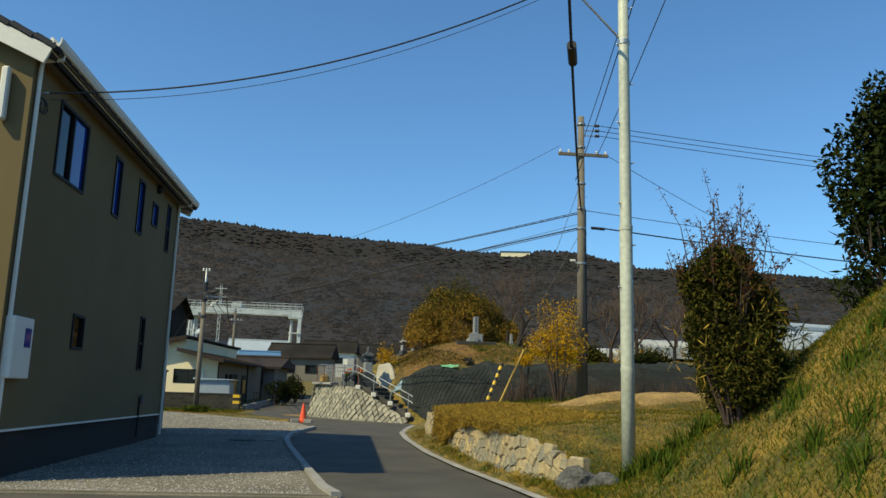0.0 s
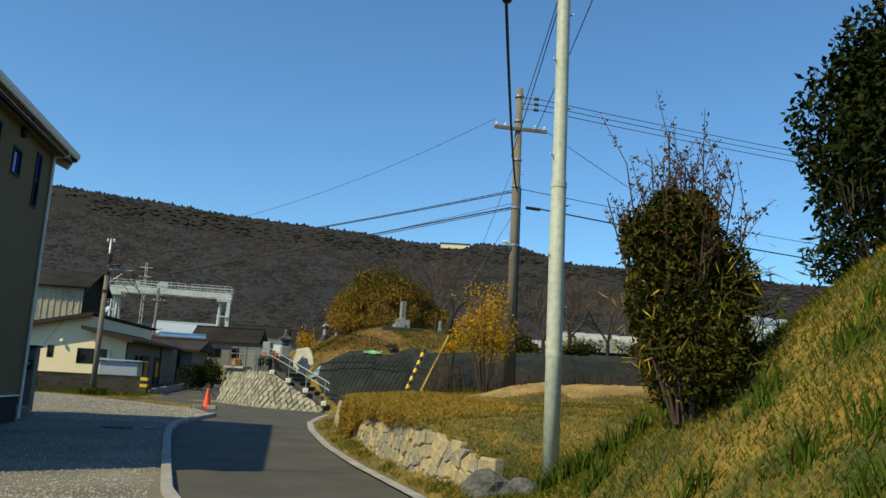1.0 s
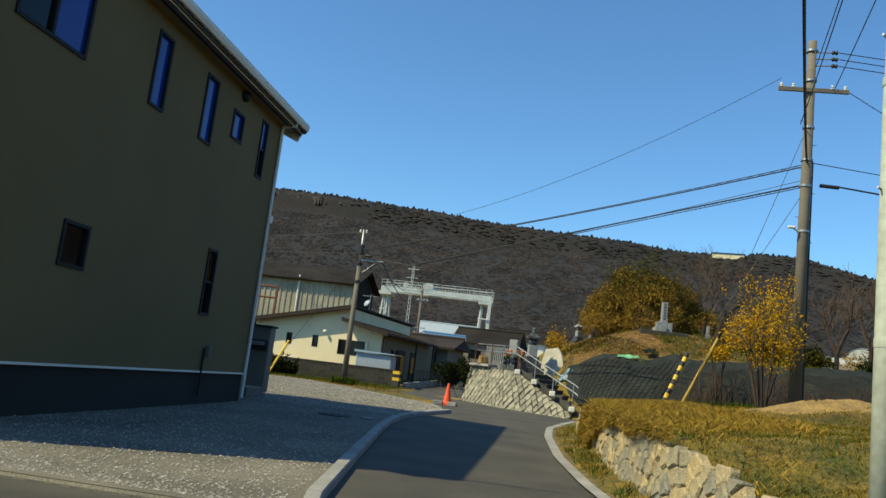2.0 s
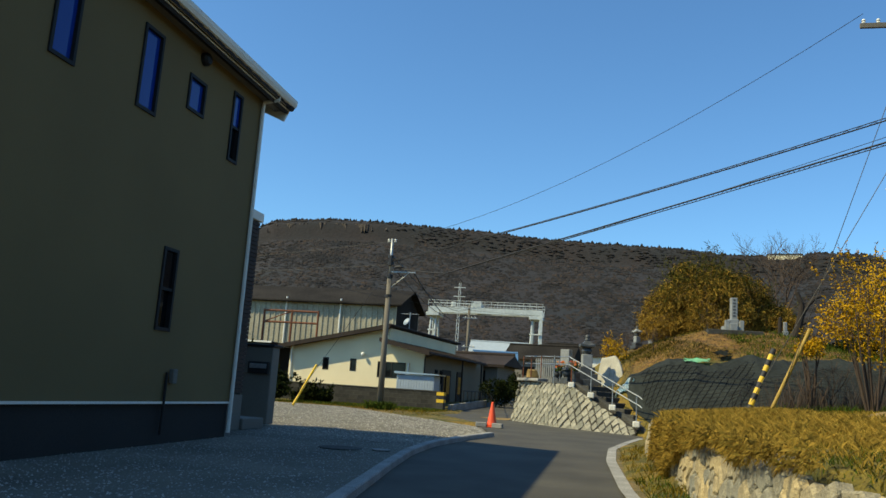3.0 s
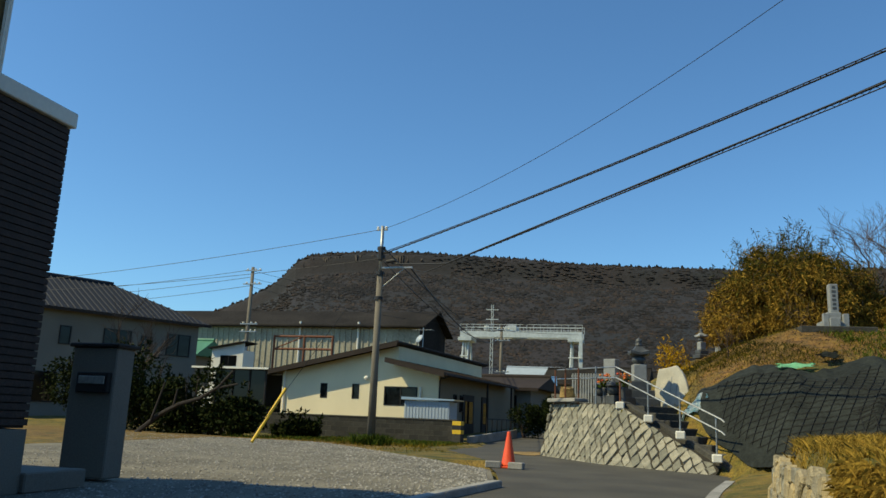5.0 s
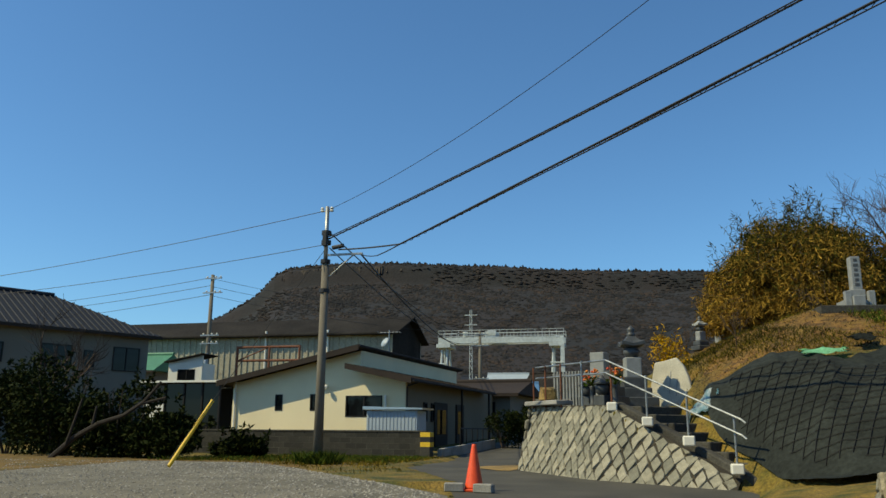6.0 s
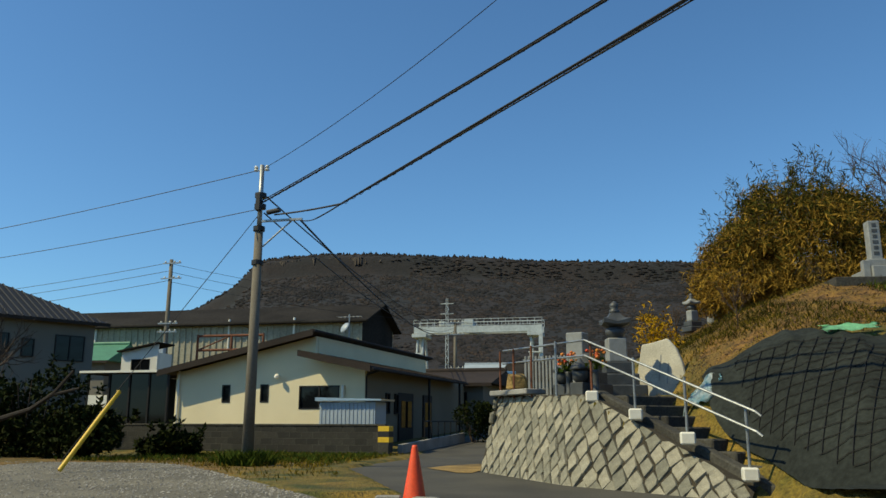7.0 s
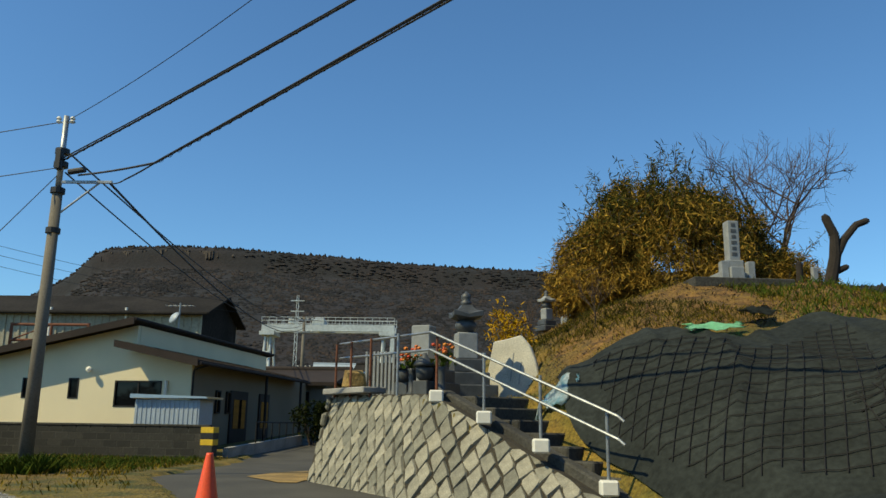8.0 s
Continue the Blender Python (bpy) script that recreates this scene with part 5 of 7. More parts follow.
for zz, far in ((12.2, 13.5), (11.6, 12.8), (10.9, 11.6)):
    cable("wire", (P4[0], P4[1], zz), (-90, 92, far), 0.8, 0.02, TH)
    cable("wire", (P4[0], P4[1], zz - 0.1), (-7, 88, zz - 1.8), 0.8, 0.014, TH)


def stay_guard(a, b, banded, label, tone=M_YELLOW):
    a, b = Vector(a), Vector(b)
    g = thing("stay_guard", pose(*a), label, "stay guard")
    d = b - a
    if banded:
        n = 11
        for i in range(n):
            part("band", R(d * (i / n), d * ((i + 1) / n), 0.055, n=12), M_YELLOW if i % 2 else M_BLACK, g)
    else:
        part("sleeve", R((0, 0, 0), d, 0.042, n=12), tone, g)
        part("cap", R(d, d * 1.02, 0.046, n=12), tone, g)
    return g


stay_guard((3.14, 25.15, 1.0), (3.70, 25.47, 2.32), True, "yellow and black banded guard on a pole stay")
stay_guard((3.72, 25.9, 1.05), (4.44, 25.6, 2.76), False, "faded yellow guard sleeve on a pole stay", M_FADED)
stay_guard((-10.3, 33.6, 0.2), (-10.02, 34.72, 1.6), False, "yellow plastic guard sleeve on a pole stay")


def cone_marker():
    g = thing("traffic_cone", (-2.92, 30.2, float(road_z(30.2)) + 0.0), "orange traffic cone weighted by two concrete blocks", "traffic cone")
    part("base", B((0, 0, 0.02), (0.36, 0.36, 0.04), 0.01), M_ORANGE, g)
    part("cone", lathe([(0.15, 0.04), (0.14, 0.07), (0.035, 0.68), (0.03, 0.70)], 24), M_ORANGE, g, smooth=True)
    return g


cone_marker()
for x, y, w, yaw in ((-3.2, 30.05, 0.3, 12), (-2.72, 29.95, 0.3, -8)):
    tagged(part("weight_block", B((0, 0, 0.065), (w, 0.16, 0.13), 0.015), M_CONC, at=pose(x, y, float(road_z(y)), 0, 0, yaw)), "rough concrete block beside the cone", "concrete block", group="cone weights")
mh = part("manhole_cover", lathe([(0.30, 0), (0.34, 0.004), (0.34, 0.025), (0.30, 0.03)], 32, pose(-3.61, 19.2, float(road_z(19.2)) + 0.025)), M_CONC_OLD)
tagged(mh, "round grey manhole cover set in the gravel", "manhole cover")
mh = part("valve_cover", lathe([(0.13, 0), (0.15, 0.02), (0.13, 0.025)], 24, pose(-3.0, 19.3, float(road_z(19.3)) + 0.04)), M_CONC)
tagged(mh, "small round valve cover in the gravel", "valve cover")


# ---- bungalow and its yard ----
def bungalow():
    yaw = -5.4
    F = pose(-9.04, 47.28, 0.05, 0, 0, 180 + yaw)  # x runs along the front to the far corner, y comes out of the front
    F = pose(-9.04, 47.28, 0.05, 0, 0, yaw)
    h = thing("bungalow", F, "low cream rendered bungalow with brown metal gable roofs", "house")
    W = 7.6
    z1, zp = 2.9, 4.08
    holes = [(-5.62, -5.28, 1.68, 2.32), (-4.05, -3.71, 1.68, 2.32), (-2.5, -0.95, 1.44, 2.25)]
    part("front_wall", pierced(bmesh.new(), -W, 0, 0, 2.6, 0.16, holes, Matrix()), M_CREAM, h)
    part("front_gable", prism([(-W, 2.6), (0, 2.6), (0, 2.86), (-1.9, 3.2), (-1.9, 3.98), (-W, 2.78)], 0.16), M_CREAM, h)
    part("clerestory_wall", B((-1.98, 6.1, 3.52), (0.16, 11.8, 0.94)), M_CREAM, h)
    # Porch side takes the shade-darkened cream.
    part("side_wall", B((-0.08, 6.2, 1.45), (0.16, 12, 2.9)), M_CREAMSHADE, h)
    part("side_wall", B((-W + 0.08, 6.2, 1.45), (0.16, 12, 2.9)), M_CREAM, h)
    part("back_wall", B((-W / 2, 12.1, 1.45), (W - 0.4, 0.16, 2.9)), M_CREAM, h)
    for x0, x1, a, b in holes:
        win = window_unit(h, Matrix.Translation((x0, 0.03, a)), x1 - x0, b - a, "slide" if x1 - x0 > 1 else "fixed", M_DARKGLASS)
    part("frosted_panel", B((-1.3, 0.045, 1.85), (0.66, 0.014, 0.70)), M_FROST, h)
    part("flue", R((-0.78, -0.08, 1.6), (-0.78, -0.08, 2.25), 0.05), M_WHITE, h)
    part("wall_lamp", lathe([(0.02, 0), (0.09, 0.05), (0.09, 0.12), (0.03, 0.16)], 12, Matrix.Translation((-3.3, -0.12, 2.55)) @ pose(0, 0, 0, 70, 0, 0)), M_WHITE, h)
    part("corner_pipe", R((-W + 0.15, -0.06, 0.3), (-W + 0.15, -0.06, 2.85), 0.04), M_WHITE, h)

    def roof(x0, z0, x1, z1b, y0, y1, name, t=0.1):
        part(name, prism([(x0, z0), (x1, z1b), (x1, z1b + t), (x0, z0 + t)], y1 - y0, Matrix.Translation((0, y0, 0))), M_BROWNROOF, h)
        for k in range(int((y1 - y0) / 0.9)):
            yy = y0 + 0.2 + k * 0.9
            part("roof_seam", prism([(x0, z0 + t), (x1, z1b + t), (x1, z1b + t + 0.03), (x0, z0 + t + 0.03)], 0.03, Matrix.Translation((0, yy, 0))), M_BROWNROOF, h)
        part("barge_board", prism([(x0, z0 - 0.1), (x1, z1b - 0.1), (x1, z1b + t + 0.02), (x0, z0 + t + 0.02)], 0.05, Matrix.Translation((0, y0 - 0.05, 0))), M_BROWNROOF, h)

    roof(-W - 0.45, 2.74, -1.75, 4.06, -0.55, 12.5, "roof")
    roof(-1.86, 3.26, 0.6, 2.74, -0.95, 10.5, "porch_roof")
    part("porch_barge", prism([(-2.12, 3.22), (-1.86, 3.16), (-1.86, 3.38), (-2.12, 3.43)], 0.9, Matrix.Translation((0, -0.98, 0))), M_BROWNROOF, h)
    part("ridge", R((-1.75, -0.58, 4.12), (-1.75, 12.5, 4.12), 0.06), M_BROWNROOF, h)
    part("eaves_gutter", R((0.65, -0.95, 2.74), (0.65, 10.5, 2.74), 0.05), M_BROWNROOF, h)
    part("downpipe", tube([(0.6, -0.2, 2.72), (0.12, -0.1, 2.6), (0.08, -0.06, 2.5), (0.08, -0.06, 0.2)], 0.035, 8), M_DARKFRAME, h)
    for y, w in ((4.0, 1.6), (6.6, 1.1)):
        d = part("door", B((0.03, y, 1.05), (0.06, w, 2.1), 0.01), M_DARKFRAME, h, "dark sliding entrance door")
        part("pane", B((0.065, y, 1.3), (0.012, w * 0.7, 1.0)), M_DARKGLASS, d)
    for y in (1.9, 2.8):
        window_unit(h, pose(0.03, y, 1.3, 0, 0, 90), 0.35, 0.75, glass=M_DARKGLASS)
    for y in (5.3, 9.6):
        part("porch_post", R((0.55, y, 0), (0.55, y, 2.74), 0.05), M_DARKFRAME, h)
    ae = part("aerial_mast", R((-2.0, 3.0, 4.0), (-2.0, 3.0, 5.15), 0.025), M_STEEL, h)
    part("aerial_boom", R((-2.5, 3.0, 5.05), (-1.5, 3.0, 5.05), 0.012), M_STEEL, ae)
    for i in range(6):
        part("aerial_rod", R((-2.45 + i * 0.18, 2.75, 5.05), (-2.45 + i * 0.18, 3.25, 5.05), 0.008, n=5), M_STEEL, ae)
    dish = lathe([(0.02, 0.08), (0.11, 0.055), (0.19, 0.015), (0.22, -0.015), (0.23, 0.0), (0.2, 0.035), (0.12, 0.075), (0.02, 0.1)], 20, Matrix.Translation((-2.15, 2.9, 4.62)) @ pose(0, 0, 0, 60, 0, -35))
    part("dish", dish, M_BLUEGREY, ae, "round grey satellite dish")
    return h


bungalow()


def yard_wall():
    a, b = Vector((-7.35, 44.2)), Vector((-21.0, 45.5))
    d = (b - a).normalized()
    yaw = math.degrees(math.atan2(d.y, d.x))
    w = thing("block_wall", pose(a.x, a.y, 0.0, 0, 0, yaw), "low dark weathered concrete block wall", "wall", kind="structure")
    L = (b - a).length
    part("core", B((L / 2, 0, 0.44), (L, 0.112, 0.88)), M_CONC_OLD, w)
    part("coping", B((L / 2, 0, 0.965), (L, 0.16, 0.06), 0.01), M_CONC_OLD, w)
    me = None
    for j in range(5):
        for i in range(int(L / 0.4) + 1):
            x = 0.2 + i * 0.4 + (0.2 if j % 2 else 0) + 0.2
            if x > L - 0.2:
                continue
            if me is None:
                ob = part("block", B((0, 0, 0), (0.388, 0.12, 0.18), 0.008), M_BLOCK, w, at=Matrix.Translation((x, 0, 0.09 + j * 0.19)))
                me = ob.data
            else:
                ob = new("block", me)
                ob.matrix_basis = Matrix.Translation((x, 0, 0.09 + j * 0.19))
                ob.parent = w
    p = part("end_pier", B((0.02, 0, 0.46), (0.34, 0.34, 0.96), 0.015), M_CONC_OLD, w)
    for z, m in ((0.86, M_YELLOW), (0.70, M_BLACK), (0.54, M_YELLOW)):
        part("warning_band", B((0.02, 0, z), (0.352, 0.352, 0.15), 0.004), m, p, "yellow and black warning band")
    return w


yard_wall()


def side_ramp():
    w = thing("ramp_wall", (-6.95, 44.6, 0.05), "low pale concrete side wall with a dark rail", "wall", kind="structure")
    part("kerb_wall", prism([(0, 0), (6.5, 0), (6.5, 0.62), (0, 0.34)], 0.16, pose(0, 0, 0, 0, 0, 84)), M_CONC, w)
    for i in range(7):
        x = 2.2 + i * 0.7
        p = pose(0, 0, 0, 0, 0, 84) @ Vector((x, 0.08, 0.3))
        part("rail_post", R(p, p + Vector((0, 0, 0.75)), 0.02), M_DARKFRAME, w)
    a, b = pose(0, 0, 0, 0, 0, 84) @ Vector((2.2, 0.08, 1.03)), pose(0, 0, 0, 0, 0, 84) @ Vector((6.4, 0.08, 1.03))
    part("rail", R(a, b, 0.022), M_DARKFRAME, w)
    return w


side_ramp()


def garden_store():
    g = thing("garden_store", pose(-8.78, 45.3, 0.02, 0, 0, -5.4), "blue-grey ribbed metal storage shed with a pale lid roof", "shed")
    part("body", B((0, 0, 0.82), (1.9, 0.9, 1.64), 0.01), M_BLUEGREY, g)
    for i in range(14):
        part("rib", B((-0.88 + i * 0.135, -0.455, 0.82), (0.03, 0.02, 1.6)), M_BLUEGREY, g)
    part("roof", prism([(-1.04, 1.68), (1.2, 1.68), (1.2, 1.73), (-1.04, 1.79)], 1.15, Matrix.Translation((0, -0.6, 0))), M_ALU, g)
    return g


garden_store()


# ---- works hall, gantry and the village ----
def works_hall():
    x0, x1, y0, y1, ze, zr = -46.0, -18.9, 77.0, 85.4, 8.45, 10.05
    zg = 0.5
    h = thing("works_hall", (x0, y0, zg), "long factory hall in stained pale corrugated sheet with a dark roof", "building")
    inv = Matrix.Translation((-x0, -y0, -zg))
    part("front_wall", B(((x0 + x1) / 2, y0 + 0.05, (zg + ze) / 2), (x1 - x0, 0.1, ze - zg), m=inv), M_CORR, h)
    part("back_wall", B(((x0 + x1) / 2, y1 - 0.05, (zg + ze) / 2), (x1 - x0, 0.1, ze - zg), m=inv), M_CORR, h)
    g = pose(0, 0, 0, 0, 0, 90)
    # End walls borrow the dark roof sheet: the gable's shade is put into colour.
    for x in (x0, x1 - 0.1):
        part("shaded_end_wall", prism([(y0 + 0.1, zg), (y1 - 0.1, zg), (y1 - 0.1, ze), ((y0 + y1) / 2, zr), (y0 + 0.1, ze)], 0.1, inv @ Matrix.Translation((x + 0.1, 0, 0)) @ g), M_CORRDARK, h)
    n = 52
    for i in range(n):
        x = x0 + (x1 - x0) * (i + 0.5) / n
        part("sheet_rib", B((x, y0 - 0.03, (zg + ze) / 2), (0.12, 0.07, ze - zg - 0.1), m=inv), M_CORR, h)
    for ya, yb, za, zb in ((y0 - 0.5, (y0 + y1) / 2, ze - 0.15, zr + 0.02), ((y0 + y1) / 2, y1 + 0.5, zr + 0.02, ze - 0.15)):
        part("roof", prism([(ya, za), (yb, zb), (yb, zb + 0.14), (ya, za + 0.14)], x1 - x0 + 1.2, inv @ Matrix.Translation((x1 + 0.6, 0, 0)) @ g), M_CORRDARK, h)
    for x in (-41.0, -29.5, -24.2):
        part("downpipe", R(inv @ Vector((x, y0 - 0.1, 2)), inv @ Vector((x, y0 - 0.1, ze + 0.3)), 0.09), M_WHITE, h)
    part("gutter", R(inv @ Vector((x0, y0 - 0.5, ze - 0.12)), inv @ Vector((x1 + 0.5, y0 - 0.5, ze - 0.12)), 0.1), M_CORRDARK, h)
    return h


works_hall()


def rack():
    g = thing("steel_rack", (-27, 72.5, 0.4), "rusty red steel frame in front of the hall", "frame")
    for x in (-2.6, 0, 2.4):
        part("column", R((x, 0, 0), (x, 0, 6.7), 0.09), M_RUST, g)
    for z in (5.6, 6.6):
        part("beam", R((-2.6, 0, z), (2.4, 0, z), 0.09), M_RUST, g)
    part("brace", R((-2.6, 0, 5.6), (0, 0, 6.6), 0.05), M_RUST, g)
    return g


rack()


def gable_house(x, y, w, d, he, hr, yaw, wall, roofm, label, windows=(), hip=False, name="house"):
    zg = hz(x, y)
    h = thing(name, pose(x, y, zg - 0.2, 0, 0, yaw), label, "house")
    part("wall_body", B((0, 0, he / 2), (w, d, he)), wall, h)
    o = 0.55
    bm = bmesh.new()
    k = w * 0.28 if hip else -o * 0
    a = [bm.verts.new(v) for v in ((-w / 2 - o, -d / 2 - o, he - 0.1), (w / 2 + o, -d / 2 - o, he - 0.1), (w / 2 + o, d / 2 + o, he - 0.1), (-w / 2 - o, d / 2 + o, he - 0.1),
                                   (-w / 2 - o + (k + o if hip else 0), 0, hr), (w / 2 + o - (k + o if hip else 0), 0, hr))]
    for f in ((0, 1, 5, 4), (2, 3, 4, 5), (1, 2, 5), (3, 0, 4), (3, 2, 1, 0)):
        bm.faces.new([a[i] for i in f])
    rf = part("roof", bm, roofm, h)
    part("ridge_cap", R((-w / 2 + (k if hip else -o), 0, hr + 0.03), (w / 2 - (k if hip else -o), 0, hr + 0.03), 0.14), roofm, h)
    if hip:
        n = int(w / 0.32)
        for i in range(n):
            t = (i + 0.5) / n
            xx = -w / 2 - o + (w + 2 * o) * t
            lim = 1.0
            if hip:
                edge = min(t, 1 - t) * (w + 2 * o) / (k + o)
                lim = min(1.0, edge)
            top = Vector((xx, (-d / 2 - o) * (1 - lim), he - 0.1 + (hr - he + 0.1) * lim + 0.02))
            part("roll_tile", R((xx, -d / 2 - o, he - 0.08), top, 0.045, n=5), roofm, h)
    part("eaves_board", B((0, -d / 2 - o + 0.02, he - 0.16), (w + 2 * o, 0.05, 0.16)), M_BROWNROOF, h)
    for wx, wz, ww, wh in windows:
        window_unit(h, Matrix.Translation((wx, -d / 2 - 0.03, wz)), ww, wh, "slide" if ww > 1 else "fixed", M_DARKGLASS)
    return h


gable_house(-34.2, 53.6, 14, 8, 5.9, 8.1, 61, M_GREYWALL, M_TILE, "two-storey beige house with a dark blue-grey tiled hip roof",
            [(-4.6, 3.8, 1.6, 1.2), (-1.2, 3.9, 0.6, 1.0), (1.2, 3.8, 1.6, 1.2), (3.4, 3.9, 0.6, 0.9), (5.0, 3.8, 1.5, 1.3), (-3.5, 0.8, 2.4, 1.6), (1.8, 0.9, 1.6, 1.1)], hip=True)
M_GREENROOF = mat("green_sheet_roof", (0.06, 0.22, 0.13), 0.6, vary=0.2, scale=0.8, fine=8, bump=0.05)
gable_house(-38.0, 73, 4.4, 4, 4.3, 5.6, 0, M_GREYWALL, M_GREENROOF, "low grey outbuilding with a green metal roof")


def lean_to():
    h = thing("outbuilding", (-29.9, 66.0, 0.4), "small white outbuilding with a sloping dark roof beside the factory hall", "building")
    holes = [(-0.55, 0.75, 3.75, 4.5)]
    part("front_wall", pierced(bmesh.new(), -1.25, 1.25, 0, 4.9, 0.12, holes, Matrix()), M_WHITE, h)
    part("gable_strip", prism([(-1.25, 4.9), (1.25, 4.9), (1.25, 5.4), (-1.25, 4.95)], 0.12), M_WHITE, h)
    part("side_wall", B((1.19, 0.85, 2.45), (0.12, 1.4, 4.9)), M_WHITE, h)
    part("side_wall", B((-1.19, 0.85, 2.45), (0.12, 1.4, 4.9)), M_WHITE, h)
    part("back_wall", B((0, 1.6, 2.45), (2.5, 0.12, 4.9)), M_WHITE, h)
    window_unit(h, Matrix.Translation((-0.55, 0.03, 3.75)), 1.3, 0.75, "slide", M_DARKGLASS)
    part("roof", prism([(-1.45, 4.95), (1.4, 5.46), (1.4, 5.54), (-1.45, 5.03)], 2.0, Matrix.Translation((0, -0.3, 0))), M_CORRDARK, h)
    return h


lean_to()


def glazed_annexe():
    h = thing("garden_annexe", (-22.6, 54.0, 0.1), "dark glazed garden annexe with a flat pale-edged roof", "building")
    part("roof", B((0, 2.0, 3.18), (4.6, 4.6, 0.12), 0.01), M_CORRDARK, h)
    part("roof_edge", B((0, -0.33, 3.2), (4.66, 0.05, 0.1), 0.005), M_WHITE, h)
    part("base_wall", B((0, 0.0, 0.4), (4.2, 0.12, 0.8)), M_FOUND, h)
    part("back_wall", B((0, 4.1, 1.55), (4.2, 0.12, 3.1)), M_FOUND, h)
    for x in (-2.05, -0.95, 0.1, 1.1, 2.05):
        part("post", B((x, 0, 1.95), (0.09, 0.1, 2.34), 0.006), M_DARKFRAME, h)
    for a, b in ((-0.95, 0.1), (0.1, 1.1), (1.1, 2.05)):
        part("pane", B(((a + b) / 2, 0.02, 1.95), (b - a - 0.1, 0.014, 2.3)), M_DARKGLASS, h)
    part("white_panel", B((-1.5, 0.0, 1.5), (1.0, 0.06, 1.3), 0.006), M_WHITE, h, "white painted panel")
    part("panel_rail", B((-1.5, 0.0, 2.5), (1.0, 0.06, 0.08)), M_GREYWALL, h)
    return h


glazed_annexe()
gable_house(-9.8, 63, 6.0, 6, 2.4, 3.1, -4, M_GREYWALL, M_BROWNROOF, "grey shed joined behind the bungalow", [(1.0, 1.0, 1.2, 0.9)])
gable_house(-13.2, 101, 4.2, 5, 3.0, 3.9, 8, M_CREAM, M_BLUEROOF, "cream village house with a blue metal roof", [(-1.2, 1.2, 1.6, 1.1)])
gable_house(-8.5, 112, 8, 6, 3.4, 5.2, -8, M_GREYWALL, M_CORRDARK, "grey village house with a dark roof", [(-2, 1.2, 1.6, 1.1), (1, 1.2, 1.6, 1.1)])
gable_house(-18, 140, 9, 7, 4.2, 6.2, 5, M_WHITE, M_BLUEGREY, "white village house with a blue roof", [(-2, 1.8, 1.6, 1.1), (1, 1.8, 1.6, 1.1)])
gable_house(-6, 150, 9, 7, 4.6, 6.6, -5, M_WHITE, M_CORRDARK, "white two-storey village house", [(-2, 2.4, 1.6, 1.1), (1, 2.4, 1.6, 1.1)])
gable_house(-26, 160, 10, 7, 4.4, 6.4, 2, M_CREAM, M_TILE, "cream village house with a tiled roof", [(-2, 2.2, 1.6, 1.1), (1, 2.2, 1.6, 1.1)])
gable_house(3, 165, 9, 7, 4.4, 6.4, 8, M_GREYWALL, M_CORRDARK, "grey village house below the mountain", [(-2, 2.2, 1.6, 1.1), (1, 2.2, 1.6, 1.1)])


def gantry():
    y, x0, x1 = 126.7, -27.6, -10.1
    zg = hz(-19, y)
    g = thing("gantry_crane", (x0, y, zg), "pale grey-white gantry crane with a railed walkway", "crane")
    W = x1 - x0
    zb, zt = 12.95 - zg, 13.75 - zg
    part("girder", B((W / 2, 0, (zb + zt) / 2), (W, 0.5, zt - zb), 0.03), M_CRANE, g)
    part("girder", B((W / 2, 2.6, (zb + zt) / 2), (W, 0.5, zt - zb), 0.03), M_CRANE, g)
    part("flange", B((W / 2, 0, zb - 0.03), (W, 0.7, 0.08)), M_CRANE, g)
    for yy in (-0.3, 2.9):
        for i in range(19):
            part("rail_post", R((W * i / 18, yy, zt), (W * i / 18, yy, zt + 0.95), 0.035, n=6), M_CRANE, g)
        for z in (0.5, 0.95):
            part("guard_rail", R((0, yy, zt + z), (W, yy, zt + z), 0.035, n=6), M_CRANE, g)
    for x, sp in ((W - 1.0, 0.85), (0.75, 0.55)):
        for yy in (-1.2, 3.8):
            for s in (-1, 1):
                part("leg", R((x + s * sp * 0.6, 1.3 + (yy - 1.3) * 0.25, zb), (x + s * sp, yy, 0), 0.17, 0.15, 8), M_CRANE, g)
        for z in (2.0, 4.5, 7.0):
            part("leg_tie", R((x - sp, -0.6, z), (x + sp, -0.6, z), 0.1, n=6), M_CRANE, g)
        part("end_head", B((x, 1.3, zb - 0.35), (2.0, 3.4, 0.5), 0.03), M_CRANE, g)
    t = part("trolley", B((W * 0.42, 1.3, zt + 0.4), (1.6, 2.4, 0.8), 0.05), M_CRANE, g, "hoist trolley")
    part("hoist_drum", R((W * 0.42 - 0.6, 1.3, zt + 0.9), (W * 0.42 + 0.6, 1.3, zt + 0.9), 0.3), M_STEEL, t)
    part("motor_box", B((W * 0.22, 0.0, zt + 0.45), (0.7, 0.5, 0.7), 0.03), M_WHITE, g)
    part("ladder", B((W - 0.2, -0.4, zb * 0.5), (0.5, 0.08, zb), 0.01), M_CRANE, g)
    return g


gantry()
zl = hz(-21.6, 120)
lat = thing("lattice_pole", (-21.6, 120, zl), "slim pale steel lattice power pole", "utility pole")
for sx in (-0.22, 0.22):
    part("chord", R((sx, 0, 0), (sx * 0.5, 0, 16.6 - zl), 0.04, n=6), M_CRANE, lat)
for i in range(16):
    z0, z1 = (16 - zl) * i / 16, (16 - zl) * (i + 1) / 16
    s = (-1) ** i
    part("lacing", R((-0.2 * s, 0, z0), (0.2 * s, 0, z1), 0.035, n=5), M_CRANE, lat)
for z in (15.9, 14.6, 13.2):
    part("crossarm", B((0, 0, z - zl), (1.7, 0.1, 0.1)), M_CRANE, lat)


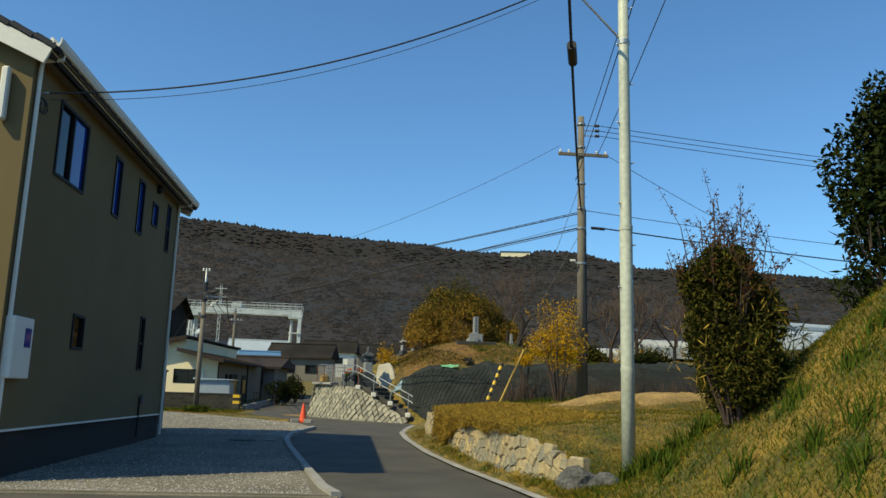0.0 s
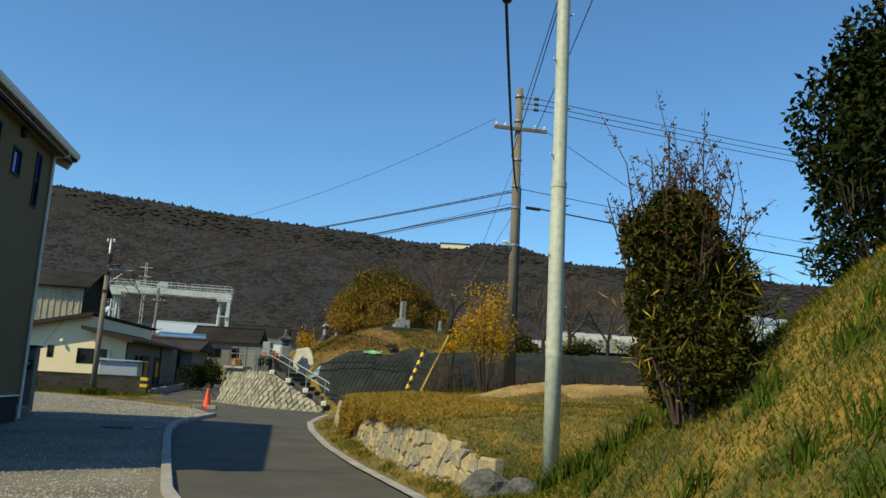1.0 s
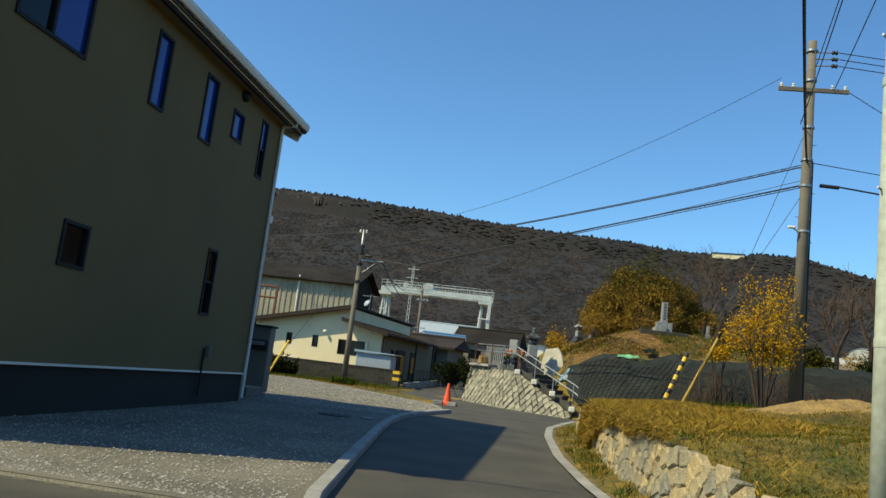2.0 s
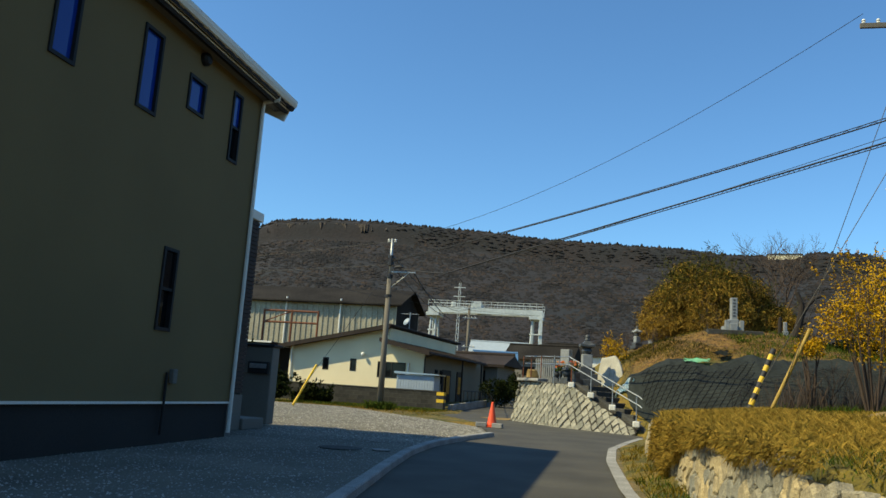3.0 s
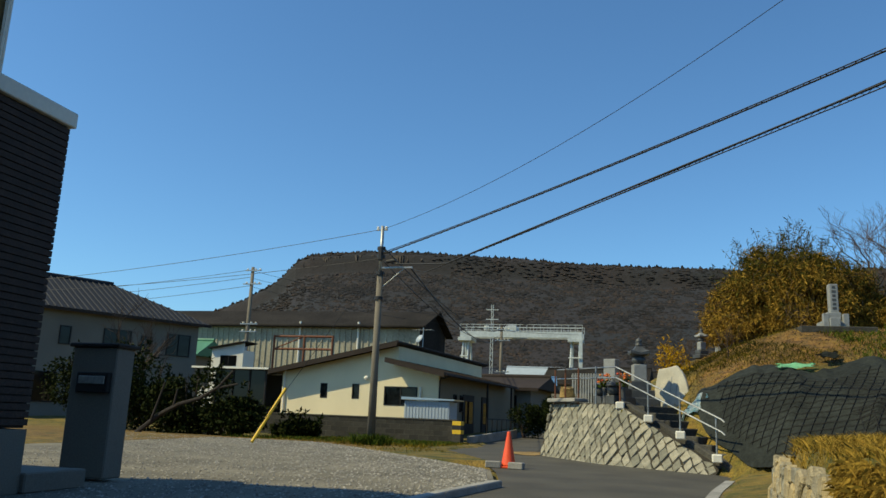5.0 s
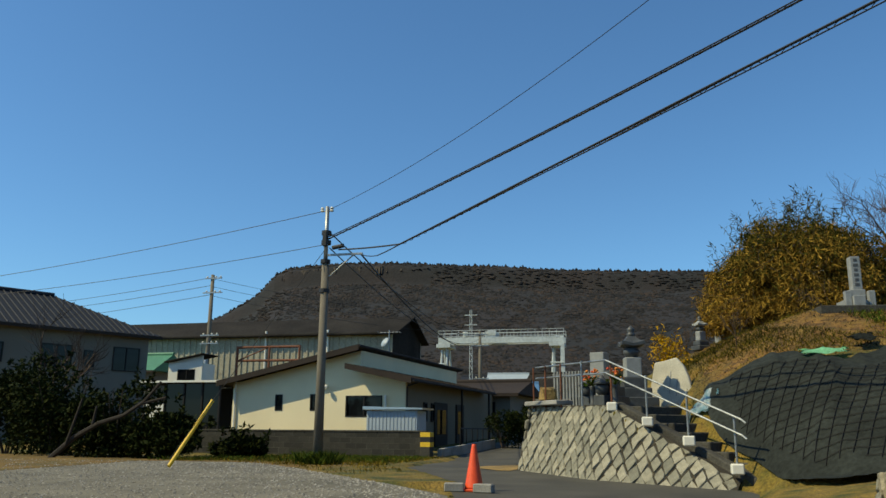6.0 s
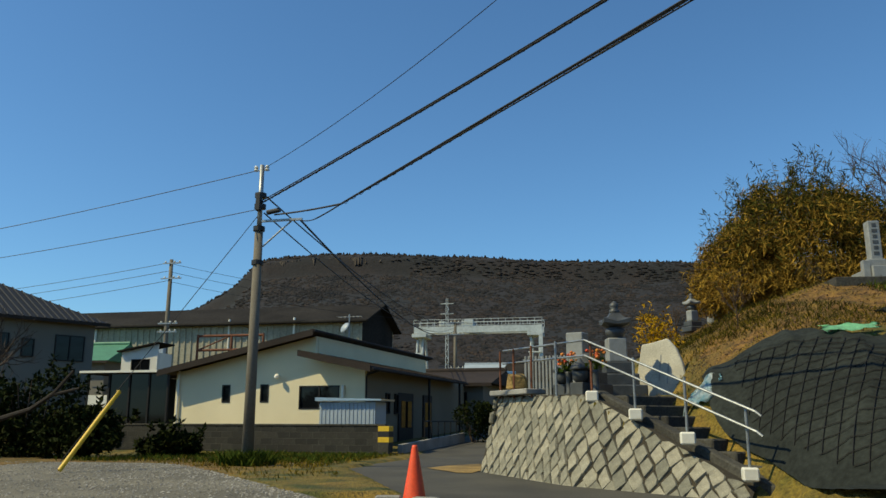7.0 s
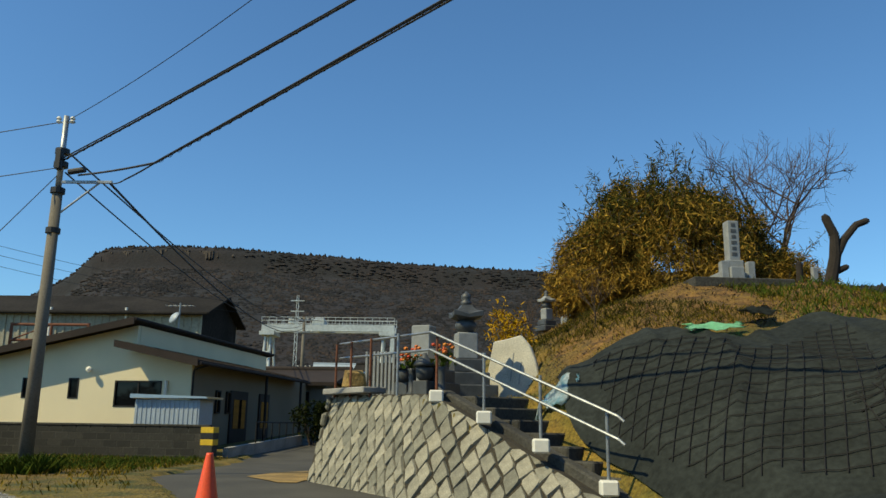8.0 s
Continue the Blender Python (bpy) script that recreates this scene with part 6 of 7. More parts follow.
def stone_yard():
    rng = random.Random(21)
    for i in range(16):
        x, y = rng.uniform(-17, -10), rng.uniform(86, 92)
        s = rng.uniform(0.6, 1.3)
        bm = B((0, 0, s * 0.4), (s * 1.3, s, s * 0.8), s * 0.08)
        for v in bm.verts:
            v.co += Vector((rng.uniform(-0.1, 0.1), rng.uniform(-0.1, 0.1), rng.uniform(-0.06, 0.06)))
        ob = part("quarry_block", bm, M_SLAB, at=pose(x, y, hz(x, y) + (0.9 if i % 3 == 0 else 0), 0, 0, rng.uniform(0, 90)))
        tagged(ob, "pale rough quarried stone block in a yard", "stone block", group="quarry blocks")


stone_yard()


def tank_house():
    x, y = 27.6, 60
    z = hz(x, y)
    g = thing("water_tank_tower", (x, y, z), "yellow square tower with a white round tank on top", "tank")
    part("tower", B((0, 0, (9.3 - z) / 2), (1.5, 1.5, 9.3 - z), 0.03), M_YELLOW, g)
    part("tank", lathe([(0.25, 0), (0.5, 0.1), (0.62, 0.4), (0.5, 0.72), (0.25, 0.88), (0.05, 0.92)], 18, Matrix.Translation((0, 0, 9.3 - z))), M_WHITE, g, smooth=True)
    for dx in (-0.5, 0.4):
        window_unit(g, Matrix.Translation((dx * 0.8, -0.78, 9.3 - z - 1.6)), 0.4, 0.9)
    return g


tank_house()


def greenhouse(x, y, L, wd, h, yaw, label):
    z = hz(x, y)
    g = thing("greenhouse", pose(x, y, z - 0.1, 0, 0, yaw), label, "greenhouse")
    n = 14
    prof = [(-wd / 2, 0)] + [(-wd / 2 * math.cos(math.pi * k / n), h * 0.55 + h * 0.45 * math.sin(math.pi * k / n)) for k in range(n + 1)] + [(wd / 2, 0)]
    part("cover", prism(prof, L, pose(-L / 2, 0, 0, 0, 0, -90)), M_PALEFILM, g)
    for k in range(6):
        part("hoop", tube([pose(-L / 2 + L * k / 5, 0, 0, 0, 0, -90) @ Vector((px * 1.01, 0, pz * 1.01)) for px, pz in prof], 0.04, 5), M_STEEL, g)
    return g


greenhouse(24.0, 62, 7, 4, 1.5, 6, "long white plastic greenhouse on the rise")
greenhouse(17.5, 60, 4, 3, 1.0, -4, "low white plastic greenhouse behind bare trees")
gable_house(12.2, 20.6, 2.6, 2.0, 1.6, 2.1, 12, M_WHITE, M_BLUEGREY, "small white shed with a pale grey roof behind the bank", name="shed")


# ---- rubble wall along the lane ----
def rubble_wall():
    w = thing("rubble_wall", (1.2, 17, 0), "low dry-stone wall of tan and grey rubble under the grassy terrace", "wall", kind="structure")
    inv = Matrix.Translation((-1.2, -17, 0))
    rng = random.Random(11)
    bm = bmesh.new()
    ys = np.arange(10.6, 24.4, 0.4)
    prev = None
    for yy in ys:
        x = float(wall_x(yy)) + 0.2
        z0 = float(road_z(yy)) - 0.1
        zt = min(0.6, 0.32 + 0.122 * (yy - 10.4))
        row = [bm.verts.new(inv @ Vector((x - 0.02, yy, z0))), bm.verts.new(inv @ Vector((x + 0.05, yy, zt))), bm.verts.new(inv @ Vector((x + 0.3, yy, zt - 0.1)))]
        if prev:
            bm.faces.new((prev[0], row[0], row[1], prev[1]))
            bm.faces.new((prev[1], row[1], row[2], prev[2]))
        prev = row
    part("earth_core", bm, M_MORTAR, w)
    # irregular flat-faced stones: cells round scattered centres, cut by their neighbours
    sites = []
    for j in range(6):
        y = 10.5 + rng.uniform(0, 0.2)
        while y < 24.2:
            wide = rng.uniform(0.15, 0.34)
            sites.append((y + wide / 2, -0.02 + 0.165 * (j + 0.5) + rng.uniform(-0.055, 0.055)))
            y += wide
    for a, b in sites:
        top = (0.70 if a > 12.7 else 0.42 + 0.122 * (a - 10.4)) - float(road_z(a)) + rng.uniform(-0.03, 0.03)
        if b > top - 0.03:
            continue
        cell = [(a - 0.3, max(b - 0.3, -0.03)), (a + 0.3, max(b - 0.3, -0.03)), (a + 0.3, min(b + 0.3, top)), (a - 0.3, min(b + 0.3, top))]
        for c, d in sites:
            if (c, d) == (a, b) or abs(c - a) > 0.7 or abs(d - b) > 0.6:
                continue
            nx, ny = c - a, d - b
            lim = (nx * (a + c) + ny * (b + d)) / 2
            cut = []
            for (px, py), (qx, qy) in zip(cell, cell[1:] + cell[:1]):
                fp, fq = px * nx + py * ny - lim, qx * nx + qy * ny - lim
                if fp <= 0:
                    cut.append((px, py))
                if fp * fq < 0:
                    t = fp / (fp - fq)
                    cut.append((px + (qx - px) * t, py + (qy - py) * t))
            cell = cut
            if len(cell) < 3:
                break
        if len(cell) < 3:
            continue
        mx, my = sum(p[0] for p in cell) / len(cell), sum(p[1] for p in cell) / len(cell)
        if max(math.hypot(p[0] - mx, p[1] - my) for p in cell) < 0.05:
            continue
        out, lean_y, lean_z = rng.uniform(0.035, 0.065), rng.uniform(-0.07, 0.07), rng.uniform(-0.08, 0.1)
        slope = (float(wall_x(mx + 0.1)) - float(wall_x(mx - 0.1))) / 0.2
        nrm = Vector((-1, slope, 0.12)).normalized()
        tan = Vector((slope, 1, 0)).normalized()
        bm = bmesh.new()
        rings = []
        for shrink, deep in ((0.95, -0.06), (0.94, out * 0.6), (0.74, out)):
            ring = []
            for px, py in cell:
                u, v = (px - mx) * shrink + rng.uniform(-0.005, 0.005), (py - my) * shrink + rng.uniform(-0.005, 0.005)
                ring.append(bm.verts.new(tan * u + Vector((0.1 * v, 0, v)) + nrm * (deep + (u * lean_y + v * lean_z) * (deep > 0))))
            rings.append(ring)
        for p, q in zip(rings, rings[1:]):
            for k in range(len(p)):
                bm.faces.new((p[k], p[(k + 1) % len(p)], q[(k + 1) % len(p)], q[k]))
        bm.faces.new(rings[-1])
        bmesh.ops.recalc_face_normals(bm, faces=bm.faces)
        part("stone", bm, M_RUBBLE, w, at=inv @ Matrix.Translation((float(wall_x(mx)) + 0.15 + 0.12 * my, mx, float(road_z(mx)) + my)))
    for x, yy, sc in ((2.05, 10.45, 0.27), (2.32, 10.1, 0.22)):
        bm = bmesh.new()
        bmesh.ops.create_icosphere(bm, subdivisions=2, radius=1.0)
        for v in bm.verts:
            v.co = Vector((v.co.x * 0.9, v.co.y * 1.1, v.co.z * 0.85)) * sc * rng.uniform(0.82, 1.15)
        part("boulder", bm, M_BOULDER, w, "dark grey boulder at the wall end", at=inv @ pose(x, yy, float(road_z(yy)) + 0.18, 0, 0, rng.uniform(0, 90)))
    return w


M_BOULDER = mat("dark_boulder", (0.13, 0.13, 0.125), 0.95, vary=0.5, scale=3, fine=20, bump=1.0, depth=0.03)
rubble_wall()


# ---- plants ----
def leaf_mesh(name, pts, length, width, material, seed, bias=(0, 0, 0.3), parent=None, jitter=0.4):
    """Many single leaves, each a narrow folded diamond."""
    rng = np.random.RandomState(seed)
    n = len(pts)
    d = rng.normal(size=(n, 3)) + np.array(bias)
    d /= np.linalg.norm(d, axis=1)[:, None]
    s = np.cross(d, rng.normal(size=(n, 3)))
    s /= np.linalg.norm(s, axis=1)[:, None] + 1e-9
    ln = (length * (1 + jitter * rng.uniform(-1, 1, n)))[:, None]
    wd = (width * (1 + jitter * rng.uniform(-1, 1, n)))[:, None]
    nrm = np.cross(d, s)
    p = np.asarray(pts)
    co = np.stack([p, p + d * ln * 0.45 + s * wd * 0.5 + nrm * wd * 0.15, p + d * ln, p + d * ln * 0.45 - s * wd * 0.5 + nrm * wd * 0.15], 1).reshape(-1, 3)
    me = bpy.data.meshes.new(name)
    i = np.arange(n)[:, None] * 4
    me.from_pydata(co.tolist(), [], (i + np.array([[0, 1, 2, 3]])).tolist())
    me.materials.append(material)
    ob = new(name, me)
    ob.parent = parent
    return ob


def blob_points(n, c, r, seed, hollow=0.5, lumps=9, flat=0.0):
    """Points in an uneven crown: overlapping lumps round an ellipsoid."""
    rng = np.random.RandomState(seed)
    c, r = np.array(c), np.array(r)
    out = []
    cs = []
    for k in range(lumps):
        v = rng.normal(size=3)
        v /= np.linalg.norm(v)
        v[2] = abs(v[2]) * (1 - flat) if flat else v[2]
        cs.append((v * 0.55, rng.uniform(0.35, 0.6)))
    cs.append((np.zeros(3), 0.7))
    per = n // len(cs) + 1
    for v, q in cs:
        d = rng.normal(size=(per, 3))
        d /= np.linalg.norm(d, axis=1)[:, None]
        rad = q * (hollow + (1 - hollow) * rng.uniform(0, 1, per) ** 0.5)
        out.append(v + d * rad[:, None])
    return np.concatenate(out)[:n] * r + c


def twig(acc, a, b, r1, r2, n):
    """A tapered twig added to lists of corners and faces."""
    d = (b - a).normalized()
    u = d.orthogonal().normalized()
    v = d.cross(u)
    verts, faces = acc
    base = len(verts)
    for p, r in ((a, r1), (b, r2)):
        for k in range(n):
            verts.append(tuple(p + (u * math.cos(6.2832 * k / n) + v * math.sin(6.2832 * k / n)) * r))
    for k in range(n):
        faces.append((base + k, base + (k + 1) % n, base + n + (k + 1) % n, base + n + k))


def twig_part(name, acc, material, parent):
    me = bpy.data.meshes.new(name)
    me.from_pydata(acc[0], [], acc[1])
    me.materials.append(material)
    ob = new(name, me)
    ob.parent = parent
    return tagged(ob, kind="stuff")


def branch(acc, p, d, ln, r, depth, rng, spread=0.6, up=0.15, n=5):
    """A limb that forks into thinner, crooked limbs."""
    steps = 4
    q = p
    for i in range(steps):
        d2 = (d + Vector((rng.uniform(-1, 1), rng.uniform(-1, 1), rng.uniform(-0.6, 1) + up)) * 0.22).normalized()
        e = q + d2 * ln / steps
        twig(acc, q, e, r * (1 - 0.35 * i / steps), r * (1 - 0.35 * (i + 1) / steps), n)
        q, d = e, d2
        if depth > 0 and i > 0:
            for _ in range(rng.choice((1, 1, 2))):
                dd = (d + Vector((rng.uniform(-1, 1), rng.uniform(-1, 1), rng.uniform(-0.6, 1))) * spread).normalized()
                branch(acc, q, dd, ln * rng.uniform(0.5, 0.78), r * 0.55, depth - 1, rng, spread, up, max(3, n - 1))


def bare_tree(x, y, h, seed, label, depth=3, lean=(0, 0), r=0.09, spread=0.75):
    z = hz(x, y)
    t = thing("bare_tree", (x, y, z - 0.05), label, "tree")
    rng = random.Random(seed)
    bm = bmesh.new()
    rod(bm, (0, 0, 0), (lean[0] * 0.4, lean[1] * 0.4, h * 0.25), r * 1.25, r, 8)
    part("trunk", bm, M_BARK, t)
    acc = ([], [])
    top = Vector((lean[0] * 0.4, lean[1] * 0.4, h * 0.25))
    for k in range(4):
        a = k * 1.57 + rng.uniform(-0.5, 0.5)
        branch(acc, top, Vector((math.cos(a) * 0.6 + lean[0], math.sin(a) * 0.6 + lean[1], 1)).normalized(), h * 0.34, r * 0.6, depth, rng, spread)
    twig_part("branchwork", acc, M_TWIG, t)
    return t


def leafy(name, x, y, label, category, crown_c, crown_r, n, length, width, material, seed, stems=8, hollow=0.5, bias=(0, 0, 0.2), lumps=9, stem_r=0.03, zoff=0.0, shoots=0, shoot_len=0.8, stem_mat=None):
    z = hz(x, y) - 0.03 + zoff
    t = thing(name, (x, y, z), label, category)
    rng = random.Random(seed)
    c, r = Vector(crown_c), Vector(crown_r)
    bm = bmesh.new()
    tips = []
    for k in range(stems):
        a = rng.uniform(0, 6.28)
        b = rng.uniform(0.02, 0.12)
        base = Vector((b * math.cos(a) * r.x, b * math.sin(a) * r.y, 0))
        tip = c + Vector((math.cos(a) * r.x * rng.uniform(0.2, 0.75), math.sin(a) * r.y * rng.uniform(0.2, 0.75), r.z * rng.uniform(0.0, 0.7)))
        mid = base.lerp(tip, 0.5) + Vector((rng.uniform(-0.08, 0.08), rng.uniform(-0.08, 0.08), 0))
        rod(bm, base, mid, stem_r, stem_r * 0.7, 5)
        rod(bm, mid, tip, stem_r * 0.7, stem_r * 0.3, 5)
    pts = [blob_points(n, c, r, seed, hollow, lumps)]
    for k in range(shoots):
        a = rng.uniform(0, 6.28)
        q = rng.uniform(0.1, 0.9)
        p0 = c + Vector((math.cos(a) * r.x * q, math.sin(a) * r.y * q, r.z * math.sqrt(max(0.05, 1 - q * q)) * 0.8))
        p1 = p0 + Vector((math.cos(a) * q * 0.45 + rng.uniform(-0.15, 0.15), math.sin(a) * q * 0.45, rng.uniform(0.5, 1.0))) * shoot_len
        rod(bm, p0, p1, stem_r * 0.3, stem_r * 0.12, 4)
        m = max(6, n // 300)
        tt = np.random.RandomState(seed * 100 + k).uniform(0.1, 1, m)[:, None]
        pts.append(np.array(p0) * (1 - tt) + np.array(p1) * tt)
    pts = np.concatenate(pts)
    pts = pts[pts[:, 2] > 0.05]
    tagged(part("stemwork", bm, stem_mat or M_TWIG, t), kind="stuff")
    tagged(leaf_mesh("foliage", pts, length, width, material, seed + 1, bias, t), kind="stuff")
    return t


def bamboo_thicket(x, y, label, c, r, n, seed, plumes, green):
    """A mound of drooping bamboo grass: dry leaves on its flanks, greener ones above, leafy culms standing out of its top."""
    t = thing("bamboo_thicket", (x, y, hz(x, y) - 0.05), label, "thicket")
    rng = np.random.RandomState(seed)
    c, r = np.array(c), np.array(r)

    def shell(d):
        return 1 + 0.10 * np.sin(d[:, 0] * 5 + seed) * np.cos(d[:, 1] * 4) + 0.08 * np.sin(d[:, 2] * 9 + d[:, 0] * 7 + seed) + 0.05 * np.sin(d[:, 0] * 17 + d[:, 2] * 13)

    tufts = n // 26
    d = rng.normal(size=(tufts, 3))
    d /= np.linalg.norm(d, axis=1)[:, None]
    d[:, 2] = np.where(d[:, 2] < -0.35, -d[:, 2], d[:, 2])
    inward = rng.uniform(0, 1, tufts) ** 1.5 * 0.4
    core = c + d * r * (shell(d) - inward)[:, None]
    p = core[rng.randint(0, tufts, n)] + rng.normal(0, 1, (n, 3)) * np.array([0.085, 0.085, 0.11])
    p = p[p[:, 2] > 0.03]
    high = (p[:, 2] - c[2]) / r[2]
    is_green = rng.uniform(0, 1, len(p)) < green * np.clip(0.25 + 0.9 * high, 0.08, 0.95)
    dry, fresh = p[~is_green], p[is_green]
    tips, acc = [], ([], [])
    for k in range(plumes):
        a, q = rng.uniform(0, 6.283), rng.uniform(0, 0.8) ** 0.7
        d0 = np.array([math.cos(a) * q, math.sin(a) * q, math.sqrt(1 - q * q)])
        p0 = c + d0 * r * 0.82
        grow = rng.uniform(0.4, 1.3) * (0.6 + 0.5 * d0[2])
        bow = np.array([math.cos(a) * q * 0.5 + rng.uniform(-0.2, 0.2), math.sin(a) * q * 0.5, 0])
        pts = [p0 + np.array([0, 0, grow]) * u + bow * grow * u * u for u in np.linspace(0, 1, 6)]
        for e, f in zip(pts, pts[1:]):
            twig(acc, Vector(e), Vector(f), 0.007, 0.005, 3)
        for u in rng.uniform(0.3, 1.05, 26):
            tips.append(p0 + np.array([0, 0, grow]) * u + bow * grow * u * u + rng.normal(0, 0.035, 3))
    for k in range(plumes * 4):
        a, h = rng.uniform(0, 6.283), rng.uniform(-0.3, 0.9)
        w = math.sqrt(max(0.05, 1 - h * h))
        p0 = c + np.array([math.cos(a) * w, math.sin(a) * w, h]) * r * 0.97
        p1 = p0 + np.array([math.cos(a) * 0.25 + rng.uniform(-0.3, 0.3), math.sin(a) * 0.25, rng.uniform(-0.5, 0.1)])
        if p0[2] > 0.1 and p1[2] > 0:
            twig(acc, Vector(p0), Vector(p1), 0.006, 0.003, 3)
    twig_part("culm_tangle", acc, M_TWIG, t)
    tagged(leaf_mesh("dry_leaves", dry, 0.17, 0.020, M_LEAFBAM, seed + 2, (0, 0, -0.7), t), kind="stuff")
    tagged(leaf_mesh("green_leaves", fresh, 0.16, 0.024, M_BAMGREEN, seed + 3, (0, 0, -0.3), t), kind="stuff")
    tagged(leaf_mesh("plume_leaves", np.array(tips), 0.17, 0.026, M_BAMGREEN, seed + 4, (0, 0, 0.35), t), kind="stuff")
    return t


bamboo_thicket(3.95, 40.6, "large rounded thicket of dry yellow-brown bamboo grass with green plumes", (0, 0, 0.75), (2.25, 1.9, 2.05), 62000, 3, 80, 0.6)
bamboo_thicket(2.55, 41.0, "dry bamboo grass clump spilling down the slope", (0, 0, 0.45), (1.2, 1.2, 1.4), 28000, 5, 16, 0.25)
bamboo_thicket(6.1, 40.9, "brown dry scrub clump beside the stump", (0, 0, 0.4), (1.6, 1.3, 1.25), 26000, 7, 30, 0.4)
leafy("yellow_bush", 0.3, 39.3, "yellow dry bush below the thicket", "bush", (0, 0, 0.6), (0.6, 0.5, 0.75), 1600, 0.12, 0.03, M_LEAFYEL, 9, 8, 0.5, shoots=10, shoot_len=0.4)
leafy("yellow_bush", 5.4, 24.75, "tall yellow-leaved shrub beside the utility pole", "bush", (0, 0, 2.0), (1.08, 0.95, 1.2), 5200, 0.065, 0.032, M_LEAFYEL, 13, 16, 0.35, (0, 0, 0.1), 16, 0.022, shoots=30, shoot_len=0.6)
leafy("yellow_bush", 4.75, 26.9, "small yellow shrub on the terrace", "bush", (0, 0, 1.55), (0.5, 0.4, 0.35), 700, 0.07, 0.04, M_LEAFYEL, 15, 6, 0.35, shoots=6, shoot_len=0.3)
# the mixed bush on the bank near the lane
def mixed_bush(x, y):
    z = hz(x, y) - 0.03
    t = thing("mixed_bush", pose(x, y, z) @ Matrix.Diagonal((1.18, 1.18, 1.25, 1)), "dense upright bush of dark green leaves with reddish twiggy top", "bush")
    rng = random.Random(17)
    nr = np.random.RandomState(17)
    acc = ([], [])
    tops, reds = [], []
    for k in range(34):
        a, q = rng.uniform(0, 6.283), rng.uniform(0.05, 1)
        p = Vector((0.08 * math.cos(a), 0.08 * math.sin(a), 0))
        tip = Vector((0.46 * q * math.cos(a) - 0.08, 0.46 * q * math.sin(a), 1.15 + rng.uniform(-0.2, 0.35) + 0.42 * (1 - q)))
        mid = p.lerp(tip, 0.5) + Vector((rng.uniform(-0.06, 0.06), rng.uniform(-0.06, 0.06), 0))
        twig(acc, p, mid, 0.012, 0.008, 5)
        twig(acc, mid, tip, 0.008, 0.004, 4)
        for _ in range(6):
            b = mid.lerp(tip, rng.uniform(0.3, 1.0))
            e = b + Vector((rng.uniform(-0.16, 0.16), rng.uniform(-0.16, 0.16), rng.uniform(0.08, 0.36)))
            twig(acc, b, e, 0.004, 0.002, 3)
            for u in nr.uniform(0.15, 1.0, 16):
                reds.append(np.array(b.lerp(e, u)) + nr.normal(0, 0.012, 3))
    twig_part("twigwork", acc, M_TWIG, t)
    body = np.concatenate([blob_points(30000, (0, 0, 0.62), (0.47, 0.5, 0.64), 18, 0.45, 16), blob_points(9000, (-0.1, 0, 1.15), (0.34, 0.36, 0.36), 20, 0.3, 9)])
    body = body[body[:, 2] > 0.08]
    tagged(leaf_mesh("foliage", body, 0.042, 0.020, M_LEAFMIX, 19, (0, 0, 0.2), t), kind="stuff")
    tagged(leaf_mesh("russet_foliage", np.array(reds), 0.032, 0.013, M_REDLEAF, 21, (0, 0, 0.3), t), kind="stuff")
    tagged(leaf_mesh("bamboo_leaves", blob_points(420, (0, 0, 0.75), (0.58, 0.58, 0.62), 91, 0.8), 0.10, 0.010, M_STRAW, 92, (0, 0, -0.3), t), kind="stuff")
    tagged(leaf_mesh("bamboo_foliage", blob_points(500, (0.12, -0.1, 0.55), (0.58, 0.55, 0.5), 93, 0.8), 0.13, 0.012, M_BAMGREEN, 94, (0, 0, 0.1), t), kind="stuff")
    return t


mixed_bush(2.72, 7.15)
leafy("evergreen_tree", 6.75, 8.7, "large dark evergreen tree overhanging the bank", "tree", (0.0, 0.0, 2.3), (1.75, 1.75, 1.75), 42000, 0.10, 0.055, M_LEAFDARK, 19, 12, 0.55, (0, 0, 0.1), 18, 0.07, stem_mat=M_BARK)
leafy("evergreen_shrub", 5.1, 8.1, "dark shrub under the evergreen tree", "bush", (0, 0, 0.5), (0.6, 0.6, 0.55), 1200, 0.14, 0.03, M_LEAFDARK, 23, 6, 0.4, shoots=12, shoot_len=0.4)
for x, y, r, h, s in ((-13.6, 38.8, 1.4, 1.1, 29), (-15.8, 39.5, 1.9, 2.3, 31), (-18.6, 40.5, 2.0, 3.1, 33), (-12.3, 40.6, 0.9, 0.75, 35), (-21.5, 41.5, 2.0, 3.0, 37)):
    leafy("evergreen_shrub", x, y, "dark garden evergreen shrub beside the gravel plot", "bush", (0, 0, h * 0.5), (r, r * 0.8, h * 0.62), 5200, 0.16, 0.085, M_LEAFDARK, s, 8, 0.5, shoots=6, shoot_len=0.4)
leafy("evergreen_shrub", -5.9, 51, "round clipped dark shrub beside the lane", "bush", (0, 0, 0.9), (0.9, 0.9, 0.95), 2600, 0.12, 0.06, M_LEAFDARK, 39, 6, 0.6)
leafy("evergreen_shrub", -5.0, 54, "dark evergreen shrub by the lane wall", "bush", (0, 0, 1.1), (0.8, 0.9, 1.1), 2200, 0.13, 0.06, M_LEAFDARK, 41, 6, 0.6)
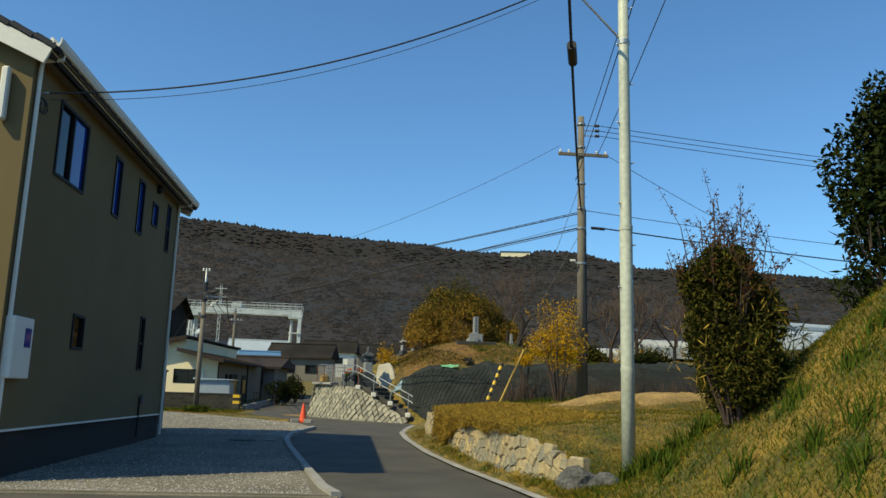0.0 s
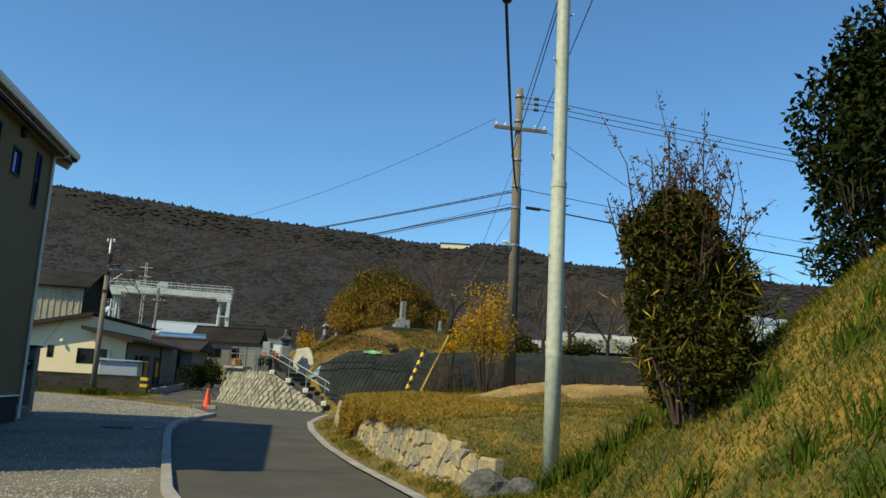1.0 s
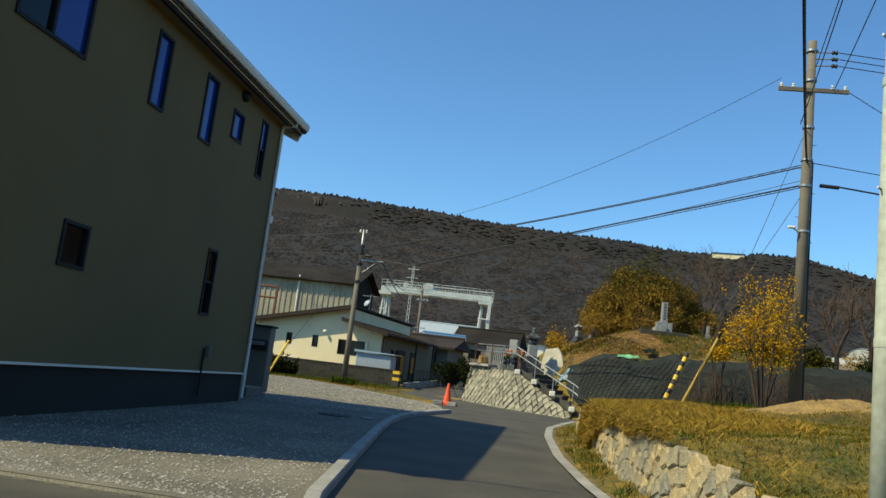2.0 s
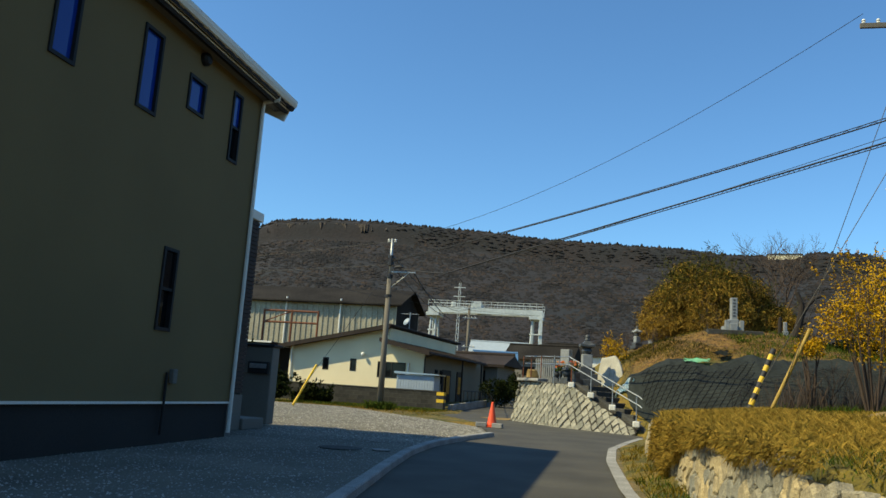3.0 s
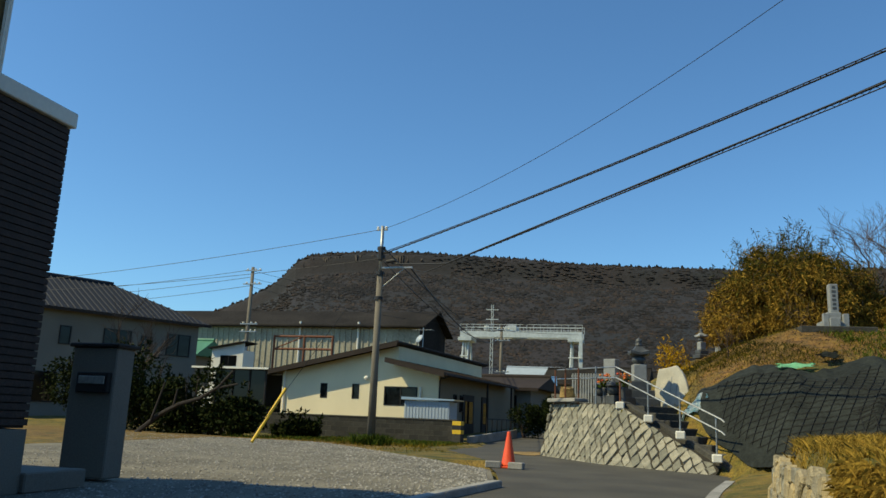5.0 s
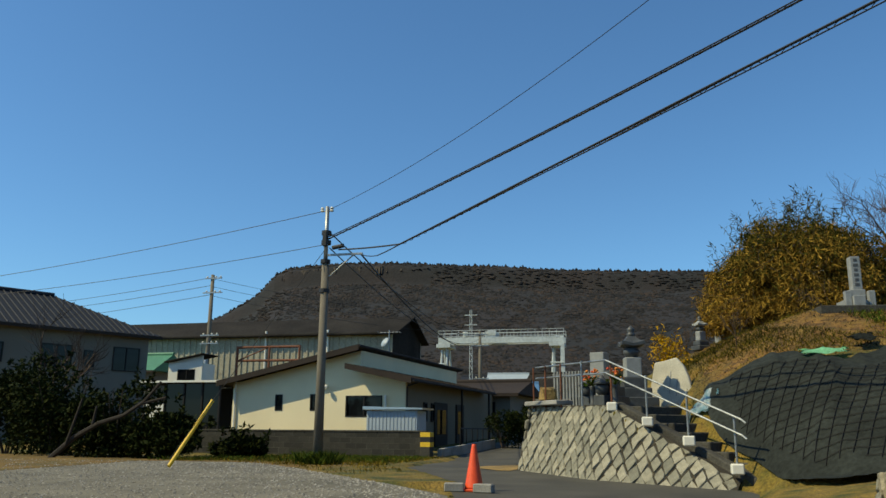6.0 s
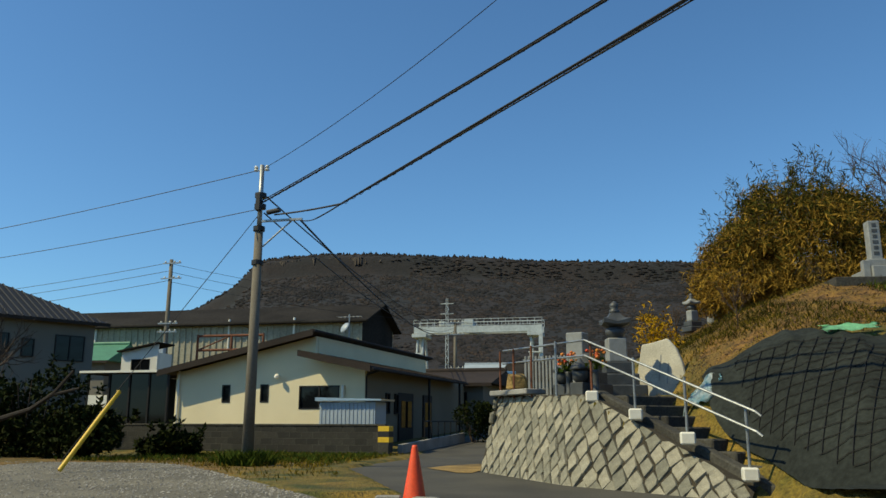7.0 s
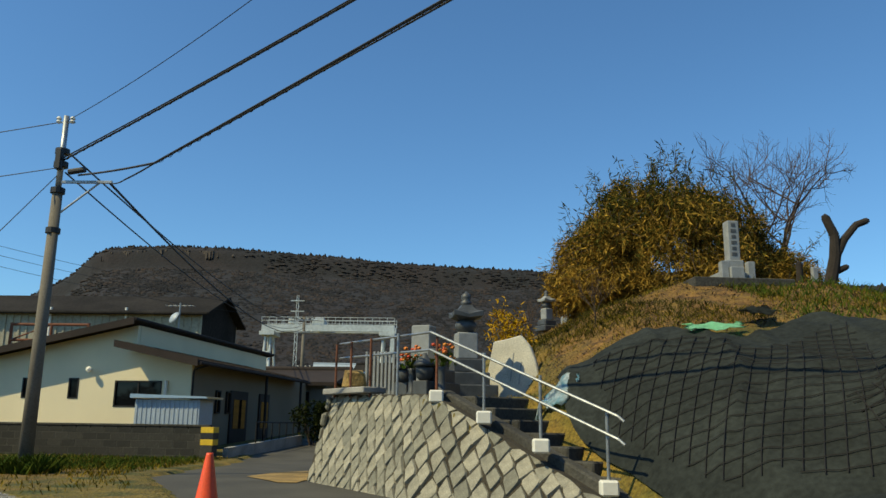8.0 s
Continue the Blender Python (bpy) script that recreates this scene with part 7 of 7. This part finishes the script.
for x, y, r, h, s, m in ((9.5, 35.4, 1.0, 0.7, 43, M_LEAFMIX), (12.5, 36.2, 1.3, 0.8, 45, M_LEAFDARK), (15.5, 36, 1.4, 0.7, 47, M_LEAFMIX), (19, 38, 1.6, 1.0, 49, M_LEAFDARK), (23, 40, 1.8, 1.2, 51, M_LEAFMIX),
                         (11, 44, 2.0, 1.4, 53, M_LEAFBAM), (16, 47, 2.4, 1.5, 55, M_LEAFBAM), (31, 60, 3.0, 3.0, 57, M_LEAFDARK), (34, 55, 3.0, 2.4, 59, M_LEAFDARK), (8.3, 36.5, 0.8, 0.5, 61, M_LEAFDARK)):
    leafy("scrub_clump", x, y, "low scrub at the top of the netted slope", "bush", (0, 0, h * 0.45), (r, r * 0.8, h * 0.6), 1500, 0.2, 0.06, m, s, 8, 0.5, shoots=10, shoot_len=0.5)
bare_tree(7.0, 42.0, 5.6, 63, "leafless old tree with fine tangled twigs", 4, (0.1, 0), 0.075, 1.2)
bare_tree(12.5, 41.5, 4.6, 65, "leafless tree behind the netted slope", 3, (0, 0), 0.1)
bare_tree(15.5, 46, 6.0, 67, "leafless tree in front of the greenhouses", 3, (0.1, 0), 0.12)
bare_tree(19.5, 50, 5.5, 69, "leafless tree on the rise", 2, (0, 0), 0.12)
bare_tree(-21.6, 43.5, 5.6, 71, "bare garden tree with crooked limbs", 3, (0.2, 0), 0.1, 0.9)
bare_tree(1.75, 36.6, 1.0, 75, "small bare twiggy shrub on the slope", 3, (0, 0), 0.012, 0.6)
for k, (x, y, h) in enumerate(((4.6, 26.7, 1.3), (5.2, 27.1, 1.5), (6.1, 26.8, 1.4), (4.2, 27.2, 1.0), (6.6, 27.0, 1.2), (8.4, 27.0, 1.1), (0.9, 40.8, 1.1))):
    bare_tree(x, y, h, 80 + k, "dry leafless weeds on the terrace", 2, (0, 0), 0.018, 0.5)


def stump_tree():
    x, y = 7.0, 39.0
    t = thing("cut_tree", (x, y, hz(x, y) - 0.1), "dark pollarded trunk with two sawn-off limbs", "tree")
    def limb(name, pts):
        bm = bmesh.new()
        for (x0, y0, z0, r0), (x1, y1, z1, r1) in zip(pts, pts[1:]):
            rod(bm, (x0, y0, z0 * 1.3), (x1, y1, z1 * 1.3), r0 * 0.8, r1 * 0.8, 10)
            bmesh.ops.create_icosphere(bm, subdivisions=1, radius=r1 * 0.8, matrix=Matrix.Translation((x1, y1, z1 * 1.3)))
        part(name, bm, M_BARK, t)
    limb("trunk", [(-0.25, 0, 0, 0.24), (-0.02, 0, 0.5, 0.17), (0.13, 0, 0.95, 0.15), (0.16, 0, 1.3, 0.12), (0.0, 0, 1.6, 0.11)])
    limb("limb", [(0.14, 0, 0.95, 0.12), (0.36, 0, 1.25, 0.1), (0.62, 0, 1.48, 0.09), (0.85, 0, 1.55, 0.085)])
    limb("limb", [(0.1, 0, 0.7, 0.09), (0.32, -0.05, 0.78, 0.075)])
    limb("dead_stem", [(-0.62, 0.1, 0.0, 0.1), (-0.58, 0.1, 0.85, 0.085)])
    return t


stump_tree()


def lopped_limb():
    t = thing("lopped_tree", (-16.5, 38.0, hz(-16.5, 38.0) - 0.05), "grey leaning garden trunk with lopped side limbs", "tree")
    acc = ([], [])
    pts = [(-0.4, 0, 0.0), (0.3, 0.1, 0.62), (1.1, 0.0, 1.0), (1.8, 0.1, 1.22), (2.5, 0.0, 1.6), (3.0, 0.0, 2.15)]
    for k, (a, b) in enumerate(zip(pts, pts[1:])):
        twig(acc, Vector(a), Vector(b), 0.085 - 0.009 * k, 0.076 - 0.009 * k, 7)
    for a, b in (((2.4, 0, 1.55), (3.2, 0, 1.72)), ((0.9, 0, 0.9), (1.0, 0, 1.5)), ((0.1, 0, 0.4), (0.5, 0, 1.7))):
        twig(acc, Vector(a), Vector(b), 0.045, 0.03, 6)
    twig_part("trunk", acc, M_BARK, t)["kind"] = ""
    return t


lopped_limb()


# ---- grasses ----
def blades(name, xs, ys, h, w, material, seed, label, lean=0.5, lift=-0.01):
    rng = np.random.RandomState(seed)
    n = len(xs)
    z = terrain(np.asarray(xs)[None, :], np.asarray(ys)[None, :])[0] + lift
    p = np.stack([xs, ys, z], -1)
    a = rng.uniform(0, 6.283, n)
    s = np.stack([np.cos(a), np.sin(a), np.zeros(n)], -1) * (w * rng.uniform(0.6, 1.3, n))[:, None]
    b = rng.uniform(0, 6.283, n)
    hh = h * rng.uniform(0.5, 1.3, n)
    o = np.stack([np.cos(b) * lean * hh * rng.uniform(0, 1, n), np.sin(b) * lean * hh * rng.uniform(0, 1, n), hh], -1)
    co = np.stack([p - s, p + s, p + o * 0.55 + s * 0.7, p + o + np.stack([np.cos(b), np.sin(b), -0.3 * np.ones(n)], -1) * (0.25 * lean * hh)[:, None], p + o * 0.55 - s * 0.7], 1).reshape(-1, 3)
    me = bpy.data.meshes.new(name)
    i = np.arange(n)[:, None] * 5
    me.from_pydata(co.tolist(), [], (i + np.array([[0, 1, 2, 3, 4]])).tolist())
    me.materials.append(material)
    return tagged(new(name, me), label, "grass", kind="stuff")


def sown(n, x0, x1, y0, y1, seed, keep=None, clump=0.0):
    rng = np.random.RandomState(seed)
    if clump:
        k = max(1, n // 24)
        cx, cy = rng.uniform(x0, x1, k), rng.uniform(y0, y1, k)
        i = rng.randint(0, k, n)
        x, y = cx[i] + rng.normal(0, clump, n), cy[i] + rng.normal(0, clump, n)
    else:
        x, y = rng.uniform(x0, x1, n), rng.uniform(y0, y1, n)
    if keep is not None:
        m = keep(x, y)
        x, y = x[m], y[m]
    return x, y


verge = lambda x, y: x > road_right(y) + 0.25
terrace = lambda x, y: (x > wall_x(y) + 0.3) & ((y < 25.5) | (x > wall_x(y) + 0.8))
blades("dry_grass", *sown(60000, 1.5, 6.5, 1.5, 11.5, 101, verge), 0.055, 0.0045, M_DRYGRASS, 1, "short dry winter grass on the bank", 0.9)
blades("dry_grass", *sown(60000, 0.9, 9, 11, 27.5, 103, terrace), 0.05, 0.005, M_DRYGRASS, 2, "short dry grass on the terrace", 0.9)
blades("green_grass", *sown(42000, 1.6, 6, 2.5, 11, 105, verge, 0.2), 0.06, 0.005, M_BLADE, 3, "green grass tufts on the bank", 0.8)
blades("green_grass", *sown(26000, 1.3, 9, 11.0, 21, 107, terrace, 0.26), 0.045, 0.0045, M_BLADE, 4, "green grass tufts on the terrace", 0.8)
blades("long_dry_grass", *sown(42000, 0.9, 3.4, 14.0, 25.0, 109, lambda x, y: x > wall_x(y) + 0.2, 0.2), 0.10, 0.0035, M_STRAW, 5, "long straw-coloured grass over the wall end", 1.3)
blades("wall_top_straw", *sown(6000, 0.9, 3.2, 11.2, 20, 131, lambda x, y: (x > wall_x(y) + 0.2) & (x < wall_x(y) + 0.9), 0.12), 0.08, 0.004, M_STRAW, 12, "straw-coloured grass along the wall top", 1.2)
def hanging_straw():
    """Long dry grass fallen over the wall, thin over the stones, thick towards its far end."""
    rng = np.random.RandomState(140)
    n = 60000
    y = 12.6 + 7.2 * rng.uniform(0, 1, n) ** 0.75
    tuft = 0.5 + 0.5 * np.sin(y * 5.1) * np.sin(y * 2.3 + 1)
    cover = np.clip((y - 16.2) / 1.6, 0.06, 1)
    h = 0.80 - rng.uniform(0, 1, n) * (0.16 + 0.6 * cover) * (0.6 + 0.4 * tuft)
    keep = (rng.uniform(0, 1, n) < 0.35 + 0.65 * cover) & (h > 0.05)
    y, h = y[keep], h[keep]
    n = len(y)
    out = 0.10 * rng.uniform(0, 1, n) + 0.05 * np.sin(y * 3.3)
    p = np.stack([wall_x(y) + 0.12 + 0.12 * h - out, y, h], -1)
    d = np.stack([-0.3 + rng.normal(0, 0.35, n), rng.normal(0, 0.6, n), -0.35 + rng.normal(0, 0.55, n)], -1)
    d *= (rng.uniform(0.04, 0.11, n) / np.linalg.norm(d, axis=1))[:, None]
    s = np.stack([rng.normal(0, 0.3, n), np.ones(n), rng.normal(0, 0.3, n)], -1) * 0.0018
    co = np.stack([p - s, p + s, p + d * 0.5 + s + (0, 0, 0.02), p + d, p + d * 0.5 - s + (0, 0, 0.02)], 1).reshape(-1, 3)
    me = bpy.data.meshes.new("hanging_straw")
    me.from_pydata(co.tolist(), [], (np.arange(n)[:, None] * 5 + np.arange(5)[None]).tolist())
    me.materials.append(M_STRAW)
    return tagged(new("hanging_straw", me), "dry golden grass hanging over the stone wall", "grass", kind="stuff")


hanging_straw()
blades("weed_fringe", *sown(5000, 0.5, 2.6, 9.2, 24, 111, lambda x, y: (x > road_right(y) + 0.2) & (x < wall_x(y) + 0.12), 0.1), 0.11, 0.005, M_DRYGRASS, 6, "dry weeds along the wall foot", 1.0)
blades("green_weeds", *sown(2200, 0.6, 2.6, 9.2, 18, 113, lambda x, y: (x > road_right(y) + 0.2) & (x < wall_x(y) + 0.1), 0.08), 0.09, 0.006, M_BLADE, 7, "green weeds along the wall foot", 0.8)
blades("hill_grass", *sown(15000, 0.8, 10, 34.3, 42, 115, lambda x, y: np.sin(x * 1.7 + y) + np.sin(y * 2.3 - x) > -0.4, 0.22), 0.09, 0.006, M_DRYGRASS, 8, "dry grass tufts on the orange soil slope", 1.0)
blades("hill_weeds", *sown(9000, 0.7, 4.5, 34.3, 40, 137, lambda x, y: np.sin(x * 2.1 + y * 1.3) > -0.3, 0.25), 0.10, 0.007, M_LEAFMIX, 16, "olive weeds on the soil slope", 1.1)
blades("leaf_litter", *sown(14000, 0.7, 10, 34.2, 41, 139, None, 0.35), 0.035, 0.012, M_TWIG, 17, "brown leaf litter scattered on the soil slope", 2.2)
blades("dry_stalks", *sown(2600, 3.8, 11.5, 26.3, 28.5, 141, None, 0.16), 0.75, 0.005, M_TWIG, 18, "tall dry weed stalks in front of the netted slope", 0.4)
blades("bank_weeds", *sown(2600, 3.8, 11.5, 25.8, 28.3, 143, None, 0.25), 0.22, 0.010, M_BLADE, 19, "green weeds at the foot of the netted slope", 0.8)
blades("hill_straw", *sown(5000, 0.6, 9, 34.4, 41, 133, None, 0.4), 0.06, 0.006, M_STRAW, 14, "straw litter on the soil slope", 1.4)
blades("hill_green", *sown(3000, 4.5, 9.5, 34.2, 37, 135, None, 0.2), 0.16, 0.009, M_BLADE, 15, "green weeds at the top of the cloth", 0.9)
blades("verge_grass", *sown(6000, -13, -6.5, 37.5, 44.0, 117, lambda x, y: x < -6.6 - 0.1 * (y - 40), 0.3), 0.12, 0.010, M_BLADE, 9, "patchy green verge along the block wall", 0.9)
blades("verge_straw", *sown(7000, -13, -5.0, 33, 44.0, 119, lambda x, y: (x < np.interp(y, [31.3, 36.3, 41, 46], [-3.8, -6.3, -6.5, -7])) & (x > np.interp(y, [30.7, 35.5, 37, 44], [-4.4, -8.6, -13, -13])), 0.3), 0.09, 0.010, M_DRYGRASS, 10, "straw-coloured verge beside the lane", 1.0)
blades("pole_weeds", *sown(900, -8.4, -7.5, 35.8, 36.6, 121, None), 0.3, 0.016, M_BLADE, 11, "green weeds round the pole foot", 0.8)


def leaf_clump(x, y, n, h, seed):
    rng = np.random.RandomState(seed)
    xs, ys = x + rng.normal(0, 0.07, n), y + rng.normal(0, 0.07, n)
    ob = blades("bulb_leaves", xs, ys, h * 0.8, 0.011, M_BLADE, seed, "upright clump of green strap leaves on the bank", 0.5)
    ob["kind"] = ""
    ob["category"] = "plant"
    ob["group"] = "green clumps on the bank"
    return ob


rb = random.Random(7)
for k in range(15):
    leaf_clump(2.45 + 0.07 * k + rb.uniform(-0.15, 0.15), 9.6 - 0.16 * k + rb.uniform(-0.3, 0.3), 80, 0.36, 200 + k)
for k, (x, y) in enumerate(((2.9, 6.4), (3.3, 6.1), (3.7, 6.3), (4.1, 6.0), (2.6, 5.6), (2.85, 5.3), (3.2, 5.0), (3.5, 5.4), (2.5, 4.9), (4.4, 6.6), (2.3, 6.3), (2.7, 4.4), (3.1, 4.3), (2.2, 7.6))):
    leaf_clump(x, y, 44, 0.25, 240 + k)


# ---- loose stones of the gravel ----
def pebbles():
    rng = np.random.RandomState(77)
    n = 22000
    y = np.concatenate([9.9 + 12 * rng.uniform(0, 1, 11000) ** 1.6, rng.uniform(21, 36.5, 11000)])
    x = np.concatenate([-1.5 - 0.11 * (y[:11000] - 10) - rng.uniform(0, 4.0, 11000), np.interp(y[11000:], [21, 25.7, 28.8, 30.7, 35.5, 37], [-2.8, -2.4, -3.1, -4.5, -8.7, -10.4]) - 9 * rng.uniform(0, 1, 11000) ** 1.5])
    z = road_z(y) + 0.04
    s = np.where(np.arange(n) < 11000, rng.uniform(0.006, 0.017, n), rng.uniform(0.010, 0.028, n))
    base = np.array([[1, 0, 0.2], [0.2, 1, 0], [-1, 0.1, 0.1], [0, -0.9, 0.2], [0.1, 0.1, 0.9]])
    co = (base[None] * s[:, None, None] * rng.uniform(0.7, 1.3, (n, 5, 3))) + np.stack([x, y, z], -1)[:, None]
    tri = np.array([[0, 1, 4], [1, 2, 4], [2, 3, 4], [3, 0, 4]])
    me = bpy.data.meshes.new("pebbles")
    me.from_pydata(co.reshape(-1, 3).tolist(), [], (np.arange(n)[:, None, None] * 5 + tri[None]).reshape(-1, 3).tolist())
    me.materials.append(M_PEBBLE)
    tagged(new("pebbles", me), "loose grey gravel stones on the plot", "gravel", kind="stuff")


M_PEBBLE = piece_mat("pebble", (0.50, 0.47, 0.41), (0.22, 0.21, 0.19), 0.95, island=True, bump=0.0)
pebbles()


# ---- woodland on the mountain ----
def woodland():
    """Bare brown crowns, dark evergreens between them, thinner along old field terraces, and a fringe on the rim."""
    rng = np.random.RandomState(9)
    n, m = 44000, 1500
    az = np.concatenate([rng.uniform(-42, 42, n), rng.uniform(-42, 42, m)])
    s = np.concatenate([rng.uniform(0.03, 0.985, n), rng.uniform(0.985, 1.003, m)])
    rock = (az < -14.5) & (s > 0.9) & (s < 0.97)
    s = np.where(rock, s - 0.2, s)
    tone = np.sin(az * 0.7 + 5 * s) + np.sin(az * 1.9 - 17 * s + 1) + 0.7 * np.sin(az * 0.4 + 46 * s)
    keep = (tone > rng.uniform(-3.2, 0.6, n + m)) | (s > 0.985)
    az, s = az[keep], s[keep]
    rim = s > 0.985
    k = len(az)
    z = mountain_z(az, s)
    rr = 330 + 670 * s
    x, y = rr * np.sin(np.radians(az)), rr * np.cos(np.radians(az))
    size = np.where(rim, rng.uniform(0.7, 2.6, k) * np.where(rng.uniform(0, 1, k) < 0.12, 1.5, 1), rng.uniform(0.9, 3.2, k) * (0.5 + 0.6 * s))
    base = np.array([[1, 0, 0], [0.3, 0.95, 0.1], [-0.8, 0.6, 0], [-0.8, -0.6, 0.1], [0.3, -0.95, 0], [0, 0, 1.0], [0.55, 0.3, 0.65], [-0.5, -0.25, 0.7]])
    tri = np.array([[0, 1, 6], [1, 2, 5], [1, 5, 6], [2, 3, 7], [2, 7, 5], [3, 4, 7], [4, 5, 7], [4, 0, 6], [4, 6, 5]])
    wide = np.stack([np.where(rim, 0.8, 1.35), np.where(rim, 0.8, 1.35), np.where(rim, 1.25, 0.8)], -1)
    co = base[None] * (size[:, None] * wide)[:, None, :] * rng.uniform(0.7, 1.3, (k, 8, 3)) + np.stack([x, y, z - size * 0.25], -1)[:, None]
    me = bpy.data.meshes.new("woodland")
    me.from_pydata(co.reshape(-1, 3).tolist(), [], (np.arange(k)[:, None, None] * 8 + tri[None]).reshape(-1, 3).tolist())
    m = piece_mat("winter_trees_shade_patches", (0.036, 0.022, 0.014), (0.004, 0.005, 0.006), 1.0, island=True, scale=0.028, fine=0.2, bump=0.0)
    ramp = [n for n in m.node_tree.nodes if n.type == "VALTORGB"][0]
    # Bluish dark patches paint the shaded parts of the woods into the colour.
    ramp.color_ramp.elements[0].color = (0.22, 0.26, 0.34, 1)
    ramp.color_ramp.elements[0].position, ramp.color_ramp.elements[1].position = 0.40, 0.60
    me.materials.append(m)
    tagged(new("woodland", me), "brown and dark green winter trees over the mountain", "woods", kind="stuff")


woodland()
lodge = thing("ridge_lodge", pose(188, 965, 172.5, 0, 0, -10), "long pale building on the mountain ridge", "building")
part("hall", B((0, 0, 3), (36, 10, 7), 0.3), M_CREAM, lodge)
part("roof", B((0, 0, 6.9), (38, 12, 0.8), 0.2), M_CORRDARK, lodge)


def sand_heap(x, y, r, h, seed):
    rng = np.random.RandomState(seed)
    bm = bmesh.new()
    n, rows = 26, 9
    rings = []
    for j in range(rows + 1):
        q = j / rows
        ring = []
        for k in range(n):
            a = 2 * math.pi * k / n
            rr = r * q * (1 + 0.16 * math.sin(3 * a + seed) + 0.1 * math.sin(7 * a + 2 * seed))
            px, py = x + rr * math.cos(a) * 1.5, y + rr * math.sin(a) * 0.8
            ring.append(bm.verts.new((px, py, hz(px, py) + h * (1 - q ** 1.4) - 0.03 + rng.uniform(-0.03, 0.03) * (1 - q))))
        rings.append(ring)
    for a, b in zip(rings[1:], rings[2:]):
        for k in range(n):
            bm.faces.new((a[k], a[(k + 1) % n], b[(k + 1) % n], b[k]))
    bm.faces.new(rings[1])
    bmesh.ops.recalc_face_normals(bm, faces=bm.faces)
    return tagged(part("sand_heap", bm, M_SAND, smooth=True), "low heap of yellow sandy soil on the terrace", "soil heap", group="soil heaps")


sand_heap(4.7, 18.6, 0.9, 0.16, 1)
sand_heap(6.6, 18.2, 1.1, 0.14, 2)
sand_heap(8.6, 18.6, 1.0, 0.18, 3)
